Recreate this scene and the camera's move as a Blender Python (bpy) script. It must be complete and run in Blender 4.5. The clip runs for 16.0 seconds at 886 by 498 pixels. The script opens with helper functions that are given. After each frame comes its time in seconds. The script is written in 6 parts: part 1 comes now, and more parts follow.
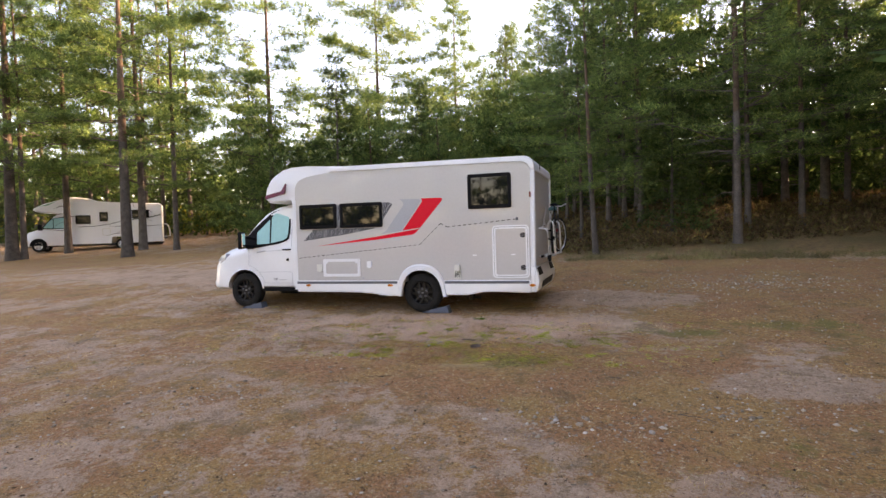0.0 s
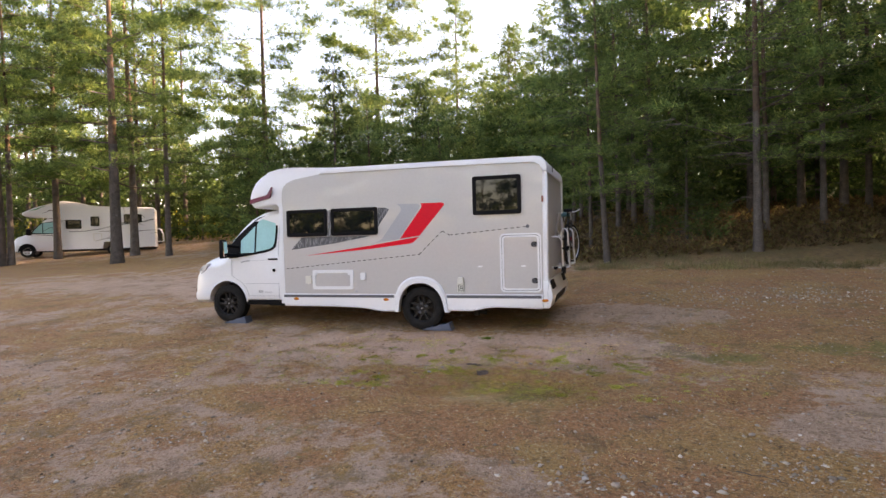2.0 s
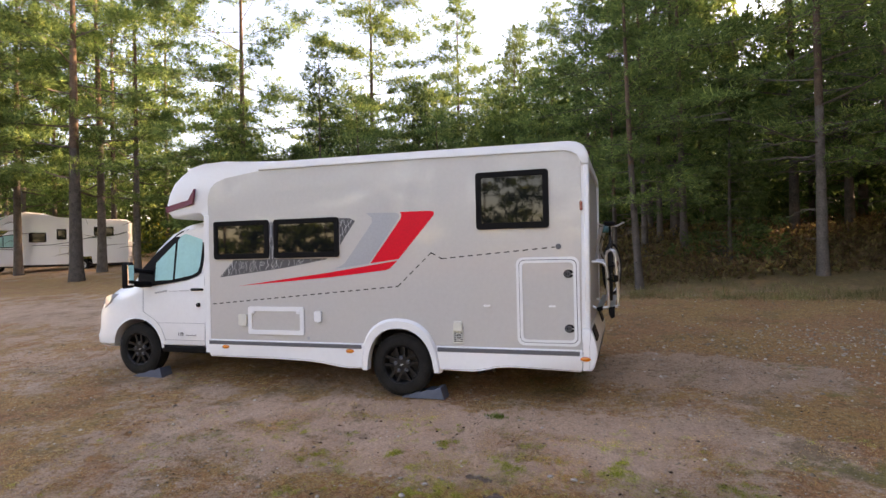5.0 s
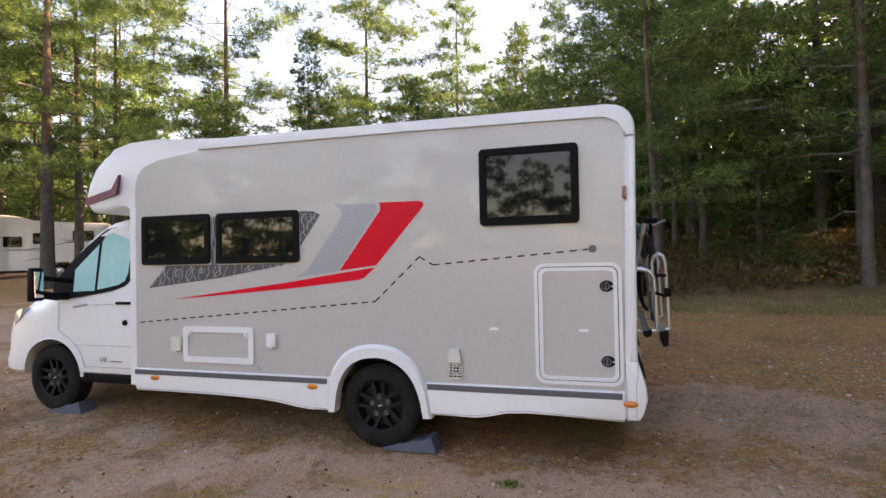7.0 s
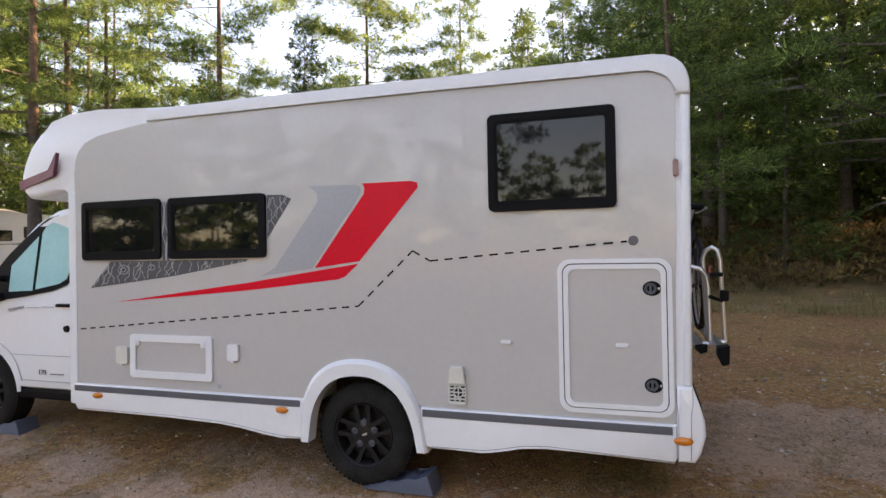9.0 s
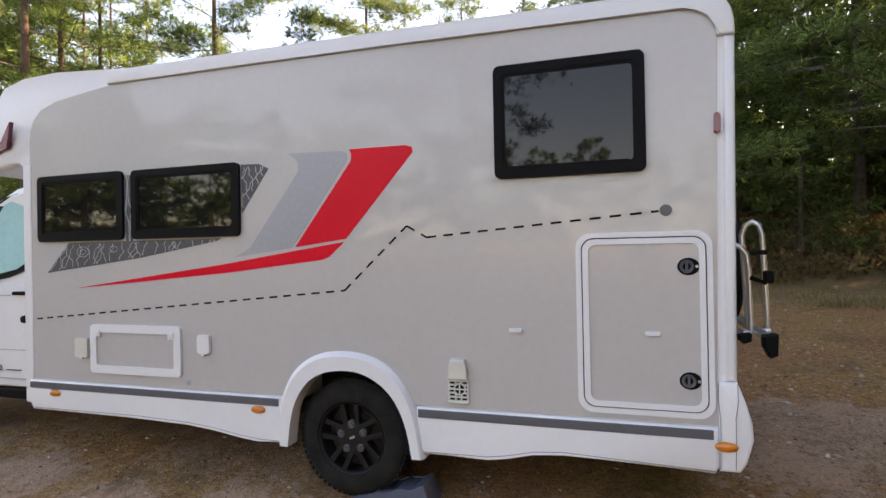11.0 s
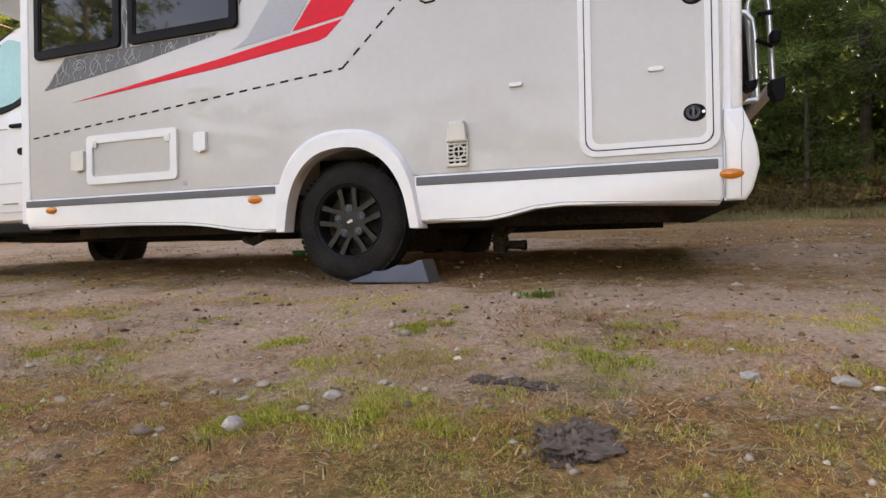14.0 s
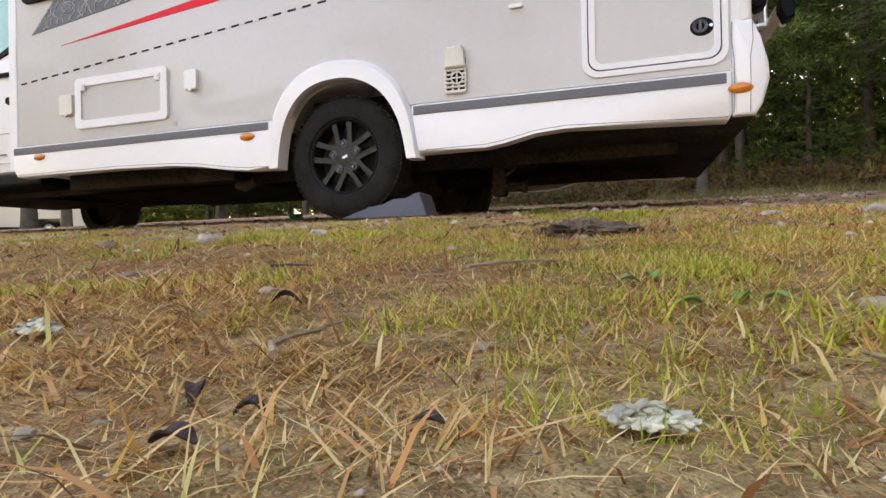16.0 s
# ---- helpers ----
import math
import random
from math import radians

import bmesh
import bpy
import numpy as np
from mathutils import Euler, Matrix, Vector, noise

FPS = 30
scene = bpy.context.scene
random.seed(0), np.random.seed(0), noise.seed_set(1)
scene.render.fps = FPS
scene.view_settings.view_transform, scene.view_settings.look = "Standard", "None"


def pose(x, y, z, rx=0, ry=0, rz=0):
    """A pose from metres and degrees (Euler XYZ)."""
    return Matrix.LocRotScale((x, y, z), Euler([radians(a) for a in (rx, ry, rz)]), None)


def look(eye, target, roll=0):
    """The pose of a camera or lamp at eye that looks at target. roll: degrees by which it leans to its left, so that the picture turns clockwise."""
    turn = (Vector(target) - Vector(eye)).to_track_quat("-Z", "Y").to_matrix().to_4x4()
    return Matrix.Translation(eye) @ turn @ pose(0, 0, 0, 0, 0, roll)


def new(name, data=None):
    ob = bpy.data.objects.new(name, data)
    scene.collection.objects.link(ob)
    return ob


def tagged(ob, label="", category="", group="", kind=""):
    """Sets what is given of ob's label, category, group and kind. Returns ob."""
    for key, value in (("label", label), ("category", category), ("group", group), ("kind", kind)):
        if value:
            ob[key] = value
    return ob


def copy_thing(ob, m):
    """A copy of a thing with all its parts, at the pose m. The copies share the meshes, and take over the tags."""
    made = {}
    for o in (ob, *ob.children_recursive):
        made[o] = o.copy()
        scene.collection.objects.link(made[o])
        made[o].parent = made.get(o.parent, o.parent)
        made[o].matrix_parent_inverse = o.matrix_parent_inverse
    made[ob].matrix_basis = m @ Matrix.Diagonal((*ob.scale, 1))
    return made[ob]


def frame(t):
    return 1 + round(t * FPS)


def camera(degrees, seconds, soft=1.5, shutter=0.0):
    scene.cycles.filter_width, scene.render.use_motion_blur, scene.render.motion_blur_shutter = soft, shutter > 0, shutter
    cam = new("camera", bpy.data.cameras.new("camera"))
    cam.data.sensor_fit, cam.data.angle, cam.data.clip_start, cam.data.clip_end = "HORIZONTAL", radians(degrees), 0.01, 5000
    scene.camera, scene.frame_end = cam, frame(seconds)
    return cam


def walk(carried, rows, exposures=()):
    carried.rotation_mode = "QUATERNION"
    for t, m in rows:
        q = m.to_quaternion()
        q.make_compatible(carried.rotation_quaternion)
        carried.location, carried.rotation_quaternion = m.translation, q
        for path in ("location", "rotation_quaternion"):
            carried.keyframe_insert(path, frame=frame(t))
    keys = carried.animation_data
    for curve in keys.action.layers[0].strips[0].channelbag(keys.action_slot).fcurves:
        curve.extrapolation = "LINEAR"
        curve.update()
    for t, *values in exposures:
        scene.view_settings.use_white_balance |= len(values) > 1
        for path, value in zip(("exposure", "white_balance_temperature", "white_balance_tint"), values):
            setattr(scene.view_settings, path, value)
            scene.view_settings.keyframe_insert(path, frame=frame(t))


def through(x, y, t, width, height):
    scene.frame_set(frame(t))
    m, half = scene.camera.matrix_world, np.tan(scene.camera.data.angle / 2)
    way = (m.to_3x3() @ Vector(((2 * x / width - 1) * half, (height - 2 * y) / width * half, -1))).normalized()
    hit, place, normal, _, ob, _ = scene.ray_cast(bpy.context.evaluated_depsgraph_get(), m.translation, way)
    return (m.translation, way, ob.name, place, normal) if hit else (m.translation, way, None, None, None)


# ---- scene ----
cam = camera(76.0, 16.0)
PATH = [
    (0, (4.682, -9.659, 1.319), (4.08, -7.753, 1.262), -1.7),
    (0.5, (4.643, -9.518, 1.32), (4.041, -7.612, 1.267), -1.6),
    (1, (4.568, -9.295, 1.34), (3.965, -7.389, 1.292), -1.6),
    (1.5, (4.47, -9.021, 1.357), (3.865, -7.115, 1.314), -1.6),
    (2, (4.361, -8.684, 1.386), (3.756, -6.778, 1.345), -1.6),
    (2.5, (4.251, -8.308, 1.399), (3.646, -6.402, 1.362), -1.6),
    (3, (4.144, -7.891, 1.406), (3.539, -5.985, 1.374), -1.5),
    (3.5, (4.042, -7.5, 1.427), (3.433, -5.595, 1.396), -1.5),
    (4, (3.915, -7.006, 1.445), (3.308, -5.101, 1.401), -1.6),
    (4.5, (3.761, -6.42, 1.497), (3.152, -4.515, 1.483), -1.4),
    (7, (3.19, -4.378, 1.467), (2.586, -2.472, 1.502), -1.1),
    (7.5, (3.122, -4.122, 1.483), (2.517, -2.216, 1.512), -1.0),
    (8, (3.049, -3.901, 1.478), (2.445, -1.995, 1.502), -1.0),
    (8.5, (2.988, -3.683, 1.47), (2.376, -1.779, 1.49), -1.0),
    (11, (2.794, -3.006, 1.337), (2.173, -1.105, 1.347), -1.1),
    (11.5, (2.771, -2.959, 0.906), (2.147, -1.059, 0.913), -1.1),
    (12, (2.748, -2.931, 0.55), (2.121, -1.032, 0.55), -1.1),
    (12.5, (2.74, -2.926, 0.216), (2.108, -1.028, 0.228), -0.9),
    (13, (2.733, -2.946, 0.117), (2.1, -1.049, 0.127), -1.0),
    (13.5, (2.759, -2.951, 0.117), (2.125, -1.054, 0.124), -1.1),
    (14, (2.778, -2.944, 0.044), (2.144, -1.047, 0.055), -1.0),
    (14.5, (2.776, -2.932, -0.06), (2.142, -1.036, -0.043), -1.0),
    (15, (2.76, -2.917, -0.145), (2.125, -1.021, -0.128), -1.0),
    (15.5, (2.741, -2.896, -0.232), (2.106, -0.999, -0.219), -1.1),
    (16, (2.748, -2.845, -0.323), (2.115, -0.948, -0.311), -1.1),
]
walk(cam, [(t, look(eye, target, roll)) for t, eye, target, roll in PATH], [(0, 2.95, 9150, 33), (4.5, 2.89, 9100, 33), (8.7, 2.73, 9100, 32), (11.5, 2.70, 9300, 31), (13.5, 3.09, 10000, 31), (16, 3.32, 10350, 31)])

# ---- world, sun and exposure ----
world = bpy.data.worlds.new("sky")
scene.world = world
world.use_nodes = True
wn = world.node_tree
sky = wn.nodes.new("ShaderNodeTexSky")
sky.sky_type = "NISHITA"
sky.sun_disc = False
sky.sun_elevation = radians(18)
sky.sun_rotation = radians(48)
sky.air_density, sky.dust_density, sky.ozone_density = 1.0, 0.6, 1.4
wn.links.new(sky.outputs[0], wn.nodes["Background"].inputs[0])
wn.nodes["Background"].inputs[1].default_value = 0.12

sun = new("sun", bpy.data.lights.new("sun", "SUN"))
sun.data.energy, sun.data.angle, sun.data.color = 4.5, radians(0.6), (1.0, 0.86, 0.64)
SUN_FROM = Vector((math.sin(radians(48)) * math.cos(radians(18)), math.cos(radians(48)) * math.cos(radians(18)), math.sin(radians(18))))
sun.matrix_world = look((0, 0, 30), Vector((0, 0, 30)) - SUN_FROM)


# ---- materials ----
def material(name, colour, rough=0.6, metal=0.0, vary=0.12, scale=6.0, fine=60.0, bump=0.15, coat=0.0, spec=0.5, stain=None, rnd=0.0):
    """A surface with a broad and a fine variation of its colour, and a fine relief."""
    m = bpy.data.materials.new(name)
    m.use_nodes = True
    n, l = m.node_tree.nodes, m.node_tree.links
    b = n["Principled BSDF"]
    b.inputs["Roughness"].default_value, b.inputs["Metallic"].default_value = rough, metal
    b.inputs["Coat Weight"].default_value = coat
    b.inputs["Specular IOR Level"].default_value = spec
    co = n.new("ShaderNodeTexCoord")
    big, small = n.new("ShaderNodeTexNoise"), n.new("ShaderNodeTexNoise")
    big.inputs["Scale"].default_value, small.inputs["Scale"].default_value = scale, fine
    big.inputs["Detail"].default_value, small.inputs["Detail"].default_value = 5, 3
    l.new(co.outputs["Object"], big.inputs["Vector"]), l.new(co.outputs["Object"], small.inputs["Vector"])
    add = n.new("ShaderNodeMath")
    add.operation = "ADD"
    l.new(big.outputs["Fac"], add.inputs[0]), l.new(small.outputs["Fac"], add.inputs[1])
    ramp = n.new("ShaderNodeMapRange")
    ramp.inputs["From Min"].default_value, ramp.inputs["From Max"].default_value = 0.6, 1.4
    l.new(add.outputs[0], ramp.inputs["Value"])
    mix = n.new("ShaderNodeMix")
    mix.data_type = "RGBA"
    dark = stain or tuple(c * (1 - vary * 2) for c in colour)
    light = tuple(min(1, c * (1 + vary)) for c in colour)
    mix.inputs["A"].default_value, mix.inputs["B"].default_value = (*dark, 1), (*light, 1)
    l.new(ramp.outputs[0], mix.inputs["Factor"])
    out = mix.outputs["Result"]
    if rnd:
        info, hsv = n.new("ShaderNodeObjectInfo"), n.new("ShaderNodeHueSaturation")
        mr = n.new("ShaderNodeMapRange")
        mr.inputs["To Min"].default_value, mr.inputs["To Max"].default_value = 1 - rnd, 1 + rnd
        l.new(info.outputs["Random"], mr.inputs["Value"]), l.new(mr.outputs[0], hsv.inputs["Value"])
        l.new(out, hsv.inputs["Color"])
        out = hsv.outputs["Color"]
    l.new(out, b.inputs["Base Color"])
    if bump:
        bp = n.new("ShaderNodeBump")
        bp.inputs["Strength"].default_value, bp.inputs["Distance"].default_value = bump, 0.01
        l.new(small.outputs["Fac"], bp.inputs["Height"]), l.new(bp.outputs[0], b.inputs["Normal"])
    return m


def island_material(name, stops, rough=0.8, through=0.3, spread=0.35, spec=0.15, tone=0.0):
    """Leaves, blades or pebbles: each piece takes its own colour between the stops; thin ones let light through."""
    m = bpy.data.materials.new(name)
    m.use_nodes = True
    n, l = m.node_tree.nodes, m.node_tree.links
    b = n["Principled BSDF"]
    b.inputs["Roughness"].default_value, b.inputs["Specular IOR Level"].default_value = rough, spec
    geo, ramp = n.new("ShaderNodeNewGeometry"), n.new("ShaderNodeValToRGB")
    l.new(geo.outputs["Random Per Island"], ramp.inputs[0])
    while len(ramp.color_ramp.elements) < len(stops):
        ramp.color_ramp.elements.new(0.5)
    for e, (p, c) in zip(ramp.color_ramp.elements, stops):
        e.position, e.color = p, (*c, 1)
    noise_big, co = n.new("ShaderNodeTexNoise"), n.new("ShaderNodeTexCoord")
    noise_big.inputs["Scale"].default_value = 0.8
    l.new(co.outputs["Object"], noise_big.inputs["Vector"])
    mr, hsv = n.new("ShaderNodeMapRange"), n.new("ShaderNodeHueSaturation")
    mr.inputs["From Min"].default_value, mr.inputs["From Max"].default_value = 0.3, 0.7
    mr.inputs["To Min"].default_value, mr.inputs["To Max"].default_value = 1 - spread, 1 + spread
    l.new(noise_big.outputs["Fac"], mr.inputs["Value"]), l.new(mr.outputs[0], hsv.inputs["Value"])
    l.new(ramp.outputs["Color"], hsv.inputs["Color"])
    if tone:
        info, own, sway = n.new("ShaderNodeObjectInfo"), n.new("ShaderNodeHueSaturation"), n.new("ShaderNodeMapRange")
        sway.inputs["To Min"].default_value, sway.inputs["To Max"].default_value = 1 - tone, 1 + tone
        l.new(info.outputs["Random"], sway.inputs["Value"]), l.new(sway.outputs[0], own.inputs["Value"])
        turn = n.new("ShaderNodeMapRange")
        turn.inputs["To Min"].default_value, turn.inputs["To Max"].default_value = 0.515, 0.485
        l.new(info.outputs["Random"], turn.inputs["Value"]), l.new(turn.outputs[0], own.inputs["Hue"])
        l.new(hsv.outputs["Color"], own.inputs["Color"])
        hsv = own
    l.new(hsv.outputs["Color"], b.inputs["Base Color"])
    if through:
        tr, mx = n.new("ShaderNodeBsdfTranslucent"), n.new("ShaderNodeMixShader")
        l.new(hsv.outputs["Color"], tr.inputs["Color"])
        mx.inputs[0].default_value = through
        l.new(b.outputs[0], mx.inputs[1]), l.new(tr.outputs[0], mx.inputs[2])
        l.new(mx.outputs[0], n["Material Output"].inputs["Surface"])
    return m


WHITE = material("white_paint", (0.78, 0.79, 0.8), 0.32, vary=0.02, scale=1.5, fine=20, bump=0.01, coat=0.3)
GRP = material("white_trim", (0.76, 0.77, 0.78), 0.4, vary=0.02, scale=2, fine=40, bump=0.02)
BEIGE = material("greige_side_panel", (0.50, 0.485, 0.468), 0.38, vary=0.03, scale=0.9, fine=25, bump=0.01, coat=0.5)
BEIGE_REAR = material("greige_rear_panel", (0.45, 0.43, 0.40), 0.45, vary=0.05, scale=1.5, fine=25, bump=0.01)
BLACK = material("black_plastic", (0.006, 0.006, 0.007), 0.55, vary=0.2, fine=150, bump=0.03, spec=0.09)
RUBBER = material("tyre_rubber", (0.024, 0.023, 0.022), 0.85, vary=0.3, scale=8, fine=90, bump=0.4, spec=0.12)
RIM = material("black_alloy", (0.013, 0.013, 0.0145), 0.38, spec=0.3, vary=0.2, fine=80, bump=0.03)
UNDER = material("dark_underbody", (0.05, 0.045, 0.04), 0.9, vary=0.4, scale=5, fine=40, bump=0.3, spec=0.1)
STRIPE = material("dark_grey_stripe", (0.10, 0.105, 0.12), 0.45, vary=0.08, bump=0.02)
TOPO = material("dark_grey_decal", (0.075, 0.078, 0.088), 0.45, vary=0.1, bump=0.01)
TOPO_LINE = material("pale_decal_line", (0.55, 0.55, 0.55), 0.5, vary=0.05, bump=0)
BAND = material("silver_grey_decal", (0.37, 0.385, 0.41), 0.4, vary=0.06, scale=1.2, bump=0)
RED = material("red_decal", (0.86, 0.003, 0.022), 0.4, vary=0.06, scale=2, bump=0.0, spec=0.2)
MAROON = material("maroon_decal", (0.16, 0.02, 0.05), 0.4, vary=0.1, bump=0.0)
AMBER = material("amber_lens", (0.72, 0.19, 0.012), 0.25, vary=0.1, fine=120, bump=0.1, coat=0.5)
REDLENS = material("red_lens", (0.19, 0.010, 0.018), 0.25, vary=0.1, fine=120, bump=0.1, coat=0.5)
SILVER = material("brushed_aluminium", (0.62, 0.63, 0.64), 0.32, metal=0.85, vary=0.05, fine=120, bump=0.04)
SHADE = material("teal_thermal_screen", (0.27, 0.58, 0.56), 0.5, vary=0.06, scale=5, fine=30, bump=0.1)
RAMP = material("grey_blue_plastic", (0.085, 0.105, 0.15), 0.6, vary=0.1, fine=60, bump=0.1)
IVORY = material("ivory_plastic", (0.66, 0.65, 0.58), 0.5, vary=0.05, fine=80, bump=0.05)
BARK = material("pine_bark", (0.115, 0.098, 0.086), 0.92, vary=0.3, scale=5, fine=28, bump=1.0, spec=0.1, rnd=0.25)
BARK_UP = material("orange_upper_bark", (0.115, 0.078, 0.056), 0.92, vary=0.3, scale=5, fine=30, bump=0.8, spec=0.1, rnd=0.2)
GREEN_TOY = material("green_plastic", (0.02, 0.30, 0.12), 0.5, bump=0.0)


def glass(name, tint=(0.006, 0.007, 0.008), rough=0.03):
    m = bpy.data.materials.new(name)
    m.use_nodes = True
    b = m.node_tree.nodes["Principled BSDF"]
    b.inputs["Base Color"].default_value = (*tint, 1)
    b.inputs["Roughness"].default_value = rough
    b.inputs["Specular IOR Level"].default_value = 0.5
    b.inputs["IOR"].default_value = 1.37
    return m


TINTED = glass("tinted_acrylic_pane")
MIRROR = material("mirror_glass", (0.8, 0.82, 0.83), 0.03, metal=1.0, vary=0.01, bump=0)
HEADLAMP = material("clear_lamp", (0.42, 0.43, 0.45), 0.12, vary=0.1, fine=60, bump=0.15, coat=1.0)
TEAL = material("teal_frame", (0.03, 0.16, 0.17), 0.4, vary=0.1)
PINE = island_material("pine_needles", [(0.0, (0.046, 0.086, 0.028)), (0.5, (0.108, 0.178, 0.054)), (0.85, (0.165, 0.248, 0.072)), (1.0, (0.28, 0.345, 0.10))], through=0.42, spread=0.4, tone=0.22)
SPRUCE = island_material("dark_needles", [(0.0, (0.040, 0.066, 0.022)), (0.6, (0.064, 0.10, 0.029)), (1.0, (0.095, 0.135, 0.038))], through=0.35, tone=0.2)
BIRCH = island_material("yellow_green_leaves", [(0.0, (0.07, 0.11, 0.02)), (0.6, (0.16, 0.18, 0.03)), (1.0, (0.30, 0.24, 0.04))], through=0.45)
STRAW = island_material("dry_and_green_grass", [(0.0, (0.17, 0.065, 0.03)), (0.3, (0.50, 0.26, 0.10)), (0.6, (0.66, 0.46, 0.21)), (0.85, (0.80, 0.63, 0.35)), (1.0, (0.42, 0.44, 0.10))], through=0.35)
DARKGRASS = island_material("dark_grass", [(0.0, (0.07, 0.12, 0.02)), (0.5, (0.14, 0.22, 0.04)), (1.0, (0.24, 0.30, 0.06))], through=0.35)
TALLGRASS = island_material("bleached_grass", [(0.0, (0.10, 0.11, 0.035)), (0.5, (0.24, 0.20, 0.09)), (1.0, (0.36, 0.30, 0.15))], through=0.3)
HEATHER = island_material("heather_and_bilberry", [(0.0, (0.075, 0.048, 0.026)), (0.5, (0.155, 0.095, 0.045)), (0.75, (0.12, 0.115, 0.042)), (1.0, (0.24, 0.18, 0.065))], through=0.3)
PEBBLE = island_material("pale_pebbles", [(0.0, (0.19, 0.145, 0.105)), (0.5, (0.35, 0.275, 0.21)), (0.9, (0.48, 0.395, 0.315)), (1.0, (0.66, 0.57, 0.48))], through=0.0, rough=0.85, spec=0.25, spread=0.15)
LITTER = island_material("needle_litter", [(0.0, (0.13, 0.05, 0.026)), (0.5, (0.54, 0.24, 0.095)), (1.0, (0.78, 0.50, 0.26))], through=0.3)


# ---- mesh helpers ----
def smooth(x, a, b):
    t = min(1.0, max(0.0, (x - a) / (b - a)))
    return t * t * (3 - 2 * t)


def part(name, bm, mat, parent=None, label="", smooth_angle=None):
    """Links a bmesh as one mesh object under a thing or under a part."""
    me = bpy.data.meshes.new(name)
    bmesh.ops.recalc_face_normals(bm, faces=bm.faces)
    bm.to_mesh(me)
    bm.free()
    me.materials.append(mat)
    if smooth_angle:
        me.polygons.foreach_set("use_smooth", [True] * len(me.polygons))
        me.set_sharp_from_angle(angle=radians(smooth_angle))
    ob = new(name, me)
    if parent is not None:
        ob.parent = parent
    if label:
        ob["label"] = label
    return ob


def settle(thing, m=None):
    """Keeps the parts where they were built, round a thing whose base stands elsewhere."""
    if m is not None:
        thing.matrix_world = m
    bpy.context.view_layer.update()
    for child in thing.children:
        child.matrix_parent_inverse = thing.matrix_world.inverted()
    return thing


def empty(name, m=None):
    ob = new(name)
    ob.empty_display_size = 0.2
    if m is not None:
        ob.matrix_world = m
    return ob


def box(bm, x0, x1, y0, y1, z0, z1, bevel=0.0, seg=2):
    g = bmesh.ops.create_cube(bm, size=1, matrix=Matrix.Translation(((x0 + x1) / 2, (y0 + y1) / 2, (z0 + z1) / 2)) @ Matrix.Diagonal((abs(x1 - x0), abs(y1 - y0), abs(z1 - z0), 1)))
    if bevel:
        edges = {e for v in g["verts"] for e in v.link_edges}
        bmesh.ops.bevel(bm, geom=list(edges), offset=bevel, segments=seg, affect="EDGES", profile=0.5)
    return bm


def prism(bm, pts, y0, y1, bevel=0.0, seg=2, back=False):
    """A side outline (x, z), extruded from y0 (the near face) to y1. bevel rounds the near rim (and the far one with back)."""
    a = [bm.verts.new((x, y0, z)) for x, z in pts]
    b = [bm.verts.new((x, y1, z)) for x, z in pts]
    fa, fb = bm.faces.new(a), bm.faces.new(list(reversed(b)))
    n = len(pts)
    for i in range(n):
        bm.faces.new((a[i], b[i], b[(i + 1) % n], a[(i + 1) % n]))
    if bevel:
        edges = list(fa.edges) + (list(fb.edges) if back else [])
        bmesh.ops.bevel(bm, geom=edges, offset=bevel, segments=seg, affect="EDGES", profile=0.5)
    return bm


def rounded(x0, x1, z0, z1, r, n=5):
    """A rectangle's outline with round corners."""
    out = []
    for cx, cz, a in ((x1 - r, z1 - r, 0), (x0 + r, z1 - r, 90), (x0 + r, z0 + r, 180), (x1 - r, z0 + r, 270)):
        for k in range(n + 1):
            t = radians(a + 90 * k / n)
            out.append((cx + r * math.cos(t), cz + r * math.sin(t)))
    return out


def ring(bm, outer, inner, y0, y1):
    """A frame between two outlines with the same number of points."""
    n = len(outer)
    rows = [[bm.verts.new((x, y, z)) for x, z in pts] for pts, y in ((outer, y1), (outer, y0), (inner, y0), (inner, y1))]
    for a, b in zip(rows, rows[1:] + rows[:1]):
        for i in range(n):
            bm.faces.new((a[i], a[(i + 1) % n], b[(i + 1) % n], b[i]))
    return bm


def tube(bm, pts, r, sides=8, radii=None):
    """A tube along a line of points."""
    pts = [Vector(p) for p in pts]
    rows = []
    for i, p in enumerate(pts):
        d = (pts[min(i + 1, len(pts) - 1)] - pts[max(i - 1, 0)]).normalized()
        u = d.orthogonal().normalized() if i == 0 else (u - u.dot(d) * d).normalized()
        v = d.cross(u)
        rr = float(radii[i] if radii else r)
        rows.append([bm.verts.new(p + rr * (math.cos(2 * math.pi * k / sides) * u + math.sin(2 * math.pi * k / sides) * v)) for k in range(sides)])
    for a, b in zip(rows, rows[1:]):
        for k in range(sides):
            bm.faces.new((a[k], a[(k + 1) % sides], b[(k + 1) % sides], b[k]))
    bm.faces.new(list(reversed(rows[0]))), bm.faces.new(rows[-1])
    return bm


def lathe(bm, profile, centre, sides=40, axis="Y"):
    """A profile of (radius, along) turned round an axis along y."""
    cx, cy, cz = centre
    rows = []
    for r, a in profile:
        rows.append([bm.verts.new((cx + r * math.cos(2 * math.pi * k / sides), cy + a, cz + r * math.sin(2 * math.pi * k / sides))) for k in range(sides)])
    for a, b in zip(rows, rows[1:]):
        for k in range(sides):
            bm.faces.new((a[k], a[(k + 1) % sides], b[(k + 1) % sides], b[k]))
    return bm


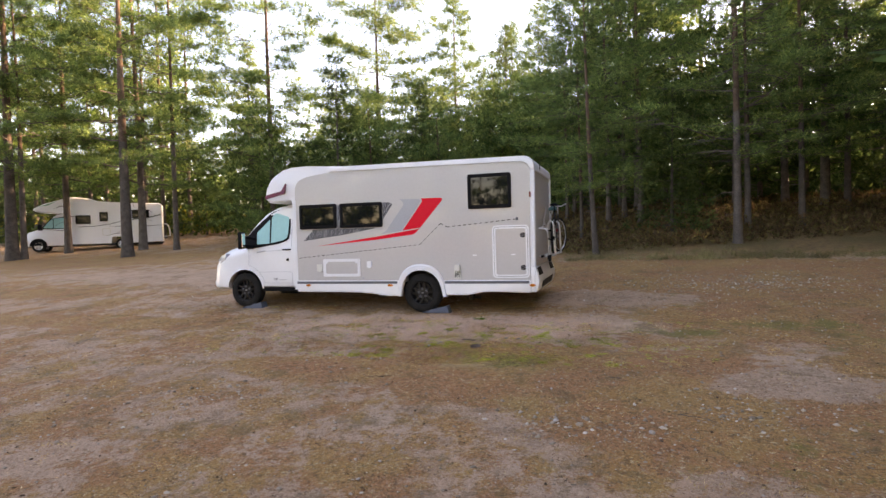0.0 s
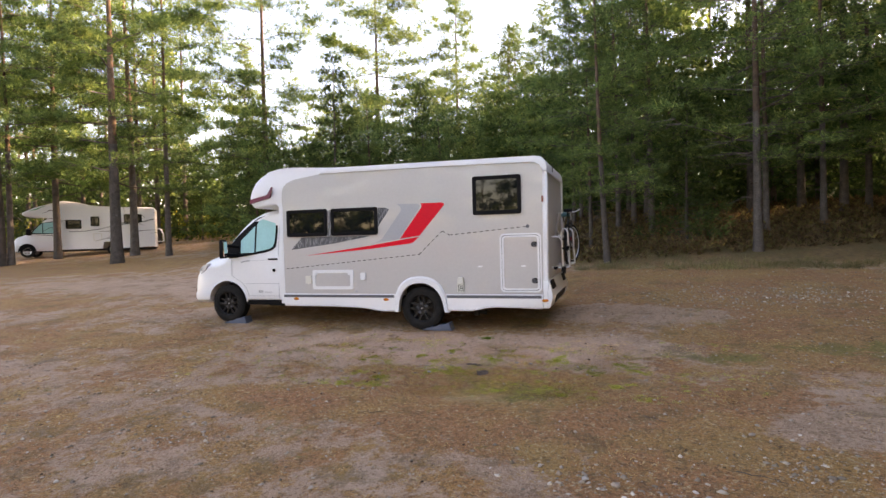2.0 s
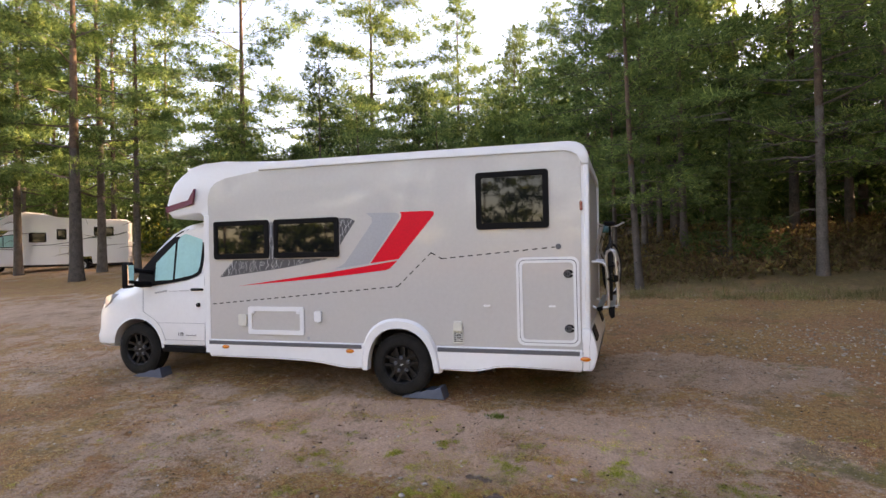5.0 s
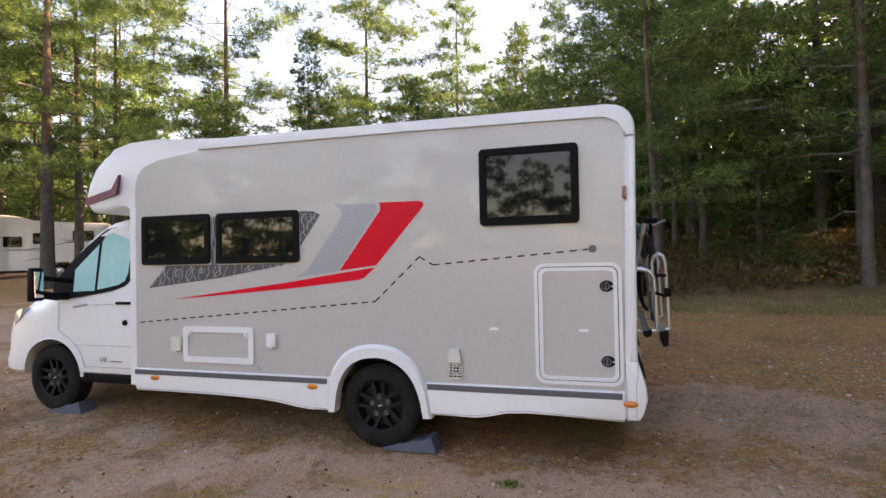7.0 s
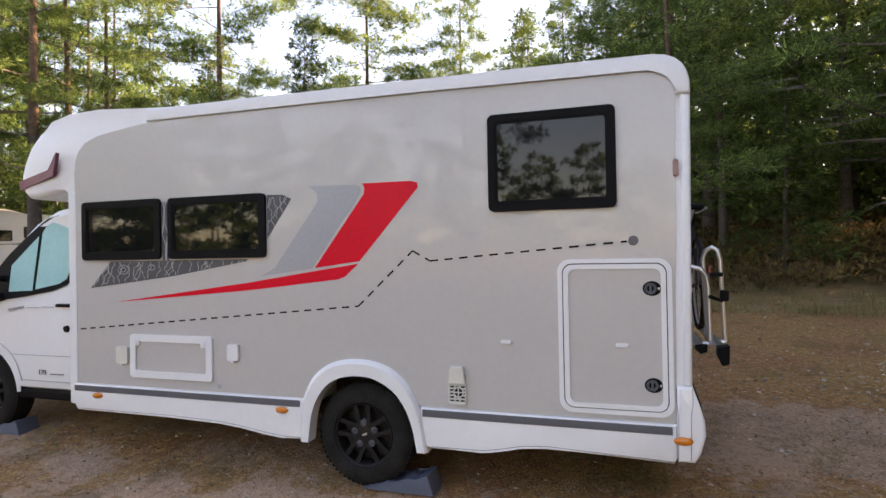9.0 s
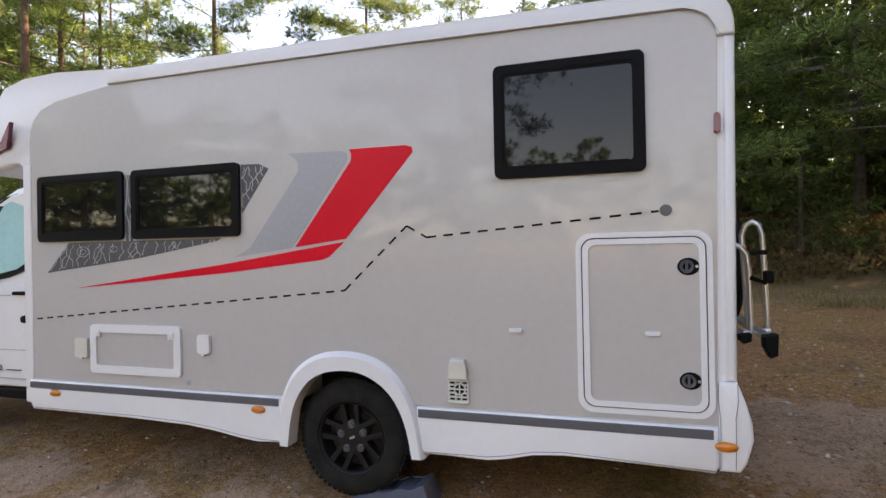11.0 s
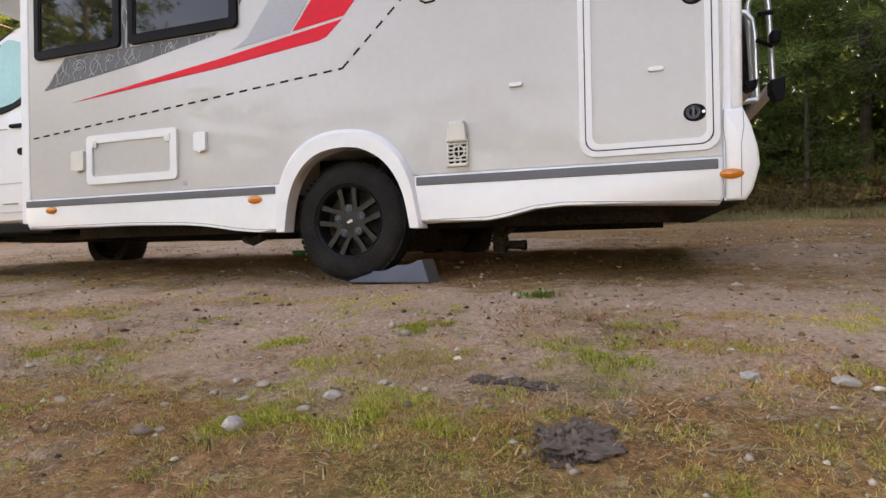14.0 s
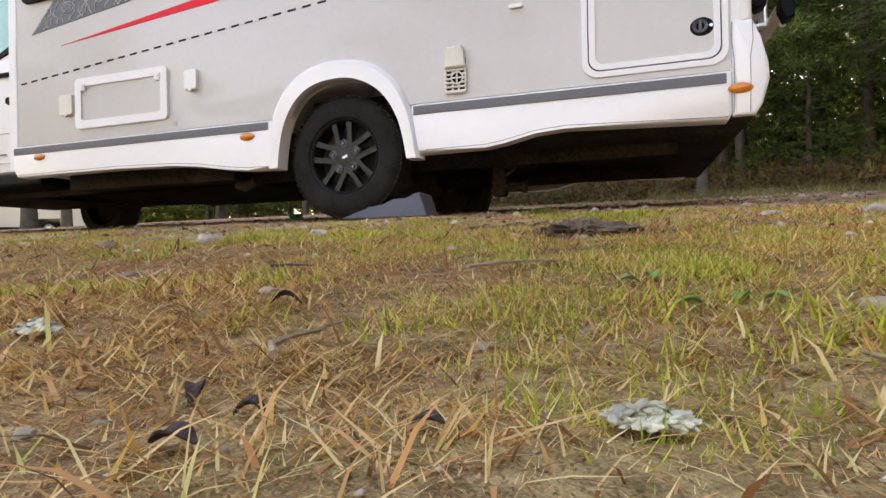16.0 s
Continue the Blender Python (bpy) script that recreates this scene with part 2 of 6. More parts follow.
def tri_object(name, verts, faces, mats, parent=None, face_mat=None):
    """A mesh from numpy arrays: verts (n, 3), faces (m, 3)."""
    me = bpy.data.meshes.new(name)
    me.vertices.add(len(verts)), me.loops.add(3 * len(faces)), me.polygons.add(len(faces))
    me.vertices.foreach_set("co", np.asarray(verts, np.float32).ravel())
    me.loops.foreach_set("vertex_index", np.asarray(faces, np.int32).ravel())
    me.polygons.foreach_set("loop_start", np.arange(0, 3 * len(faces), 3, dtype=np.int32))
    for m in mats:
        me.materials.append(m)
    if face_mat is not None:
        me.polygons.foreach_set("material_index", np.asarray(face_mat, np.int32))
    me.update(calc_edges=True)
    ob = new(name, me)
    if parent is not None:
        ob.parent = parent
    return ob


# ---- ground ----
def ground_z(x, y):
    """The lie of the land: it climbs gently away from the first eye, more so into the wood."""
    x, y = np.asarray(x, float), np.asarray(y, float)
    yy = np.clip(y, -16, 55)
    z = -0.136 + 0.0845 * yy
    bank = np.clip((yy - 7.5) / 8, 0, 1) ** 1.5 * np.clip((x + 2) / 6, 0, 1)
    dip = np.clip((-x - 9) / 9, 0, 1) * np.clip((yy - 4) / 8, 0, 1)
    return z + 0.55 * bank - 0.33 * dip


def lumps(x, y):
    return 0.012 * noise.noise((x * 1.3, y * 1.3, 3)) + 0.010 * noise.noise((x * 4, y * 4, 7)) + 0.006 * noise.noise((x * 11, y * 11, 1))


def spaced(a, b, lo, hi, fine, grow=1.25):
    """Steps that are fine between lo and hi, and grow outwards to a and b."""
    mid = list(np.arange(lo, hi + 1e-6, fine))
    up, step = [hi], fine
    while up[-1] < b:
        step *= grow
        up.append(up[-1] + step)
    down, step = [lo], fine
    while down[-1] > a:
        step *= grow
        down.append(down[-1] - step)
    return np.array(list(reversed(down[1:])) + mid + up[1:])


def build_ground():
    xs, ys = spaced(-400, 400, -0.3, 5.5, 0.055, 1.12), spaced(-400, 400, -4.0, 0.8, 0.055, 1.12)
    gx, gy = np.meshgrid(xs, ys)
    z = ground_z(gx, gy)
    near = (np.abs(gx) < 40) & (np.abs(gy) < 40)
    for i, j in zip(*np.nonzero(near)):
        z[i, j] += lumps(gx[i, j], gy[i, j])
    nx, ny = len(xs), len(ys)
    verts = np.stack([gx, gy, z], -1).reshape(-1, 3)
    idx = np.arange(nx * ny).reshape(ny, nx)
    a, b, c, d = idx[:-1, :-1].ravel(), idx[:-1, 1:].ravel(), idx[1:, 1:].ravel(), idx[1:, :-1].ravel()
    faces = np.concatenate([np.stack([a, b, c], -1), np.stack([a, c, d], -1)])
    ob = tri_object("ground", verts, faces, [GROUND])
    ob.data.polygons.foreach_set("use_smooth", [True] * len(ob.data.polygons))
    return tagged(ob, "sandy gravel clearing with patches of rusty moss and thin grass", "ground", kind="structure")


def ground_material():
    m = bpy.data.materials.new("sandy_ground")
    m.use_nodes = True
    n, l = m.node_tree.nodes, m.node_tree.links
    b = n["Principled BSDF"]
    b.inputs["Roughness"].default_value, b.inputs["Specular IOR Level"].default_value = 0.92, 0.2
    b.inputs["Sheen Weight"].default_value, b.inputs["Sheen Roughness"].default_value = 0.07, 0.6
    b.inputs["Sheen Tint"].default_value = (1.0, 0.78, 0.55, 1)
    co = n.new("ShaderNodeTexCoord")

    def tex(scale, detail=6, rough=0.6, shift=0.0):
        t = n.new("ShaderNodeTexNoise")
        t.inputs["Scale"].default_value, t.inputs["Detail"].default_value, t.inputs["Roughness"].default_value = scale, detail, rough
        mp = n.new("ShaderNodeMapping")
        mp.inputs["Location"].default_value = (shift, shift * 1.7, shift * 0.3)
        l.new(co.outputs["Object"], mp.inputs["Vector"]), l.new(mp.outputs[0], t.inputs["Vector"])
        return t.outputs["Fac"]

    def rng(v, lo, hi, t0=0.0, t1=1.0):
        r = n.new("ShaderNodeMapRange")
        r.inputs["From Min"].default_value, r.inputs["From Max"].default_value = lo, hi
        r.inputs["To Min"].default_value, r.inputs["To Max"].default_value = t0, t1
        l.new(v, r.inputs["Value"])
        return r.outputs[0]

    def mix(f, a, c):
        x = n.new("ShaderNodeMix")
        x.data_type = "RGBA"
        l.new(f, x.inputs["Factor"])
        for s, v in (("A", a), ("B", c)):
            if isinstance(v, tuple):
                x.inputs[s].default_value = (*v, 1)
            else:
                l.new(v, x.inputs[s])
        return x.outputs["Result"]

    def maths(op, a, c):
        x = n.new("ShaderNodeMath")
        x.operation = op
        for k, v in enumerate((a, c)):
            if isinstance(v, (int, float)):
                x.inputs[k].default_value = v
            else:
                l.new(v, x.inputs[k])
        return x.outputs[0]

    def spot(cx, cy, rx, ry):
        mp, g = n.new("ShaderNodeMapping"), n.new("ShaderNodeTexGradient")
        g.gradient_type = "SPHERICAL"
        mp.inputs["Location"].default_value, mp.inputs["Scale"].default_value = (-cx / rx, -cy / ry, 0), (1 / rx, 1 / ry, 0)
        l.new(co.outputs["Object"], mp.inputs["Vector"]), l.new(mp.outputs[0], g.inputs["Vector"])
        return g.outputs["Fac"]

    grain, patch, wide = tex(42, 5, 0.7), tex(1.3, 9, 0.72, 4.0), tex(0.35, 6, 0.6, 9.0)
    sand = mix(rng(grain, 0.34, 0.66), (0.277, 0.161, 0.100), (0.578, 0.364, 0.244))
    sand = mix(maths("MULTIPLY", rng(tex(1.9, 9, 0.75, 2.0), 0.48, 0.66), 0.7), sand, (0.210, 0.125, 0.077))
    sand = mix(maths("MULTIPLY", rng(tex(0.7, 7, 0.7, 31.0), 0.5, 0.62), 0.6), sand, (0.495, 0.332, 0.235))
    sand = mix(maths("MULTIPLY", rng(tex(0.9, 6, 0.7, 37.0), 0.54, 0.64), 0.5), sand, (0.495, 0.289, 0.180))
    sand = mix(maths("MULTIPLY", rng(tex(110, 3, 0.6, 5.0), 0.60, 0.66), 0.8), sand, (0.661, 0.513, 0.391))
    sand = mix(maths("MULTIPLY", rng(tex(31, 8, 0.8, 15.0), 0.56, 0.60), 0.85), sand, (0.101, 0.059, 0.034))
    sand = mix(maths("MULTIPLY", rng(tex(13, 9, 0.82, 71.0), 0.555, 0.595), 0.7), sand, (0.154, 0.091, 0.045))
    sand = mix(maths("MULTIPLY", rng(tex(16, 7, 0.75, 73.0), 0.60, 0.65), 0.6), sand, (0.637, 0.471, 0.347))
    # paler sand along the motorhome's near side and beyond its far side
    pale_sand = rng(maths("ADD", maths("MAXIMUM", spot(1.6, -0.75, 4.2, 1.3), spot(0.5, 3.2, 5.5, 1.8)), maths("MULTIPLY", tex(3.0, 8, 0.72, 91.0), 0.9)), 0.62, 0.95)
    sand = mix(maths("MULTIPLY", pale_sand, 0.6), sand, mix(rng(tex(55, 6, 0.75, 93.0), 0.38, 0.62), (0.377, 0.219, 0.145), (0.826, 0.529, 0.376)))
    moss = mix(rng(tex(38, 7, 0.8, 1.0), 0.38, 0.60), (0.105, 0.042, 0.015), (0.53, 0.25, 0.07))
    moss = mix(maths("MULTIPLY", rng(tex(1.4, 7, 0.7, 11.0), 0.44, 0.58), 0.5), moss, (0.35, 0.20, 0.055))
    rust = maths("MAXIMUM", maths("MULTIPLY", rng(tex(0.9, 7, 0.7, 41.0), 0.47, 0.56), 0.85), rng(maths("ADD", spot(0.75, -3.1, 1.2, 0.42), maths("MULTIPLY", tex(5, 8, 0.75, 43.0), 0.5)), 0.55, 0.75))
    moss = mix(maths("MULTIPLY", rust, 0.85), moss, mix(rng(tex(33, 7, 0.8, 45.0), 0.40, 0.60), (0.13, 0.042, 0.018), (0.50, 0.19, 0.075)))
    moss = mix(maths("MULTIPLY", rng(tex(60, 4, 0.7, 19.0), 0.56, 0.64), 0.7), moss, (0.52, 0.38, 0.19))
    moss = mix(maths("MULTIPLY", rng(tex(28, 6, 0.75, 51.0), 0.56, 0.62), 0.8), moss, (0.065, 0.036, 0.018))
    moss = mix(maths("MULTIPLY", rng(tex(13, 8, 0.8, 81.0), 0.54, 0.59), 0.75), moss, (0.085, 0.048, 0.02))
    moss = mix(maths("MULTIPLY", rng(tex(19, 7, 0.78, 83.0), 0.57, 0.62), 0.8), moss, (0.60, 0.46, 0.27))
    green = mix(rng(tex(34, 6, 0.75, 3.0), 0.38, 0.62), (0.055, 0.058, 0.013), (0.24, 0.21, 0.05))
    masks = None
    for cx, cy, rx, ry, hard in ((3.7, -2.9, 2.9, 1.25, 1.0), (5.2, -4.0, 1.5, 1.1, 0.9), (0.8, -3.1, 1.5, 0.6, 1.0), (5.0, 4.2, 6.5, 3.0, 0.9), (9.5, 3.0, 6.0, 3.6, 1.0), (6.9, -0.2, 2.6, 1.2, 0.9), (-19, 10, 9, 4, 0.7), (-5.0, -1.1, 3.4, 0.6, 0.9), (-10.5, 1.6, 3.4, 0.8, 0.8), (7.0, -4.2, 2.0, 1.5, 0.6)):
        sp = maths("MULTIPLY", spot(cx, cy, rx, ry), hard)
        masks = sp if masks is None else maths("MAXIMUM", masks, sp)
    dens = maths("ADD", maths("ADD", maths("MULTIPLY", masks, 0.29), maths("MULTIPLY", patch, 0.5)), maths("MULTIPLY", wide, 0.2))
    bare = maths("MAXIMUM", maths("MAXIMUM", spot(4.3, -0.6, 1.5, 0.6), spot(6.4, -3.0, 1.2, 0.5)), maths("MAXIMUM", maths("MAXIMUM", spot(1.9, -1.0, 3.4, 1.0), spot(0.5, 3.2, 5.0, 1.6)), maths("MAXIMUM", spot(4.4, 1.6, 2.2, 1.0), spot(-8.5, 4.3, 6.5, 1.5))))
    dens = maths("SUBTRACT", dens, maths("MULTIPLY", bare, 0.22))
    cover = rng(maths("ADD", maths("MULTIPLY", dens, 1.7), maths("MULTIPLY", tex(7.5, 10, 0.8, 23.0), 0.6)), 0.855, 0.925)
    col = mix(maths("MULTIPLY", cover, 0.92), sand, moss)
    gm = maths("ADD", maths("MULTIPLY", tex(0.9, 9, 0.74, 21.0), 0.7), maths("MULTIPLY", spot(3.2, -2.6, 0.9, 0.5), 0.2))
    gm = maths("ADD", gm, maths("MULTIPLY", maths("MAXIMUM", maths("MAXIMUM", spot(5.6, -0.95, 1.0, 0.45), spot(7.0, -0.3, 2.0, 0.6)), maths("MULTIPLY", spot(2.7, -2.2, 1.5, 0.7), 0.4)), 0.18))
    gm = rng(maths("ADD", gm, maths("MULTIPLY", tex(11, 8, 0.75, 29.0), 0.3)), 0.565, 0.64)
    col = mix(maths("MULTIPLY", gm, 0.8), col, green)
    straw = mix(rng(tex(70, 7, 0.8, 61.0), 0.40, 0.60), (0.17, 0.075, 0.036), (0.58, 0.38, 0.20))
    straw = mix(maths("MULTIPLY", rng(tex(5, 6, 0.7, 63.0), 0.5, 0.6), 0.25), straw, (0.36, 0.32, 0.09))
    bed = maths("ADD", maths("MULTIPLY", spot(2.75, -2.66, 0.6, 0.42), 0.33), maths("MULTIPLY", tex(7, 9, 0.75, 65.0), 0.9))
    col = mix(maths("MULTIPLY", rng(bed, 0.56, 0.66), 0.9), col, straw)
    # damp and worn patches, darker than the rest
    damp = maths("MULTIPLY", rng(maths("ADD", tex(1.5, 9, 0.74, 101.0), maths("MULTIPLY", tex(9, 8, 0.8, 103.0), 0.35)), 0.72, 0.78), 0.5)
    col = mix(damp, col, mix(rng(tex(36, 7, 0.78, 105.0), 0.40, 0.60), (0.060, 0.042, 0.018), (0.19, 0.130, 0.055)))
    # the wood's floor: needles, moss and heath
    sep = n.new("ShaderNodeSeparateXYZ")
    l.new(co.outputs["Object"], sep.inputs[0])
    woods = rng(maths("ADD", sep.outputs["Y"], maths("MULTIPLY", tex(0.6, 4, 0.6, 7.0), 3.0)), 8.6, 10.0)
    right = rng(sep.outputs["X"], -6.0, -1.0)
    floor_c = mix(rng(tex(7, 6, 0.7, 13.0), 0.35, 0.65), (0.10, 0.055, 0.028), (0.26, 0.16, 0.06))
    floor_c = mix(rng(tex(0.5, 4, 0.6, 17.0), 0.45, 0.6), floor_c, (0.12, 0.085, 0.03))
    col = mix(maths("MULTIPLY", woods, right), col, floor_c)
    l.new(col, b.inputs["Base Color"])
    bp = n.new("ShaderNodeBump")
    bp.inputs["Strength"].default_value, bp.inputs["Distance"].default_value = 1.0, 0.03
    l.new(maths("ADD", maths("MULTIPLY", tex(18, 6, 0.75, 1.0), 0.7), maths("MULTIPLY", tex(70, 4, 0.7, 6.0), 0.5)), bp.inputs["Height"])
    l.new(bp.outputs[0], b.inputs["Normal"])
    return m


GROUND = ground_material()
build_ground()


# ---- trees ----
def needle_tufts(rng, at, along, size, blades=9, width=0.12, droop=0.0):
    """Tufts of needles: at each point a spray of thin blades round the direction along."""
    k = len(at)
    at, along = np.repeat(at, blades, 0), np.repeat(along, blades, 0)
    size = np.repeat(size, blades)
    d = along * 0.75 + rng.normal(0, 0.5, (k * blades, 3))
    d[:, 2] += 0.18 - droop
    d /= np.linalg.norm(d, axis=1)[:, None]
    side = np.cross(d, rng.normal(0, 1, d.shape))
    side /= np.linalg.norm(side, axis=1)[:, None] + 1e-9
    ln = (size * rng.uniform(0.7, 1.25, k * blades))[:, None]
    base = at + rng.normal(0, 0.02, at.shape)
    w = side * ln * width
    verts = np.stack([base - w * 0.6 + d * ln * 0.25, base + d * ln, base + w * 0.6 + d * ln * 0.35], 1).reshape(-1, 3)
    return verts, np.arange(len(verts)).reshape(-1, 3)


def pine(name, seed, height, base, spread, tufts, radius, dense=1.0, tuft=0.2, mat=None, droop=0.0, conic=False, lean=(0, 0), bare=12, up_bark=True, width=0.12, blades=9, pads=2.4, padsize=0.26, twigs=True, flat=0.26, inner=0.3):
    """A conifer: a tapered, slightly crooked trunk, limbs in uneven whorls and tufts of needles on their twigs."""
    rng = np.random.default_rng(seed)
    mat = mat or PINE
    thing = empty(name)

    def stem(z):
        t = z / height
        return np.array([lean[0] * z + 0.12 * math.sin(2.2 * t + seed) * t, lean[1] * z + 0.12 * math.sin(3.1 * t + 2 * seed) * t, z])

    def trunk_piece(z0, z1, material_, piece):
        bm = bmesh.new()
        zs = np.linspace(z0, z1, 9)
        flare = [radius * (1 - 0.93 * (max(z, 0) / height) ** 0.9) * (1 + 0.35 * math.exp(-max(z, 0) / 0.25)) for z in zs]
        tube(bm, [stem(z) for z in zs], 0, 10, flare)
        return part(piece, bm, material_, thing, smooth_angle=60)

    split = base * 0.9 + 0.12 * height
    if up_bark:
        trunk_piece(-0.25, split, BARK, "trunk")
        trunk_piece(split - 0.01, height, BARK_UP, "upper_trunk")
    else:
        trunk_piece(-0.25, height, BARK, "trunk")
    bm = bmesh.new()
    at, along = [], []
    limbs = int((height - base) / height * 46 * dense) + 6
    for i in range(limbs):
        t = (i + rng.uniform(-0.4, 0.4)) / limbs
        t = min(max(t, 0), 0.995)
        z = base + (height - base) * t
        a = i * 2.4 + rng.uniform(-0.5, 0.5)
        if conic:
            reach = spread * (1.0 - 0.93 * t) * rng.uniform(0.75, 1.15)
            rise = -0.12 + 0.4 * t
        else:
            reach = spread * (0.55 + 0.75 * math.sin(math.pi * min(1, 0.25 + 0.75 * t))) * rng.uniform(0.45, 1.15) * (1 - 0.55 * t ** 3)
            rise = rng.uniform(-0.15, 0.2) + 0.55 * t * t
        p0 = stem(z)
        d = np.array([math.cos(a), math.sin(a), rise])
        pts = []
        steps = 4
        for k in range(steps + 1):
            s = k / steps
            pts.append(p0 + d * reach * s + np.array([0, 0, (0.16 * s * s - 0.08 * s) * reach - droop * s * s * reach]) + rng.normal(0, 0.035 * reach * s, 3))
        r0 = max(0.012, radius * 0.22 * (1 - t))
        tube(bm, pts, 0, 3, [r0 * (1 - 0.85 * k / steps) for k in range(steps + 1)])
        perp = np.array([-math.sin(a), math.cos(a), 0])
        # the boughs' pads: flat clumps of tufts at the ends of side twigs
        m = max(3, int(2 + reach * pads))
        ps = np.concatenate([rng.uniform(0.15 if conic else inner, 1.0, m - 1) ** 0.8, [1.0]])
        pa = np.array(pts)
        idx = np.minimum((ps * steps).astype(int), steps - 1)
        f = (ps * steps - idx)[:, None]
        on = pa[idx] * (1 - f) + pa[idx + 1] * f
        lat = rng.normal(0, 1, m) * 0.30 * reach * np.sin(np.pi * np.clip(ps * 0.8 + 0.08, 0, 1))
        mid = on + perp * lat[:, None] + np.stack([np.zeros(m), np.zeros(m), rng.normal(0.06, 0.05, m) - 0.10 * np.abs(lat)], 1) + d * 0.3 * np.abs(lat)[:, None]
        for q0, q1, w in zip(on, mid, np.abs(lat)):
            if twigs and w > 0.15:
                tube(bm, [q0 - d * 0.1, q1], 0, 3, [r0 * 0.4 + 0.004, 0.004])
        per = max(4, int(tufts / limbs * (reach / spread + 0.25)))
        which = rng.integers(0, m, per)
        big = (padsize * rng.uniform(0.7, 1.35, m))[which]
        ball = rng.normal(0, 1, (per, 3))
        ball *= (rng.uniform(0, 1, per) ** 0.6 * rng.choice([1.5, 1.9, 2.8], per, p=[0.5, 0.35, 0.15]) / np.linalg.norm(ball, axis=1))[:, None]
        spreadv = ball * np.stack([big, big, big * flat], 1)
        c = mid[which] + spreadv
        at.append(c)
        out = d * 0.6 + spreadv / (big[:, None] * 1.2) * np.array([1, 1, 0.3])
        along.append(out / (np.linalg.norm(out, axis=1)[:, None] + 1e-6))
    for i in range(bare):
        z, a = rng.uniform(min(0.8, base * 0.5), base * 1.1 + 0.2), rng.uniform(0, 6.28)
        ln = rng.uniform(0.25, 1.1) * min(1, spread * 0.55)
        p0 = stem(z)
        tube(bm, [p0, p0 + ln * 0.5 * np.array([math.cos(a), math.sin(a), 0.05]), p0 + ln * np.array([math.cos(a + 0.2), math.sin(a + 0.2), rng.uniform(-0.25, 0.1)])], 0, 3, [0.018, 0.012, 0.004])
    tagged(part("branchwork", bm, BARK, thing), kind="stuff")
    at, along = np.concatenate(at), np.concatenate(along)
    v, f = needle_tufts(rng, at, along, rng.uniform(0.7, 1.3, len(at)) * tuft, droop=droop, width=width, blades=blades)
    tri_object("crown", v, f, [mat], thing)
    return thing


def plant(proto, x, y, turn=0.0, size=1.0, tall=1.0, lx=0.0, ly=0.0, sink=0.0):
    z = float(ground_z(x, y)) - sink
    m = pose(x, y, z, lx, ly, turn) @ Matrix.Diagonal((size, size, size * tall, 1))
    return copy_thing(proto, m)


def seat(right, depth):
    """The place on the plan that lies depth ahead of the start, and right of its middle line."""
    return 4.68 - 0.3007 * depth + 0.9537 * right, -9.66 + 0.9537 * depth + 0.3007 * right


rnd = random.Random(4)
TALL = [
    pine("pine_tree", 11, 15.5, 3.4, 3.1, 4600, 0.24, 0.75, 0.21, width=0.105, blades=9, pads=2.4, padsize=0.28, flat=0.25),
    pine("pine_tree", 12, 14.0, 3.2, 3.2, 4600, 0.19, 0.75, 0.21, width=0.105, blades=9, pads=2.4, padsize=0.28, flat=0.25),
    pine("pine_tree", 13, 17.0, 4.2, 2.8, 4300, 0.17, 0.7, 0.21, width=0.105, blades=9, pads=2.4, padsize=0.28, flat=0.25),
]
BUSHY = [
    pine("young_pine_tree", 21, 10.0, 1.0, 2.6, 2300, 0.12, 0.9, 0.27, width=0.17, blades=5, padsize=0.34, pads=2.4, inner=0.1, flat=0.4, twigs=False),
    pine("young_pine_tree", 22, 8.2, 0.8, 2.3, 2200, 0.10, 0.9, 0.27, width=0.17, blades=5, padsize=0.34, pads=2.4, inner=0.1, flat=0.4, twigs=False),
]
SPRUCES = [
    pine("spruce_tree", 31, 11.0, 1.2, 2.1, 1900, 0.12, 1.3, 0.27, SPRUCE, 0.12, True, up_bark=False, width=0.16, blades=7),
    pine("spruce_tree", 32, 6.0, 0.5, 1.5, 1200, 0.08, 1.1, 0.25, SPRUCE, 0.1, True, up_bark=False, width=0.16, blades=7),
]
EDGE = [
    pine("pine_tree", 41, 15.0, 2.6, 3.3, 3500, 0.14, 0.85, 0.20, width=0.095, blades=10, droop=0.08, padsize=0.27, pads=2.6, inner=0.08, flat=0.24),
    pine("pine_tree", 42, 13.0, 2.4, 3.0, 3300, 0.13, 0.85, 0.20, width=0.095, blades=10, droop=0.08, padsize=0.27, pads=2.6, inner=0.08, flat=0.24),
]
MIDDLE = [
    pine("pine_tree", 43, 15.0, 2.7, 3.3, 1900, 0.15, 0.75, 0.28, width=0.15, blades=7, droop=0.05, padsize=0.30, pads=2.4, twigs=False, inner=0.12, flat=0.36),
    pine("pine_tree", 44, 13.0, 2.2, 3.0, 1800, 0.13, 0.75, 0.28, width=0.15, blades=7, droop=0.05, padsize=0.30, pads=2.4, twigs=False, inner=0.12, flat=0.36),
]
CENTRE = [
    pine("pine_tree", 71, 17.0, 4.0, 3.3, 5600, 0.17, 0.85, 0.23, width=0.105, blades=9, padsize=0.30, pads=2.2, flat=0.25, inner=0.25, droop=0.06),
    pine("pine_tree", 72, 16.0, 5.5, 3.0, 7000, 0.16, 1.1, 0.23, width=0.105, blades=9, padsize=0.32, pads=2.4, flat=0.3, inner=0.12),
    pine("pine_tree", 73, 14.5, 3.0, 2.9, 6200, 0.15, 1.2, 0.23, width=0.105, blades=9, padsize=0.30, pads=2.6, flat=0.3, inner=0.1, conic=True),
]
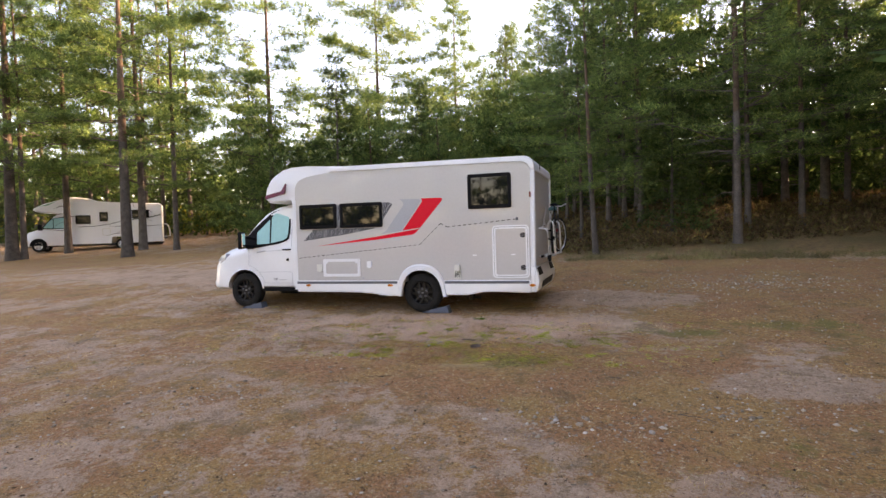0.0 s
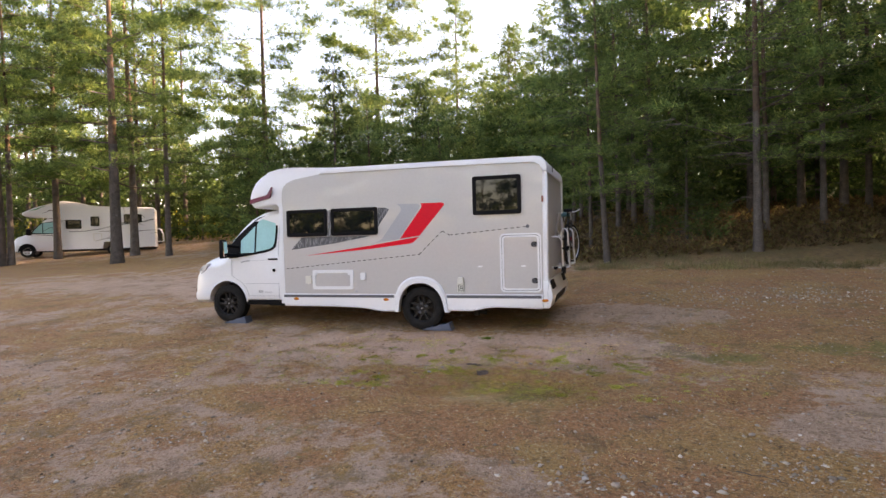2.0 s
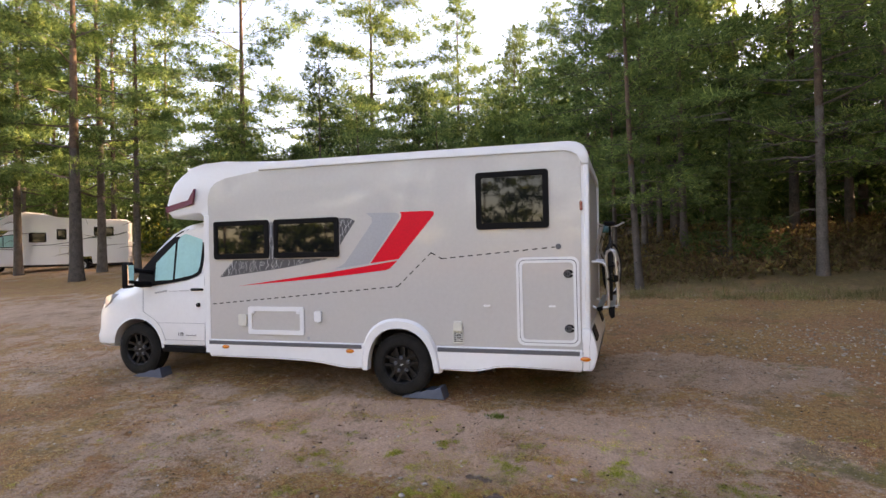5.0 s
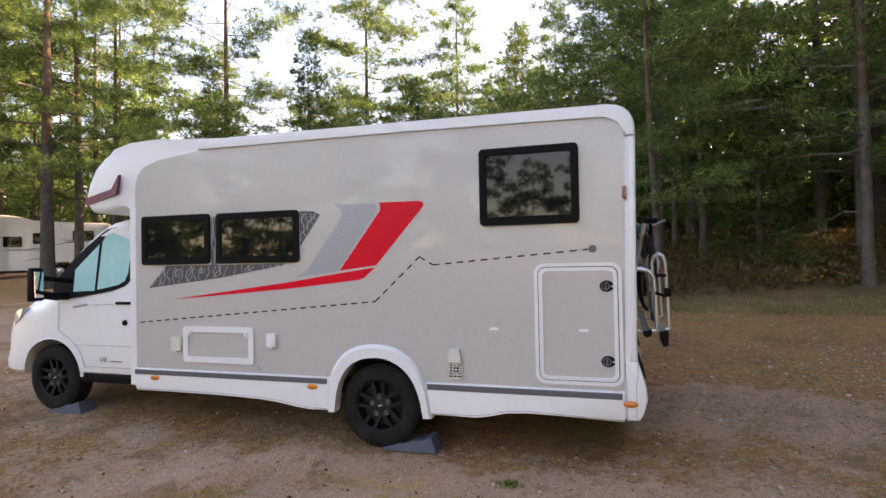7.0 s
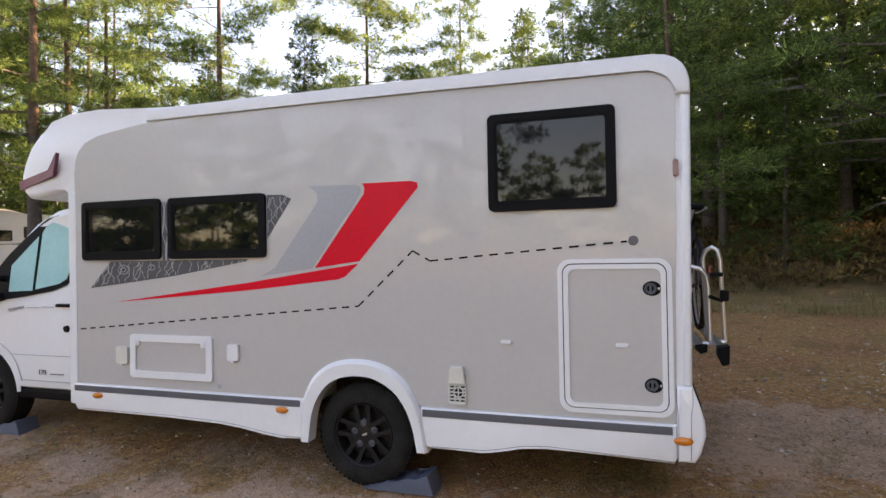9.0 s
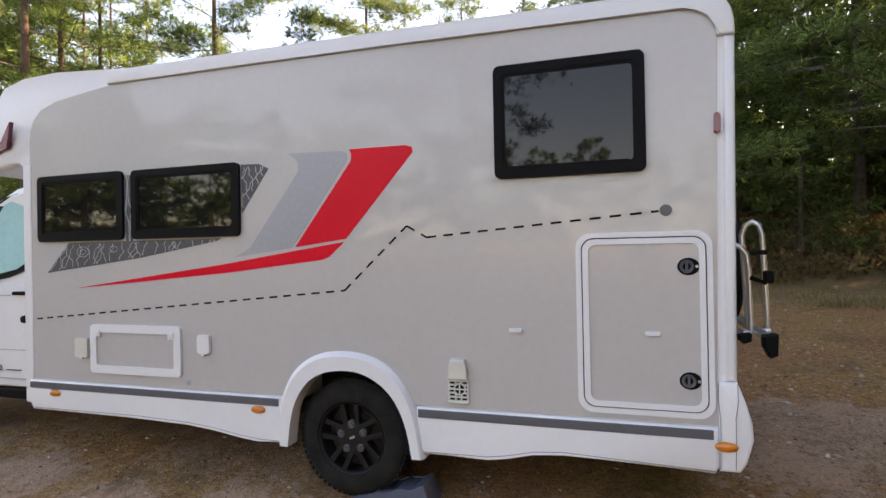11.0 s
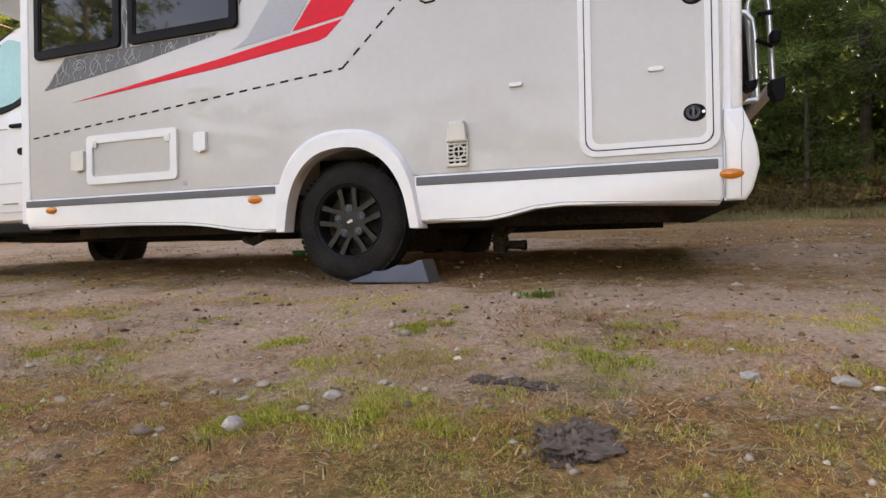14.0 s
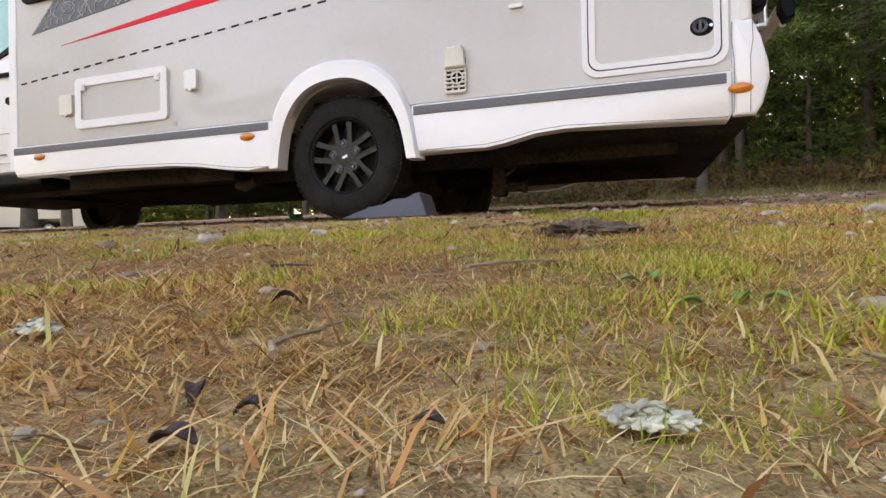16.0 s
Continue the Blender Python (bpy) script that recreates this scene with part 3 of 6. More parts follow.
SLIM = [
    pine("pine_tree", 81, 14.0, 2.7, 2.3, 3200, 0.12, 0.85, 0.20, width=0.095, blades=10, padsize=0.26, pads=2.4, droop=0.08, inner=0.08, flat=0.24),
]
# far trees, seen only as a mass
FAR = [
    pine("pine_tree", 61, 14.0, 2.6, 2.9, 560, 0.17, 0.6, 0.6, width=0.22, blades=7, padsize=0.36, twigs=False),
    pine("pine_tree", 62, 10.0, 1.2, 2.5, 520, 0.13, 0.6, 0.6, width=0.22, blades=7, padsize=0.36, twigs=False),
]
for kind, label, category in ((MIDDLE, "dense pine inside the wood with low boughs", "tree"), (EDGE, "spreading pine at the wood's edge with drooping low boughs", "tree"), (TALL, "tall pine with a bare grey trunk and a layered crown", "tree"), (BUSHY, "bushy young pine with branches down to head height", "tree"),
                              (SLIM, "narrow pine at the wood's edge with low boughs", "tree"), (CENTRE, "slender pine with long layered boughs against the sky", "tree"), (FAR, "pine deep in the wood, its crown closed with others", "tree"), (SPRUCES, "dark spruce at the edge of the wood", "tree")):
    for proto in kind:
        tagged(proto, label, category, "trees of the pine wood")
used = set()


def grow(kind, n, right, depth, size=1.0, tall=1.0, lx=0.0, ly=0.0):
    proto = kind[n % len(kind)]
    x, y = seat(right, depth)
    turn = rnd.uniform(0, 360)
    if proto.name not in used:
        used.add(proto.name)
        proto.matrix_world = pose(x, y, float(ground_z(x, y)), lx, ly, turn) @ Matrix.Diagonal((size, size, size * tall, 1))
        return proto
    return plant(proto, x, y, turn, size, tall, lx, ly)


# the trees that stand free, by the second motorhome and at the wood's edge
F0 = 1003.0
for kind, n, px, depth, size, tall in ((TALL, 0, 226, 28.0, 1.15, 1.0), (TALL, 1, 205, 47, 1.1, 1.1), (TALL, 1, 254, 32.0, 1.05, 1.08), (TALL, 2, 313, 30.5, 0.95, 1.05), (TALL, 1, 122, 32.5, 1.0, 1.1), (TALL, 0, 22, 29.5, 1.1, 1.0),
                                       (TALL, 2, 43, 30, 1.0, 1.0), (TALL, 1, -30, 28, 1.1, 1.0), (TALL, 2, 68, 44.0, 1.15, 1.0), (MIDDLE, 0, 165, 39.5, 1.1, 1.0), (MIDDLE, 0, 80, 43, 1.0, 1.1), (MIDDLE, 1, 195, 44, 1.1, 1.05), (MIDDLE, 1, 292, 41, 1.2, 1.2), (MIDDLE, 0, 340, 44, 1.1, 1.15),
                                       (CENTRE, 2, 450, 42, 0.95, 1.0), (MIDDLE, 1, 640, 44, 0.85, 0.95), (MIDDLE, 0, 760, 46, 0.8, 0.9), (MIDDLE, 1, 120, 37, 1.1, 1.1), (MIDDLE, 0, 25, 36, 1.1, 1.1), (MIDDLE, 0, 262, 38, 1.1, 1.1), (MIDDLE, 1, 570, 46, 0.8, 0.9), (MIDDLE, 1, 880, 44, 0.85, 0.95), (CENTRE, 0, 487, 27.3, 0.95, 1.08)):
    grow(kind, n, (px - 784) / F0 * depth, depth, size, tall)
for kind, n, px, depth, size, tall in ((EDGE, 0, 1306, 17.3, 0.92, 1.05), (CENTRE, 1, 676, 36, 1.15, 0.98), (CENTRE, 2, 815, 38, 1.2, 0.92), (CENTRE, 2, 914, 41, 1.1, 0.9), (CENTRE, 2, 862, 44, 0.95, 0.85), (CENTRE, 2, 960, 34, 0.9, 1.0), (SLIM, 0, 1018, 27, 0.85, 0.9),
                                       (SLIM, 0, 1078, 21.5, 1.0, 1.1), (SLIM, 0, 1106, 23.6, 1.05, 1.1), (EDGE, 1, 1135, 21.5, 0.95, 1.0), (EDGE, 0, 1005, 24.5, 0.68, 0.95), (SLIM, 0, 1030, 19.5, 0.7, 0.95), (MIDDLE, 1, 1390, 24.5, 1.15, 1.0), (MIDDLE, 0, 1425, 28, 1.15, 1.0), (EDGE, 1, 1500, 22, 1.05, 1.0), (EDGE, 0, 1420, 19.5, 0.9, 1.0)):
    grow(kind, n, (px - 784) / F0 * depth, depth, size, tall)

grow(SLIM, 0, (1054 - 784) / F0 * 16.9, 16.9, 0.92, 1.0, 0.0, -4.0)

# a lower storey of young pines and spruces behind the motorhome
for n, px in enumerate(range(456, 1000, 15)):
    depth = rnd.uniform(26, 37)
    high = 0.78 + 0.26 * smooth(px, 560, 640) + 0.05 * smooth(px, 860, 960)
    grow(SPRUCES if n % 5 == 0 else BUSHY, n, (px + rnd.uniform(-8, 8) - 784) / F0 * depth, depth, high * rnd.uniform(0.85, 1.15) * (depth / 31) ** 0.7, 1.0)

# the dense wood behind the clearing's far side
for depth, step, lo, hi in ((19.5, 3.6, 7.4, 17.5), (23, 3.3, 8.4, 20.5), (27.5, 3.6, 9.2, 24), (33, 5.2, 10.5, 30)):
    right = lo
    while right < hi:
        r = right + rnd.uniform(-0.9, 0.9)
        d = depth + rnd.uniform(-1.3, 1.3)
        pick = rnd.random()
        kind = FAR if depth > 25 else MIDDLE if depth > 21 and pick < 0.6 else EDGE if pick < 0.6 else BUSHY if pick < 0.78 else SPRUCES
        grow(kind, rnd.randrange(2), r, d, rnd.uniform(0.85, 1.15), rnd.uniform(0.95, 1.15))
        right += step * rnd.uniform(0.8, 1.2)
# further woods to the left; low growth where the sky shows
for depth, step, lo, hi in ((36, 3.8, -42, 8), (43, 4.6, -42, 9), (54, 4.6, -60, 14)):
    right = lo
    while right < hi:
        r, d = right + rnd.uniform(-1, 1), depth + rnd.uniform(-2, 2)
        u = r / d * F0 + 784
        pick = rnd.random()
        if u < 330 and depth < 50:
            pass
        elif u < 395:
            grow(FAR, rnd.randrange(2), r, d, rnd.uniform(0.8, 1.1) * (1.0 if u < 325 else 0.5), rnd.uniform(0.9, 1.1))
        else:
            grow(FAR if depth > 40 else BUSHY if pick < 0.6 else SPRUCES, 1 if depth > 40 else rnd.randrange(2), r, d, rnd.uniform(0.5, 0.72) * (1.15 if depth > 40 else 1.0), 1.0)
        right += step * rnd.uniform(0.75, 1.2)
for k, proto in enumerate([p for kind in (TALL, BUSHY, SPRUCES, EDGE, MIDDLE, CENTRE, SLIM, FAR) for p in kind]):
    if proto.name not in used:
        grow([proto], 0, 17.0 + 2.5 * k, 26)
# added wood behind the camera and at the sides, out of view: it shades the clearing and stands mirrored in the panes
SCREEN = [pine("pine_tree", 51, 15.0, 2.2, 3.4, 430, 0.16, 0.45, 0.74, width=0.34, blades=5, twigs=False, bare=0), pine("pine_tree", 52, 13.5, 1.6, 3.2, 420, 0.15, 0.45, 0.74, width=0.34, blades=5, twigs=False, bare=0)]
for proto in SCREEN:
    tagged(proto, "broad unseen pine across the clearing, added for shade and reflections", "tree", "trees of the pine wood")
SCREEN[0].matrix_world = pose(-23.5, -18, float(ground_z(-23.5, -18)), 0, 0, 30)
SCREEN[1].matrix_world = pose(-27, -15, float(ground_z(-27, -15)), 0, 0, 80)
for n, (x0, y0, size) in enumerate(((-19.5, -15.5, 1.0), (-22, -14, 0.9), (-2.9, -17.5, 0.95), (-18.2, -17.5, 0.6))):
    plant(MIDDLE[n % 2], x0, y0, 70.0 * n, size, 1.0)
for k in range(34):
    a = radians(-178 + 140 * (k % 24) / 23 + (3 if k > 23 else 0))
    d = rnd.uniform(44, 58) if k < 24 else rnd.uniform(36, 43)
    plant(SCREEN[k % 2], 2 + d * math.cos(a), -6 + d * math.sin(a), rnd.uniform(0, 360), rnd.uniform(0.8, 1.05), 1.0)
for x0, y_from, y_to in ((18, -34, 9), (22, -20, 9), (26, -7, 9), (30, -7, 9)):
    y0 = y_from
    while y0 < y_to:
        plant(SCREEN[rnd.randrange(2)], x0 + rnd.uniform(-1.2, 1.2), y0 + rnd.uniform(-1, 1), rnd.uniform(0, 360), rnd.uniform(0.85, 1.15) * (1.1 if y0 < -6 or y0 > 5 else 1.32), 1.0)
        y0 += rnd.uniform(2.2, 3.2)

# unseen pines added past the wood's corner, to keep the low sun off the clearing
for x0, y_from, y_to in ((15.2, 0, 6), (19, 9, 17), (22.5, 9, 23), (26, 10, 27), (30, 10, 30)):
    y0 = y_from
    while y0 < y_to:
        plant(SCREEN[rnd.randrange(2)], x0 + rnd.uniform(-0.9, 0.9), y0 + rnd.uniform(-0.7, 0.7), rnd.uniform(0, 360), rnd.uniform(1.05, 1.3), 1.0)
        y0 += rnd.uniform(2.2, 2.9)


# undergrowth at the back of the wood: leafy bushes and small conifers that close the view between the trunks
def undergrowth(name, count, place, low, high, size, mat, seed):
    rng = np.random.default_rng(seed)
    at = np.array([place(rng) for _ in range(count)])
    z = ground_z(at[:, 0], at[:, 1]) + low + (high - low) * rng.uniform(0, 1, count) ** 1.6
    p = np.stack([at[:, 0], at[:, 1], z], 1)
    d = rng.normal(0, 1, p.shape)
    d[:, 2] = np.abs(d[:, 2])
    d /= np.linalg.norm(d, axis=1)[:, None]
    v, f = needle_tufts(rng, p, d, rng.uniform(0.6, 1.4, count) * size, 6, 0.28)
    return tri_object(name, v, f, [mat])


def band(d0, d1, r0, r1):
    def place(rng):
        d = rng.uniform(d0, d1)
        return seat(d * rng.uniform(r0, r1), d)
    return place


tagged(undergrowth("far_undergrowth", 11000, band(42, 58, -1.1, 1.0), 0.0, 3.8, 0.45, SPRUCE, 5), "dark bushes between the far trunks", "undergrowth", kind="stuff")
tagged(undergrowth("yellow_undergrowth", 1800, band(40, 48, -0.8, 0.36), 0.0, 2.2, 0.28, BIRCH, 6), "yellowing birch and willow scrub in the wood", "undergrowth", kind="stuff")
tagged(undergrowth("dark_undergrowth", 8000, band(27, 42, 0.12, 1.05), 0.0, 5.5, 0.38, SPRUCE, 8), "shadowy thicket deep in the wood", "undergrowth", kind="stuff")
tagged(undergrowth("far_thicket", 7000, band(44, 58, 0.16, 1.1), 0.0, 6.5, 0.6, SPRUCE, 9), "closed dark wood far behind the trunks", "undergrowth", kind="stuff")
tagged(undergrowth("far_thicket", 5500, band(47, 62, -0.85, -0.36), 0.0, 6.0, 0.55, SPRUCE, 10), "dark wood behind the parked motorhome", "undergrowth", kind="stuff")
tagged(undergrowth("heath", 12000, band(17.2, 30, 0.0, 1.0), 0.0, 0.40, 0.16, HEATHER, 7), "brown heather and bilberry under the pines", "heather", kind="stuff")


# ---- the motorhome ----
WIDTH = 2.26
MID = WIDTH / 2


ARCH_IN = [(0.82, 0.18), (0.84, 0.35), (0.88, 0.47), (0.95, 0.57), (1.04, 0.63), (1.15, 0.655), (1.28, 0.655), (1.38, 0.62), (1.47, 0.56), (1.54, 0.47), (1.59, 0.35), (1.62, 0.18)]
ARCH_OUT = [(0.745, 0.18), (0.755, 0.42), (0.79, 0.53), (0.86, 0.645), (0.98, 0.73), (1.12, 0.765), (1.30, 0.76), (1.44, 0.715), (1.55, 0.625), (1.61, 0.52), (1.65, 0.42), (1.69, 0.18)]


def rounder(pts, passes=2):
    """A line with its corners cut, end points kept."""
    for _ in range(passes):
        out = [pts[0]]
        for (a, b), (c, d) in zip(pts, pts[1:]):
            out += [(0.75 * a + 0.25 * c, 0.75 * b + 0.25 * d), (0.25 * a + 0.75 * c, 0.25 * b + 0.75 * d)]
        pts = out + [pts[-1]]
    return pts


ARCH_IN, ARCH_OUT = rounder(ARCH_IN), rounder(ARCH_OUT)


def carve(ob, cutter):
    """Cuts one solid out of another, and throws the cutter away."""
    mod = ob.modifiers.new("cut", "BOOLEAN")
    mod.object, mod.operation, mod.solver = cutter, "DIFFERENCE", "EXACT"
    bpy.context.view_layer.update()
    me = bpy.data.meshes.new_from_object(ob.evaluated_get(bpy.context.evaluated_depsgraph_get()))
    ob.modifiers.clear()
    ob.data = me
    bpy.data.objects.remove(cutter)


def wheel(parent, x, y, z, near=True, r=0.352, w=0.235):
    """A wheel with its outer face at y; far wheels look the other way."""
    s = 1 if near else -1
    hub = empty("wheel")
    hub.parent = parent
    bm = bmesh.new()
    prof = [(0.215, 0.012), (0.225, 0.0), (0.26, -0.006), (0.30, 0.0), (0.325, 0.012), (0.343, 0.035), (0.35, 0.06)]
    prof += [(0.352, 0.085), (0.352, 0.15), (0.35, w - 0.06), (0.343, w - 0.035), (0.30, w), (0.22, w - 0.01), (0.215, 0.012)]
    lathe(bm, [(a * r / 0.352, s * b) for a, b in prof], (x, y, z), 56)
    tyre = part("tyre", bm, RUBBER, hub, "black road tyre", 40)
    bm = bmesh.new()
    for k in range(60):
        t = 2 * math.pi * k / 60
        for along, half in ((0.045, 0.02), (0.10, 0.018), (0.15, 0.018)):
            c = Matrix.Translation((x, y + s * along, z)) @ Matrix.Rotation(-t - along * 3, 4, "Y") @ Matrix.Translation((r * 0.988, 0, 0)) @ Matrix.Diagonal((0.0105, half * 1.6, 0.026, 1))
            bmesh.ops.create_cube(bm, size=1, matrix=c)
    tagged(part("tread", bm, RUBBER, tyre), kind="stuff")
    bm = bmesh.new()
    lathe(bm, [(0.218, 0.015), (0.212, 0.006), (0.204, 0.012), (0.20, 0.03), (0.195, 0.09), (0.19, 0.2)], (x, y, z), 56)
    for v in bm.verts:
        v.co.y = y + s * (v.co.y - y)
    rim = part("rim", bm, RIM, hub, "matt black alloy rim", 50)
    bm = bmesh.new()
    for k in range(5):
        m = Matrix.Translation((x, y, z)) @ Matrix.Rotation(-radians(96 + 72 * k), 4, "Y")
        for side in (-1, 1):
            # two nearly parallel arms with a slot between them, wider at the rim
            pts = [(0.045, side * 0.022), (0.045, side * 0.054), (0.12, side * 0.053), (0.207, side * 0.066), (0.207, side * 0.032), (0.12, side * 0.026)]
            face = [bm.verts.new(m @ Vector((p, s * (0.026 - 0.05 * max(0, p - 0.12) + (0.006 if 0.05 < p < 0.2 else 0.0)), q))) for p, q in pts]
            back = [bm.verts.new(m @ Vector((p, s * 0.072, q))) for p, q in pts]
            bm.faces.new(face), bm.faces.new(list(reversed(back)))
            for i in range(6):
                bm.faces.new((face[i], back[i], back[(i + 1) % 6], face[(i + 1) % 6]))
    lathe(bm, [(0.0, s * 0.026), (0.05, s * 0.026), (0.085, s * 0.032), (0.09, s * 0.075)], (x, y, z), 24)
    part("spokes", bm, RIM, rim, smooth_angle=30)
    bm = bmesh.new()
    lathe(bm, [(0.0, s * 0.12), (0.2, s * 0.12)], (x, y, z), 24)
    part("brake_disc", bm, UNDER, rim)
    for k in range(5):
        t = radians(96 + 72 * k)
        bm = bmesh.new()
        lathe(bm, [(0.0, s * 0.018), (0.009, s * 0.018), (0.011, s * 0.028), (0.016, s * 0.028), (0.019, s * 0.020), (0.024, s * 0.022), (0.025, s * 0.05)], (x + 0.078 * math.cos(t), y, z + 0.078 * math.sin(t)), 10)
        part("wheel_nut", bm, STRIPE if near else RIM, rim)
    bm = bmesh.new()
    box(bm, -0.018, 0.018, -0.002, 0.002, -0.007, 0.007, 0.0015)
    badge = part("badge", bm, SILVER, rim, "small plain silver badge")
    badge.matrix_world = Matrix.Translation((x, y + s * 0.0235, z)) @ Matrix.Rotation(radians(-22), 4, "Y")
    return hub


def decal(name, pts, mat, parent, y=-0.0105, label=""):
    bm = bmesh.new()
    prism(bm, pts, y, y + 0.003)
    return part(name, bm, mat, parent, label)


def cab_side(z):
    return 0.175 + max(0.0, z - 1.12) * 0.155


def on_cab(bm, pts, off, thick):
    """A flat piece that lies on the cab's sloping side."""
    prism(bm, pts, 0, thick)
    for v in bm.verts:
        v.co.y += cab_side(v.co.z) + off
    return bm


def cab(van):
    """The van cab: bonnet, screen, doors, mirrors and front wheel arches."""
    rows = [(-1.36, 0.30, 1.15, 2.03, 0.955, 0.955, 0.82), (-1.65, 0.30, 1.15, 1.99, 0.955, 0.955, 0.82), (-1.95, 0.30, 1.14, 1.945, 0.955, 0.955, 0.81), (-2.2, 0.30, 1.13, 1.835, 0.955, 0.955, 0.815),
            (-2.42, 0.30, 1.11, 1.655, 0.955, 0.955, 0.83), (-2.62, 0.30, 1.06, 1.455, 0.955, 0.95, 0.84), (-2.80, 0.30, 1.0, 1.27, 0.955, 0.945, 0.82), (-2.98, 0.30, 0.95, 1.15, 0.95, 0.935, 0.79), (-3.2, 0.28, 0.90, 1.105, 0.945, 0.915, 0.75),
            (-3.36, 0.28, 0.84, 1.045, 0.92, 0.88, 0.70), (-3.47, 0.28, 0.74, 0.94, 0.87, 0.83, 0.62), (-3.55, 0.29, 0.62, 0.78, 0.80, 0.76, 0.55), (-3.59, 0.33, 0.52, 0.64, 0.72, 0.68, 0.5)]
    bm = bmesh.new()
    loops = []
    for x, b, m, t, wb, wm, wt in rows:
        half = [(wb * 0.9, b), (wb * 0.985, b + 0.05), (wb, b + 0.14), (wm + 0.006, b + 0.55 * (m - b)), (wm, m - 0.04), (wm - 0.012, m + 0.03), (wt + 0.45 * (wm - wt), m + 0.5 * (t - m)), (wt + 0.05, t - 0.10), (wt - 0.01, t - 0.03), (wt - 0.12, t), (wt * 0.45, t + 0.025)]
        pts = [(MID - w, z) for w, z in half] + [(MID + w, z) for w, z in reversed(half)]
        loops.append([bm.verts.new((x, y, z)) for y, z in pts])
    n = len(loops[0])
    for a, b in zip(loops, loops[1:]):
        for i in range(n):
            bm.faces.new((a[i], a[(i + 1) % n], b[(i + 1) % n], b[i]))
    bm.faces.new(loops[0]), bm.faces.new(list(reversed(loops[-1])))
    shell = part("cab", bm, WHITE, van, "glossy white van cab", 32)
    for y0, y1 in ((-0.1, 0.60), (WIDTH - 0.60, WIDTH + 0.1)):
        cut = bmesh.new()
        pts = [(-2.70 + 0.425 * math.cos(radians(a)), 0.262 + 0.425 * math.sin(radians(a))) for a in range(0, 181, 6)]
        prism(cut, [(-2.275, 0.0)] + pts + [(-3.125, 0.0)], y0, y1)
        bmesh.ops.recalc_face_normals(cut, faces=cut.faces)
        me = bpy.data.meshes.new("cutter")
        cut.to_mesh(me)
        cut.free()
        carve(shell, new("cutter", me))
    bm = bmesh.new()
    box(bm, -3.25, -2.15, 0.56, WIDTH - 0.56, 0.22, 0.74)
    part("wheel_housing", bm, UNDER, van)
    bm = bmesh.new()
    box(bm, -2.30, -1.4, 0.195, WIDTH - 0.195, 0.24, 0.33, 0.02)
    part("sill", bm, BLACK, van, "black plastic sill under the door")
    lip = bmesh.new()
    for r0, r1, y0, y1 in ((0.425, 0.446, 0.168, 0.22),):
        outer = [(-2.70 + r1 * math.cos(radians(a)), 0.262 + r1 * math.sin(radians(a))) for a in range(5, 177, 5)]
        inner = [(-2.70 + r0 * math.cos(radians(a)), 0.262 + r0 * math.sin(radians(a))) for a in range(5, 177, 5)]
        lo = [lip.verts.new((x, y0 + 0.02 + 0.12 * smooth(-x, 3.0, 3.35), z)) for x, z in outer]
        li = [lip.verts.new((x, y0 + 0.12 * smooth(-x, 3.0, 3.35), z)) for x, z in inner]
        lb = [lip.verts.new((x, y1 + 0.12, z)) for x, z in inner]
        for a, b in ((lo, li), (li, lb)):
            for i in range(len(a) - 1):
                lip.faces.new((a[i], a[i + 1], b[i + 1], b[i]))
    part("arch_lip", lip, WHITE, van, smooth_angle=50)

    # door glass with the screens behind it
    glass_frame = [(-2.62, 1.10), (-2.67, 1.20), (-2.665, 1.30), (-2.44, 1.53), (-2.26, 1.68), (-2.08, 1.81), (-2.02, 1.845), (-1.90, 1.872), (-1.70, 1.88), (-1.64, 1.876), (-1.618, 1.85), (-1.62, 1.60), (-1.625, 1.40), (-1.645, 1.29), (-1.70, 1.25), (-1.86, 1.20), (-2.2, 1.15)]
    win = empty("door_window")
    win.parent = van
    bm = bmesh.new()
    on_cab(bm, glass_frame, -0.010, 0.02)
    part("frame", bm, BLACK, win, "black rubber window surround")
    for pts in ([(-2.375, 1.195), (-2.385, 1.43), (-2.24, 1.56), (-2.095, 1.69), (-2.085, 1.205)], [(-2.05, 1.215), (-2.055, 1.72), (-2.01, 1.785), (-1.90, 1.83), (-1.72, 1.848), (-1.665, 1.835), (-1.655, 1.60), (-1.665, 1.39), (-1.695, 1.305), (-1.78, 1.262)]):
        bm = bmesh.new()
        on_cab(bm, pts, -0.014, 0.01)
        part("pane", bm, SHADE, win, "pale teal screen behind the door glass")
    bm = bmesh.new()
    for run in ([(-1.59, 1.86), (-1.577, 1.2), (-1.577, 0.33)], [(-2.575, 1.09), (-2.583, 0.78), (-2.50, 0.735), (-2.40, 0.68), (-2.344, 0.634), (-2.29, 0.57), (-2.254, 0.50), (-2.215, 0.40)], [(-2.344, 0.634), (-1.585, 0.636)], [(-2.21, 0.412), (-1.585, 0.411)]):
        tube(bm, [(x, cab_side(z) - 0.006, z) for x, z in run], 0.0035, 4)
    part("door_gap", bm, BAND, van, "thin dark gap round the cab door")
    bm = bmesh.new()
    box(bm, -1.782, -1.59, 0.145, 0.182, 1.062, 1.092, 0.012)
    part("door_handle", bm, BLACK, van, "black door handle")
    bm = bmesh.new()
    lathe(bm, [(0.0, -0.02), (0.026, -0.02), (0.03, 0.0)], (-1.67, 0.172, 0.876), 16)
    part("door_lock", bm, BLACK, van)
    bm = bmesh.new()
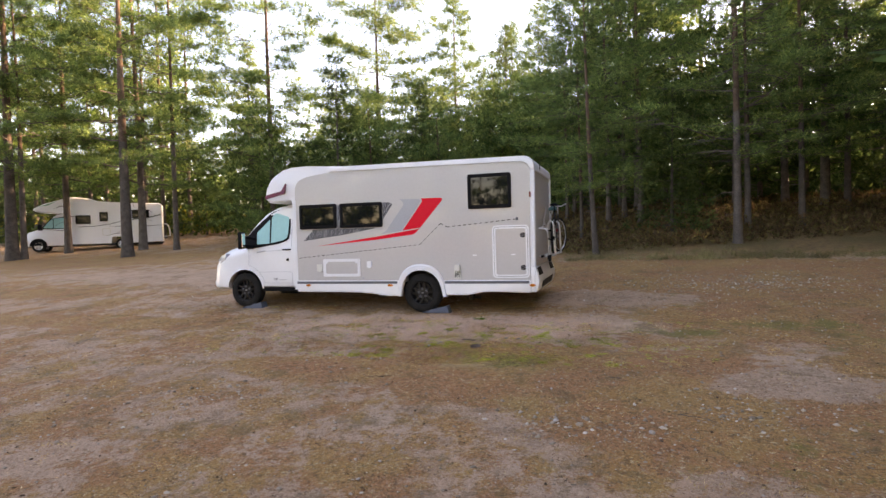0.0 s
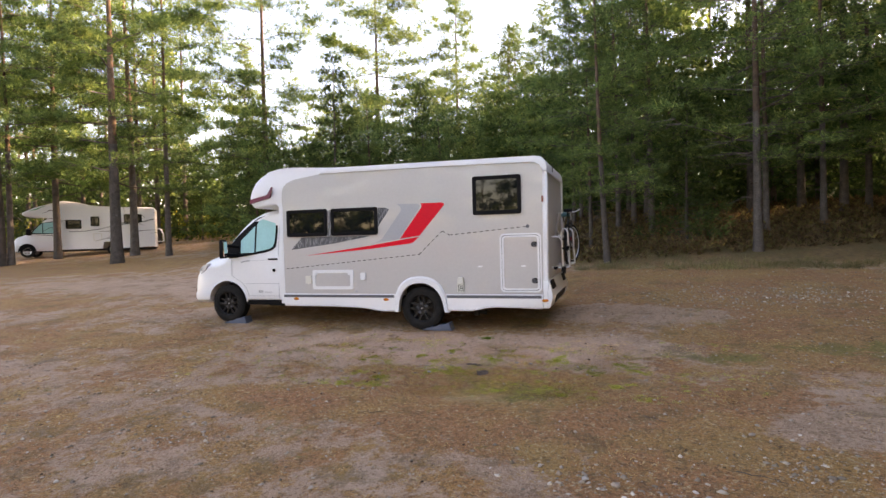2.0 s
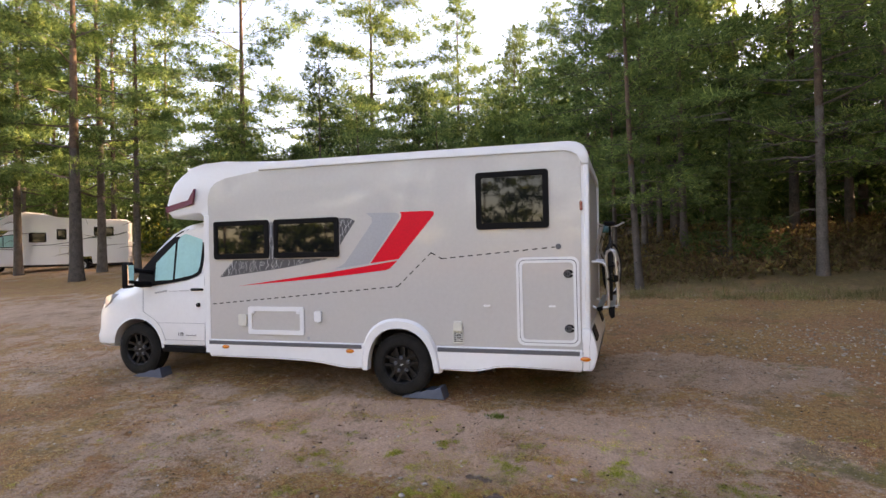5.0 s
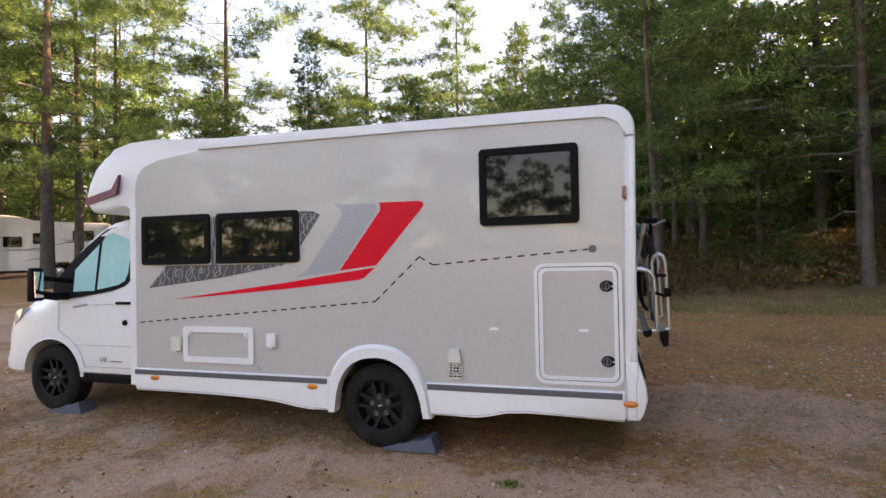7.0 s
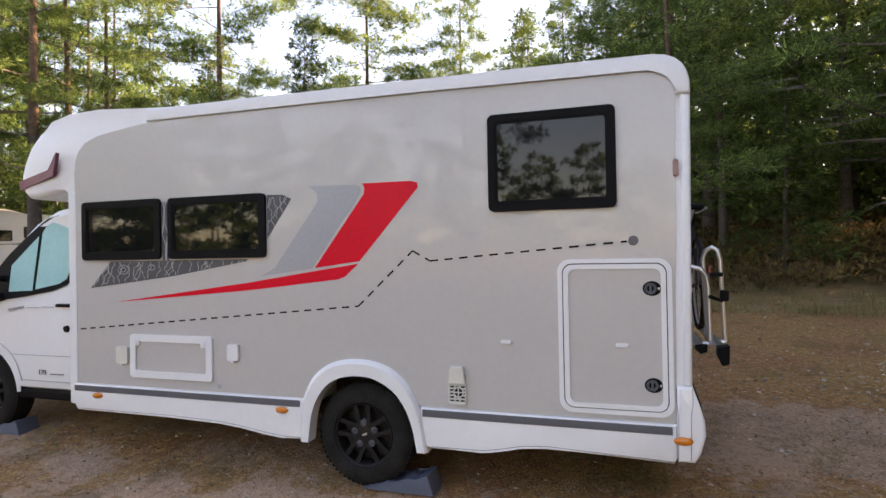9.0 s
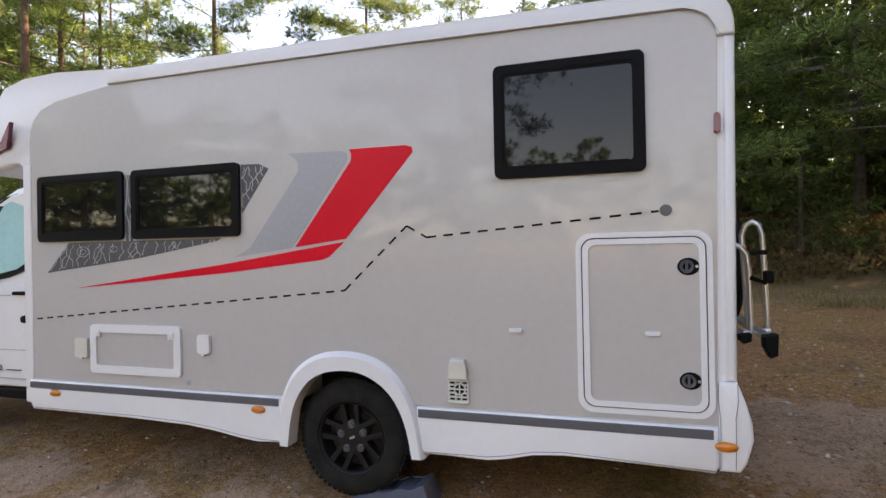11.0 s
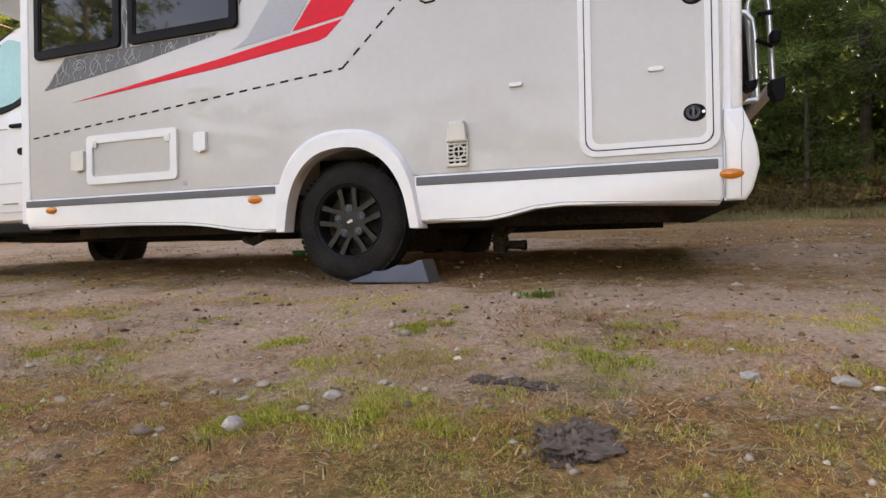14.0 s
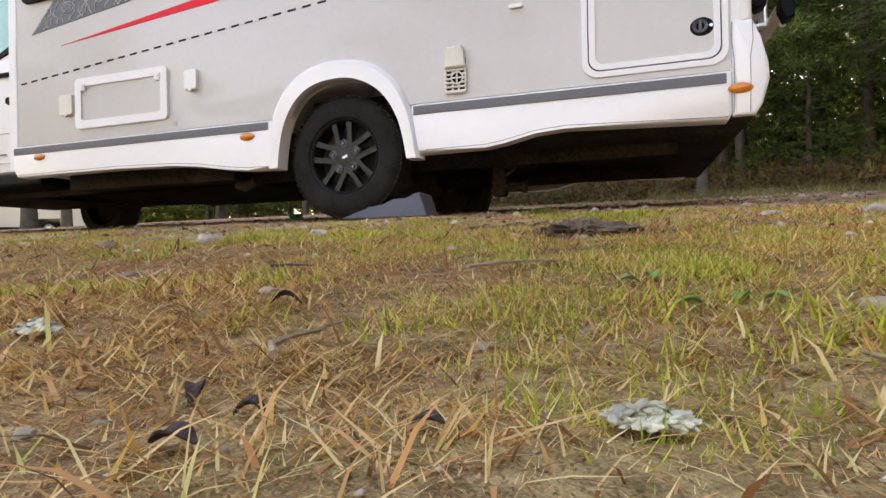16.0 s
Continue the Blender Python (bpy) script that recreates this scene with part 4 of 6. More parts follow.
    for k, (x, w) in enumerate(((-2.29, 0.03), (-2.25, 0.03), (-2.21, 0.03), (-2.17, 0.03), (-2.13, 0.03), (-2.06, 0.14), (-1.89, 0.15))):
        z = 1.022 + 0.006 * k
        h = 0.022 if k < 5 else 0.006
        box(bm, x - 0.085, x + w - 0.085, cab_side(z) - 0.008, cab_side(z) + 0.004, z, z + h)
    tagged(part("door_lettering", bm, BAND, van, "small grey lettering drawn as bars"), kind="stuff")
    text = bpy.data.curves.new("engine_mark", "FONT")
    text.body, text.size, text.extrude = "170", 0.062, 0.002
    tmp = new("engine_mark", text)
    bpy.context.view_layer.update()
    me = bpy.data.meshes.new_from_object(tmp.evaluated_get(bpy.context.evaluated_depsgraph_get()))
    bpy.data.objects.remove(tmp)
    me.materials.append(STRIPE)
    mark = new("engine_mark", me)
    mark.parent = van
    mark.matrix_basis = pose(-2.008, 0.163, 0.470, 90, 0, 0)
    mark["label"] = "small grey number 170"
    bm = bmesh.new()
    box(bm, -1.87, -1.72, 0.162, 0.18, 0.474, 0.480)
    part("small_lettering", bm, STRIPE, van)
    # windscreen, lamps and grille
    bm = bmesh.new()
    left = [bm.verts.new((x, MID - w, z)) for x, w, z in ((-1.84, 0.62, 1.925), (-2.1, 0.66, 1.805), (-2.42, 0.69, 1.585), (-2.74, 0.70, 1.255))]
    right = [bm.verts.new((x, MID + w, z)) for x, w, z in ((-1.84, 0.62, 1.925), (-2.1, 0.66, 1.805), (-2.42, 0.69, 1.585), (-2.74, 0.70, 1.255))]
    for i in range(3):
        bm.faces.new((left[i], left[i + 1], right[i + 1], right[i]))
    bmesh.ops.solidify(bm, geom=bm.faces[:], thickness=0.02)
    part("windscreen", bm, TINTED, van, "raked windscreen")
    for s in (1, -1):
        bm = bmesh.new()
        pts = [(-3.14, 1.01, 0.225), (-3.29, 0.97, 0.265), (-3.42, 0.89, 0.335), (-3.48, 0.79, 0.40), (-3.41, 0.76, 0.335), (-3.32, 0.82, 0.265), (-3.18, 0.90, 0.225)]
        a = [bm.verts.new((x - 0.008, MID + s * (y - 0.028 - MID), z)) for x, z, y in pts]
        b = [bm.verts.new((x + 0.03, MID + s * (y + 0.08 - MID), z)) for x, z, y in pts]
        bm.faces.new(a), bm.faces.new(list(reversed(b)))
        for i in range(7):
            bm.faces.new((a[i], b[i], b[(i + 1) % 7], a[(i + 1) % 7]))
        part("headlight", bm, HEADLAMP, van, "clear swept-back headlight")
        bm = bmesh.new()
        box(bm, -3.575, -3.50, MID - s * 0.70 - 0.06, MID - s * 0.70 + 0.06, 0.44, 0.55, 0.02)
        part("fog_lamp", bm, BLACK, van)
    bm = bmesh.new()
    box(bm, -3.625, -3.55, MID - 0.5, MID + 0.5, 0.42, 0.66, 0.02)
    part("front_grille", bm, BLACK, van, "black front grille")
    # mirrors
    for s in (1, -1):
        mir = empty("door_mirror")
        mir.parent = van
        bm = bmesh.new()
        pts = [(-2.46, 1.12), (-2.43, 1.11), (-2.30, 1.12), (-2.285, 1.20), (-2.30, 1.41), (-2.33, 1.45), (-2.42, 1.455), (-2.46, 1.42)]
        prism(bm, pts, -0.18, -0.05, 0.02, 2, True)
        for v in bm.verts:
            v.co.x = -2.525 + (v.co.x + 2.37) * 0.5
            v.co.y = MID + s * (v.co.y - MID)
        part("mirror_head", bm, BLACK, mir, "black mirror housing", 40)
        bm = bmesh.new()
        box(bm, -2.495, -2.474, -0.165, -0.065, 1.15, 1.42, 0.008)
        for v in bm.verts:
            v.co.y = MID + s * (v.co.y - MID)
        part("mirror_glass", bm, MIRROR, mir, "mirror glass")
        bm = bmesh.new()
        tube(bm, [(-2.56, -0.05, 1.35), (-2.50, 0.06, 1.335), (-2.44, 0.2, 1.31)], 0.03, 8)
        tube(bm, [(-2.56, -0.05, 1.18), (-2.52, 0.06, 1.155), (-2.46, 0.2, 1.15)], 0.042, 8)
        for v in bm.verts:
            v.co.y = MID + s * (v.co.y - MID)
        part("mirror_arm", bm, BLACK, mir, "", 40)
    # stripe on the brow over the cab
    bm = bmesh.new()
    prism(bm, [(-2.062, 2.155), (-1.95, 2.178), (-1.80, 2.204), (-1.663, 2.224), (-1.555, 2.36), (-1.546, 2.362), (-1.57, 2.25), (-1.592, 2.172), (-1.70, 2.152), (-1.85, 2.122), (-1.95, 2.10), (-2.045, 2.082)], 0.0, 0.03)
    for v in bm.verts:
        v.co.y += MID - MID * (1 - 0.06 * smooth(-v.co.x, 1.45, 2.08)) - 0.012
    part("brow_decal", bm, MAROON, van, "maroon and grey pointed decal")


def rear_rack(van):
    """The aluminium bicycle rack on the rear wall."""
    rack = empty("bicycle_rack")
    rack.parent = van
    for y in (0.55, 1.55):
        bm = bmesh.new()
        tube(bm, [(3.27, y, 1.35), (3.335, y, 1.35), (3.390, y, 1.335), (3.425, y, 1.29), (3.435, y, 1.2), (3.440, y, 0.84)], 0.016, 8)
        part("upright", bm, SILVER, rack, "bent aluminium tube", 60)
        bm = bmesh.new()
        tube(bm, [(3.27, y, 0.86), (3.315, y, 0.835), (3.535, y, 0.865)], 0.016, 8)
        part("rail_bracket", bm, SILVER, rack, "", 60)
        bm = bmesh.new()
        tube(bm, [(3.440, y + 0.08, 0.86), (3.415, y + 0.08, 1.40), (3.435, y + 0.08, 1.455), (3.470, y + 0.08, 1.475), (3.505, y + 0.08, 1.455), (3.520, y + 0.08, 1.40), (3.540, y + 0.08, 0.86)], 0.016, 8)
        part("hoop", bm, SILVER, rack, "", 60)
        bm = bmesh.new()
        tube(bm, [(3.30, y + 0.3, 1.37), (3.33, y + 0.3, 1.50), (3.365, y + 0.3, 1.74), (3.385, y + 0.3, 1.74), (3.315, y + 0.3, 1.50), (3.36, y + 0.3, 1.37)], 0.013, 6)
        part("holding_arm", bm, SILVER, rack, "", 60)
    for y in (0.5, 1.75):
        bm = bmesh.new()
        tube(bm, [(3.440, y, 1.30), (3.475, y, 1.302), (3.515, y, 1.30)], 0.014, 6)
        part("strap", bm, BLACK, rack, "black rubber strap")
        bm = bmesh.new()
        tube(bm, [(3.435, y, 1.16), (3.515, y + 0.04, 1.13), (3.535, y, 1.18)], 0.013, 6)
        part("strap", bm, BLACK, rack, "black rubber strap")
        bm = bmesh.new()
        box(bm, 3.500, 3.548, y - 0.02, y + 0.05, 1.13, 1.20, 0.012)
        part("clamp", bm, BLACK, rack, "black plastic clamp")
    for x in (3.355, 3.475):
        bm = bmesh.new()
        box(bm, x - 0.03, x + 0.03, 0.32, 2.0, 0.845, 0.872, 0.006)
        rail = part("wheel_rail", bm, SILVER, rack, "aluminium wheel channel")
        bm = bmesh.new()
        drop = 0.10 if x > 3.4 else 0.03
        prism(bm, [(x - 0.03, 0.872), (x + 0.035, 0.885), (x + 0.03, 0.875 - drop), (x - 0.005, 0.862 - drop), (x - 0.03, 0.868 - 0.5 * drop)], 0.24, 0.33, 0.006)
        part("end_cap", bm, BLACK, rail, "black rail end cap")
    # rear wall fittings
    bm = bmesh.new()
    lathe(bm, [(0.0, 0), (0.05, 0.004), (0.06, 0.0)], (0, 0, 0), 20)
    for v in bm.verts:
        v.co = Vector((3.30 + v.co.y, 0.62 + v.co.x, 2.46 + v.co.z * 1.3))
    part("top_lamp", bm, BLACK, van, "dark oval high-level lamp")


def bicycle(x, y, z, tone):
    """A bicycle that stands lengthwise on the rack."""
    thing = empty("bicycle")
    r = 0.335
    for cy, steer in ((y - 0.52, 0.0), (y + 0.52, 18.0)):
        ux, uy = math.sin(radians(steer)), math.cos(radians(steer))
        hub = empty("wheel")
        hub.parent = thing
        bm = bmesh.new()
        tube(bm, [(x + ux * r * math.cos(2 * math.pi * k / 28), cy + uy * r * math.cos(2 * math.pi * k / 28), z + r + r * math.sin(2 * math.pi * k / 28)) for k in range(29)], 0.022, 6)
        part("tyre", bm, RUBBER, hub)
        bm = bmesh.new()
        tube(bm, [(x + ux * (r - 0.025) * math.cos(2 * math.pi * k / 28), cy + uy * (r - 0.025) * math.cos(2 * math.pi * k / 28), z + r + (r - 0.025) * math.sin(2 * math.pi * k / 28)) for k in range(29)], 0.010, 4)
        for k in range(12):
            a = math.pi * k / 6
            tube(bm, [(x, cy, z + r), (x + ux * 0.31 * math.cos(a), cy + uy * 0.31 * math.cos(a), z + r + 0.31 * math.sin(a))], 0.0015, 3)
        part("rim", bm, SILVER, hub)
    bm = bmesh.new()
    bb, seat_top, head = (x, y - 0.08, z + 0.28), (x, y - 0.26, z + 0.78), (x, y + 0.33, z + 0.74)
    for a, b in ((bb, seat_top), (seat_top, head), (bb, (x, y + 0.35, z + 0.60)), (bb, (x, y - 0.52, z + r)), (seat_top, (x, y - 0.52, z + r)), (head, (x, y + 0.37, z + 0.55))):
        tube(bm, [a, b], 0.018, 6)
    part("frame", bm, tone, thing, "dark bicycle frame")
    bm = bmesh.new()
    tube(bm, [(x, y + 0.37, z + 0.55), (x, y + 0.52, z + r)], 0.016, 6)
    part("fork", bm, BLACK, thing)
    bm = bmesh.new()
    tube(bm, [seat_top, (x, y - 0.30, z + 0.90)], 0.013, 6)
    box(bm, x - 0.07, x + 0.07, y - 0.43, y - 0.17, z + 0.90, z + 0.95, 0.025)
    part("saddle", bm, BLACK, thing)
    bm = bmesh.new()
    tube(bm, [head, (x, y + 0.31, z + 0.92)], 0.014, 6)
    tube(bm, [(x - 0.17, y + 0.24, z + 0.96), (x - 0.08, y + 0.31, z + 0.92), (x + 0.08, y + 0.31, z + 0.92), (x + 0.17, y + 0.24, z + 0.96)], 0.012, 6)
    part("handlebar", bm, SILVER, thing)
    bm = bmesh.new()
    lathe(bm, [(0.0, -0.02), (0.09, -0.02), (0.095, 0.0), (0.0, 0.0)], (0, 0, 0), 20)
    for v in bm.verts:
        v.co = Vector((x - 0.05 + v.co.y, bb[1] + v.co.x, bb[2] + v.co.z))
    part("crank", bm, BLACK, thing)
    bm = bmesh.new()
    box(bm, x + 0.05, x + 0.09, y - 0.62, y - 0.56, z + 0.40, z + 0.47, 0.012)
    part("rear_lamp", bm, REDLENS, thing, "small red rear lamp")
    settle(thing, pose(x, y, z))
    return tagged(thing, "dark bicycle tied upright on the aluminium rack", "bicycle")


def wheel_ramp(x, y, z, turn):
    """A stepped plastic levelling wedge."""
    bm = bmesh.new()
    prism(bm, [(0, 0), (0.505, 0), (0.462, 0.13), (0.432, 0.127), (0.415, 0.108), (0.385, 0.096), (0.34, 0.094), (0.305, 0.10), (0.285, 0.084), (0.25, 0.068), (0.19, 0.064), (0.16, 0.066), (0.14, 0.046), (0.06, 0.028), (0.0, 0.008)], 0.0, 0.20, 0.006, 2, True)
    ob = part("levelling_ramp", bm, RAMP)
    ob.matrix_world = pose(x, y, z, 0, 0, turn)
    return tagged(ob, "grey-blue plastic levelling ramp wedged behind the tyre", "levelling ramp", "levelling ramps")



def motorhome():
    van = empty("motorhome")

    # living body
    roof = [(0.80, 0.40), (0.80, 0.665), (1.66, 0.665), (1.66, 0.40), (3.235, 0.40), (3.245, 2.36), (3.235, 2.46), (3.20, 2.54), (3.12, 2.58), (3.0, 2.592), (2.0, 2.603), (0.9, 2.612), (-0.3, 2.624), (-0.65, 2.645), (-1.08, 2.675), (-1.40, 2.665),
            (-1.62, 2.62), (-1.80, 2.55), (-1.94, 2.45), (-2.03, 2.31), (-2.068, 2.19), (-2.055, 2.08), (-1.98, 2.01), (-1.88, 1.995), (-1.6, 2.012), (-1.46, 2.05), (-1.405, 2.06), (-1.395, 0.40)]
    bm = bmesh.new()
    prism(bm, roof, 0.0, WIDTH)
    rim = [e for f in bm.faces if len(f.verts) > 8 for e in f.edges if e.calc_length() > 0 and min(v.co.z for v in e.verts) > 0.7]
    bmesh.ops.bevel(bm, geom=rim, offset=0.055, segments=4, affect="EDGES", profile=0.5)
    for v in bm.verts:   # the nose over the cab draws in
        k = smooth(-v.co.x, 1.45, 2.08)
        v.co.y = MID + (v.co.y - MID) * (1 - 0.06 * k)
    body = part("body", bm, GRP, van, "glossy white body shell with rounded roof edges", 35)
    side = [(-1.335, 0.475), (-1.345, 2.18), (-1.335, 2.27), (-1.30, 2.35), (-1.23, 2.415), (-1.08, 2.465), (-0.81, 2.50), (-0.56, 2.528), (0.5, 2.527), (1.55, 2.52), (3.08, 2.495), (3.14, 2.482), (3.185, 2.455), (3.208, 2.42), (3.216, 2.37),
            (3.19, 0.70), (3.185, 0.475)]
    right_arch = [(1.62, 0.475)] + [p for p in reversed(ARCH_IN) if p[1] > 0.47] + [(0.86, 0.475)]
    for y0, y1, name in ((-0.008, 0.03, "side_panel"), (WIDTH - 0.03, WIDTH + 0.008, "side_panel")):
        bm = bmesh.new()
        prism(bm, side + right_arch, y0, y1)
        part(name, bm, BEIGE, van, "smooth greige side panel")
    # awning rail along the roof edge
    bm = bmesh.new()
    band_out = [(3.295, 2.348), (3.293, 2.42), (3.28, 2.475), (3.256, 2.52), (3.218, 2.556), (3.17, 2.578), (3.10, 2.588)]
    prism(bm, [(-0.58, 2.531), (0.5, 2.53), (1.55, 2.523), (3.07, 2.499), (3.14, 2.486), (3.185, 2.459), (3.208, 2.42), (3.218, 2.348)] + band_out + [(1.55, 2.603), (0.5, 2.612), (-0.58, 2.622)], -0.03, 0.04, 0.012, 3)
    part("roof_rail", bm, GRP, van, "white rail along the roof edge", 40)
    # corner post at the rear
    bm = bmesh.new()
    prism(bm, [(3.225, 0.69), (3.245, 2.35), (3.295, 2.345), (3.275, 0.69)], -0.02, 0.08, 0.018, 3)
    part("corner_post", bm, GRP, van, smooth_angle=40)
    bm = bmesh.new()
    prism(bm, [(3.225, 0.69), (3.245, 2.35), (3.295, 2.345), (3.275, 0.69)], WIDTH + 0.02, WIDTH - 0.08, 0.018, 3)
    part("corner_post", bm, GRP, van, smooth_angle=40)
    bm = bmesh.new()
    prism(bm, [(3.218, 2.348)] + [(u - 0.002, w - 0.002) for u, w in band_out] + [(3.10, 2.50), (3.18, 2.46)], 0.041, WIDTH + 0.028, 0.014, 3, True)
    part("rear_roof_cap", bm, GRP, van, "white rear roof cap", 40)
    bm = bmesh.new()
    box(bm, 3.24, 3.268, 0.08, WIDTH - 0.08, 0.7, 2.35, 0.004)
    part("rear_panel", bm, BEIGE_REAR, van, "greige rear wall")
    bm = bmesh.new()
    prism(bm, [(-1.41, 0.30), (-1.41, 2.02), (-1.33, 2.02), (-1.33, 0.30)], -0.014, 0.03, 0.008, 2)
    part("door_trim", bm, GRP, van, "white trim beside the cab door")

    # skirts with the grey stripe, and the arch between them
    front_low = [(-1.36, 0.47), (-1.36, 0.31), (-1.33, 0.255), (-0.40, 0.26), (0.05, 0.248), (0.25, 0.23), (0.45, 0.20), (0.60, 0.185), (0.80, 0.185), (0.80, 0.47)]
    rear_low = [(1.64, 0.47), (1.64, 0.205), (2.05, 0.21), (2.15, 0.225), (2.30, 0.26), (2.45, 0.272), (3.17, 0.245), (3.19, 0.28), (3.19, 0.47)]
    for pts, lo, hi in ((front_low, -1.345, 0.745), (rear_low, 1.655, 3.165)):
        bm = bmesh.new()
        prism(bm, pts, -0.026, 0.06, 0.02, 3)
        skirt = part("skirt", bm, WHITE, van, "white side skirt", 40)
        bm = bmesh.new()
        box(bm, lo, hi, -0.032, -0.02, 0.412, 0.458, 0.003)
        part("stripe", bm, STRIPE, skirt, "dark grey stripe")
        bm = bmesh.new()
        prism(bm, pts, WIDTH + 0.026, WIDTH - 0.06, 0.02, 3)
        part("skirt", bm, WHITE, van, "white side skirt", 40)
    for y0, y1 in ((-0.05, 0.05), (WIDTH + 0.05, WIDTH - 0.05)):
        bm = bmesh.new()
        n = len(ARCH_OUT)
        rows = []
        for pts, y in ((ARCH_OUT, y1), (ARCH_OUT, y0 * 0.45 + y1 * 0.0 if y0 < 0 else WIDTH + 0.02), ([((a + 3 * c) / 4, (b + 3 * d) / 4) for (a, b), (c, d) in zip(ARCH_IN, ARCH_OUT)], y0), (ARCH_IN, y0), (ARCH_IN, y1)):
            rows.append([bm.verts.new((x, y, z)) for x, z in pts])
        for a, b in zip(rows, rows[1:]):
            for i in range(n - 1):
                bm.faces.new((a[i], a[i + 1], b[i + 1], b[i]))
        for i in (0, n - 1):
            bm.faces.new([r[i] for r in rows])
        part("wheel_arch", bm, WHITE, van, "white wheel-arch moulding", 40)
    # rear bumper
    bm = bmesh.new()
    prism(bm, [(3.20, 0.69), (3.275, 0.69), (3.305, 0.60), (3.335, 0.50), (3.34, 0.42), (3.31, 0.31), (3.28, 0.262), (3.19, 0.262), (3.19, 0.68)], -0.03, WIDTH + 0.03, 0.018, 3, True)
    bumper = part("rear_bumper", bm, WHITE, van, "white moulded rear bumper", 40)
    for y in (0.12, WIDTH - 0.52):
        bm = bmesh.new()
        prism(bm, [(3.270, 0.668), (3.312, 0.545), (3.334, 0.548), (3.292, 0.674)], y - 0.02, y + 0.4)
        part("rear_light", bm, BLACK, bumper, "smoked black rear lamp cluster")
    bm = bmesh.new()
    prism(bm, [(3.312, 0.31), (3.342, 0.43), (3.350, 0.425), (3.32, 0.305)], 0.4, WIDTH - 0.4)
    part("bumper_insert", bm, BLACK, bumper)

    # joints in the bumper corner and the rolled lower edge of the skirts
    for u in (3.192, 3.258):
        bm = bmesh.new()
        tube(bm, [(u, -0.031, 0.275), (u + 0.004, -0.0315, 0.42), (u + 0.004, -0.0315, 0.52), (u - 0.004 + (0.02 if u > 3.2 else 0.0), -0.0315, 0.60), (u - 0.002 + (0.016 if u > 3.2 else 0.0), -0.0305, 0.685)], 0.0018, 4)
        part("joint", bm, STRIPE, bumper)
    for run in ([(-1.30, 0.272), (-0.40, 0.276), (0.05, 0.264), (0.25, 0.246), (0.45, 0.216), (0.60, 0.201), (0.74, 0.20)], [(1.72, 0.222), (2.05, 0.226), (2.15, 0.241), (2.30, 0.275), (2.45, 0.287), (3.17, 0.261)]):
        bm = bmesh.new()
        tube(bm, [(u, -0.0245, w) for u, w in run], 0.0022, 4)
        part("skirt_seam", bm, STRIPE, van, "thin dark seam along the skirt")
    for u, w in ((-0.04, 0.77), (0.055, 0.515)):
        bm = bmesh.new()
        prism(bm, rounded(u - 0.017, u + 0.017, w - 0.017, w + 0.017, 0.004), -0.0165 if w > 0.6 else -0.0105, -0.006)
        part("symbol_sticker", bm, BAND, van, "small grey square sticker")

    # floor, chassis and tanks
    bm = bmesh.new()
    box(bm, 0.72, 1.74, 0.40, WIDTH - 0.40, 0.385, 0.67)
    part("wheel_box", bm, UNDER, van)
    bm = bmesh.new()
    box(bm, -1.38, 0.80, 0.07, WIDTH - 0.07, 0.385, 0.42)
    part("floor_plate", bm, UNDER, van)
    bm = bmesh.new()
    box(bm, 1.66, 3.2, 0.07, WIDTH - 0.07, 0.385, 0.42)
    part("floor_plate", bm, UNDER, van)
    bm = bmesh.new()
    prism(bm, [(1.75, 0.39), (1.75, 0.27), (2.4, 0.275), (3.20, 0.256), (3.275, 0.256), (3.275, 0.39)], 0.0, WIDTH)
    part("rear_tray", bm, UNDER, van, "black double-floor tray")
    bm = bmesh.new()
    prism(bm, [(-1.3, 0.39), (-1.3, 0.2), (0.2, 0.2), (0.2, 0.39)], 0.35, WIDTH - 0.35)
    part("water_tank", bm, UNDER, van)
    for y in (0.55, 1.6):
        bm = bmesh.new()
        box(bm, -2.4, 3.0, y, y + 0.1, 0.2, 0.36)
        part("chassis_rail", bm, UNDER, van, "black chassis rail")
    bm = bmesh.new()
    tube(bm, [(1.2, 0.2, 0.2), (1.2, WIDTH - 0.2, 0.2)], 0.06, 10)
    box(bm, 1.05, 1.35, MID - 0.15, MID + 0.15, 0.05, 0.3, 0.05)
    part("rear_axle", bm, UNDER, van)
    bm = bmesh.new()
    box(bm, 1.905, 1.99, 0.70, 0.80, 0.03, 0.40, 0.012)
    box(bm, 1.90, 1.995, 0.695, 0.805, 0.10, 0.13, 0.006)
    tube(bm, [(1.97, 0.75, 0.085), (2.05, 0.75, 0.085), (2.115, 0.75, 0.082)], 0.03, 12)
    tube(bm, [(2.09, 0.75, 0.082), (2.12, 0.75, 0.082)], 0.036, 12)
    tube(bm, [(1.99, 0.72, 0.16), (2.04, 0.72, 0.19), (2.06, 0.72, 0.27), (2.06, 0.72, 0.40)], 0.014, 8)
    part("waste_pipe", bm, UNDER, van, "black waste valve box and outlet under the floor")
    bm = bmesh.new()
    tube(bm, [(0.2, 0.4, 0.16), (0.3, 0.35, 0.14), (0.42, 0.3, 0.17)], 0.03, 8)
    part("drain_hose", bm, UNDER, van, "black drain hose")
    for y, near in ((0.03, True), (WIDTH - 0.03, False)):
        wheel(van, 1.2, y, 0.235, near)
    for y, near in ((0.205, True), (WIDTH - 0.205, False)):
        wheel(van, -2.715, y, 0.262, near)

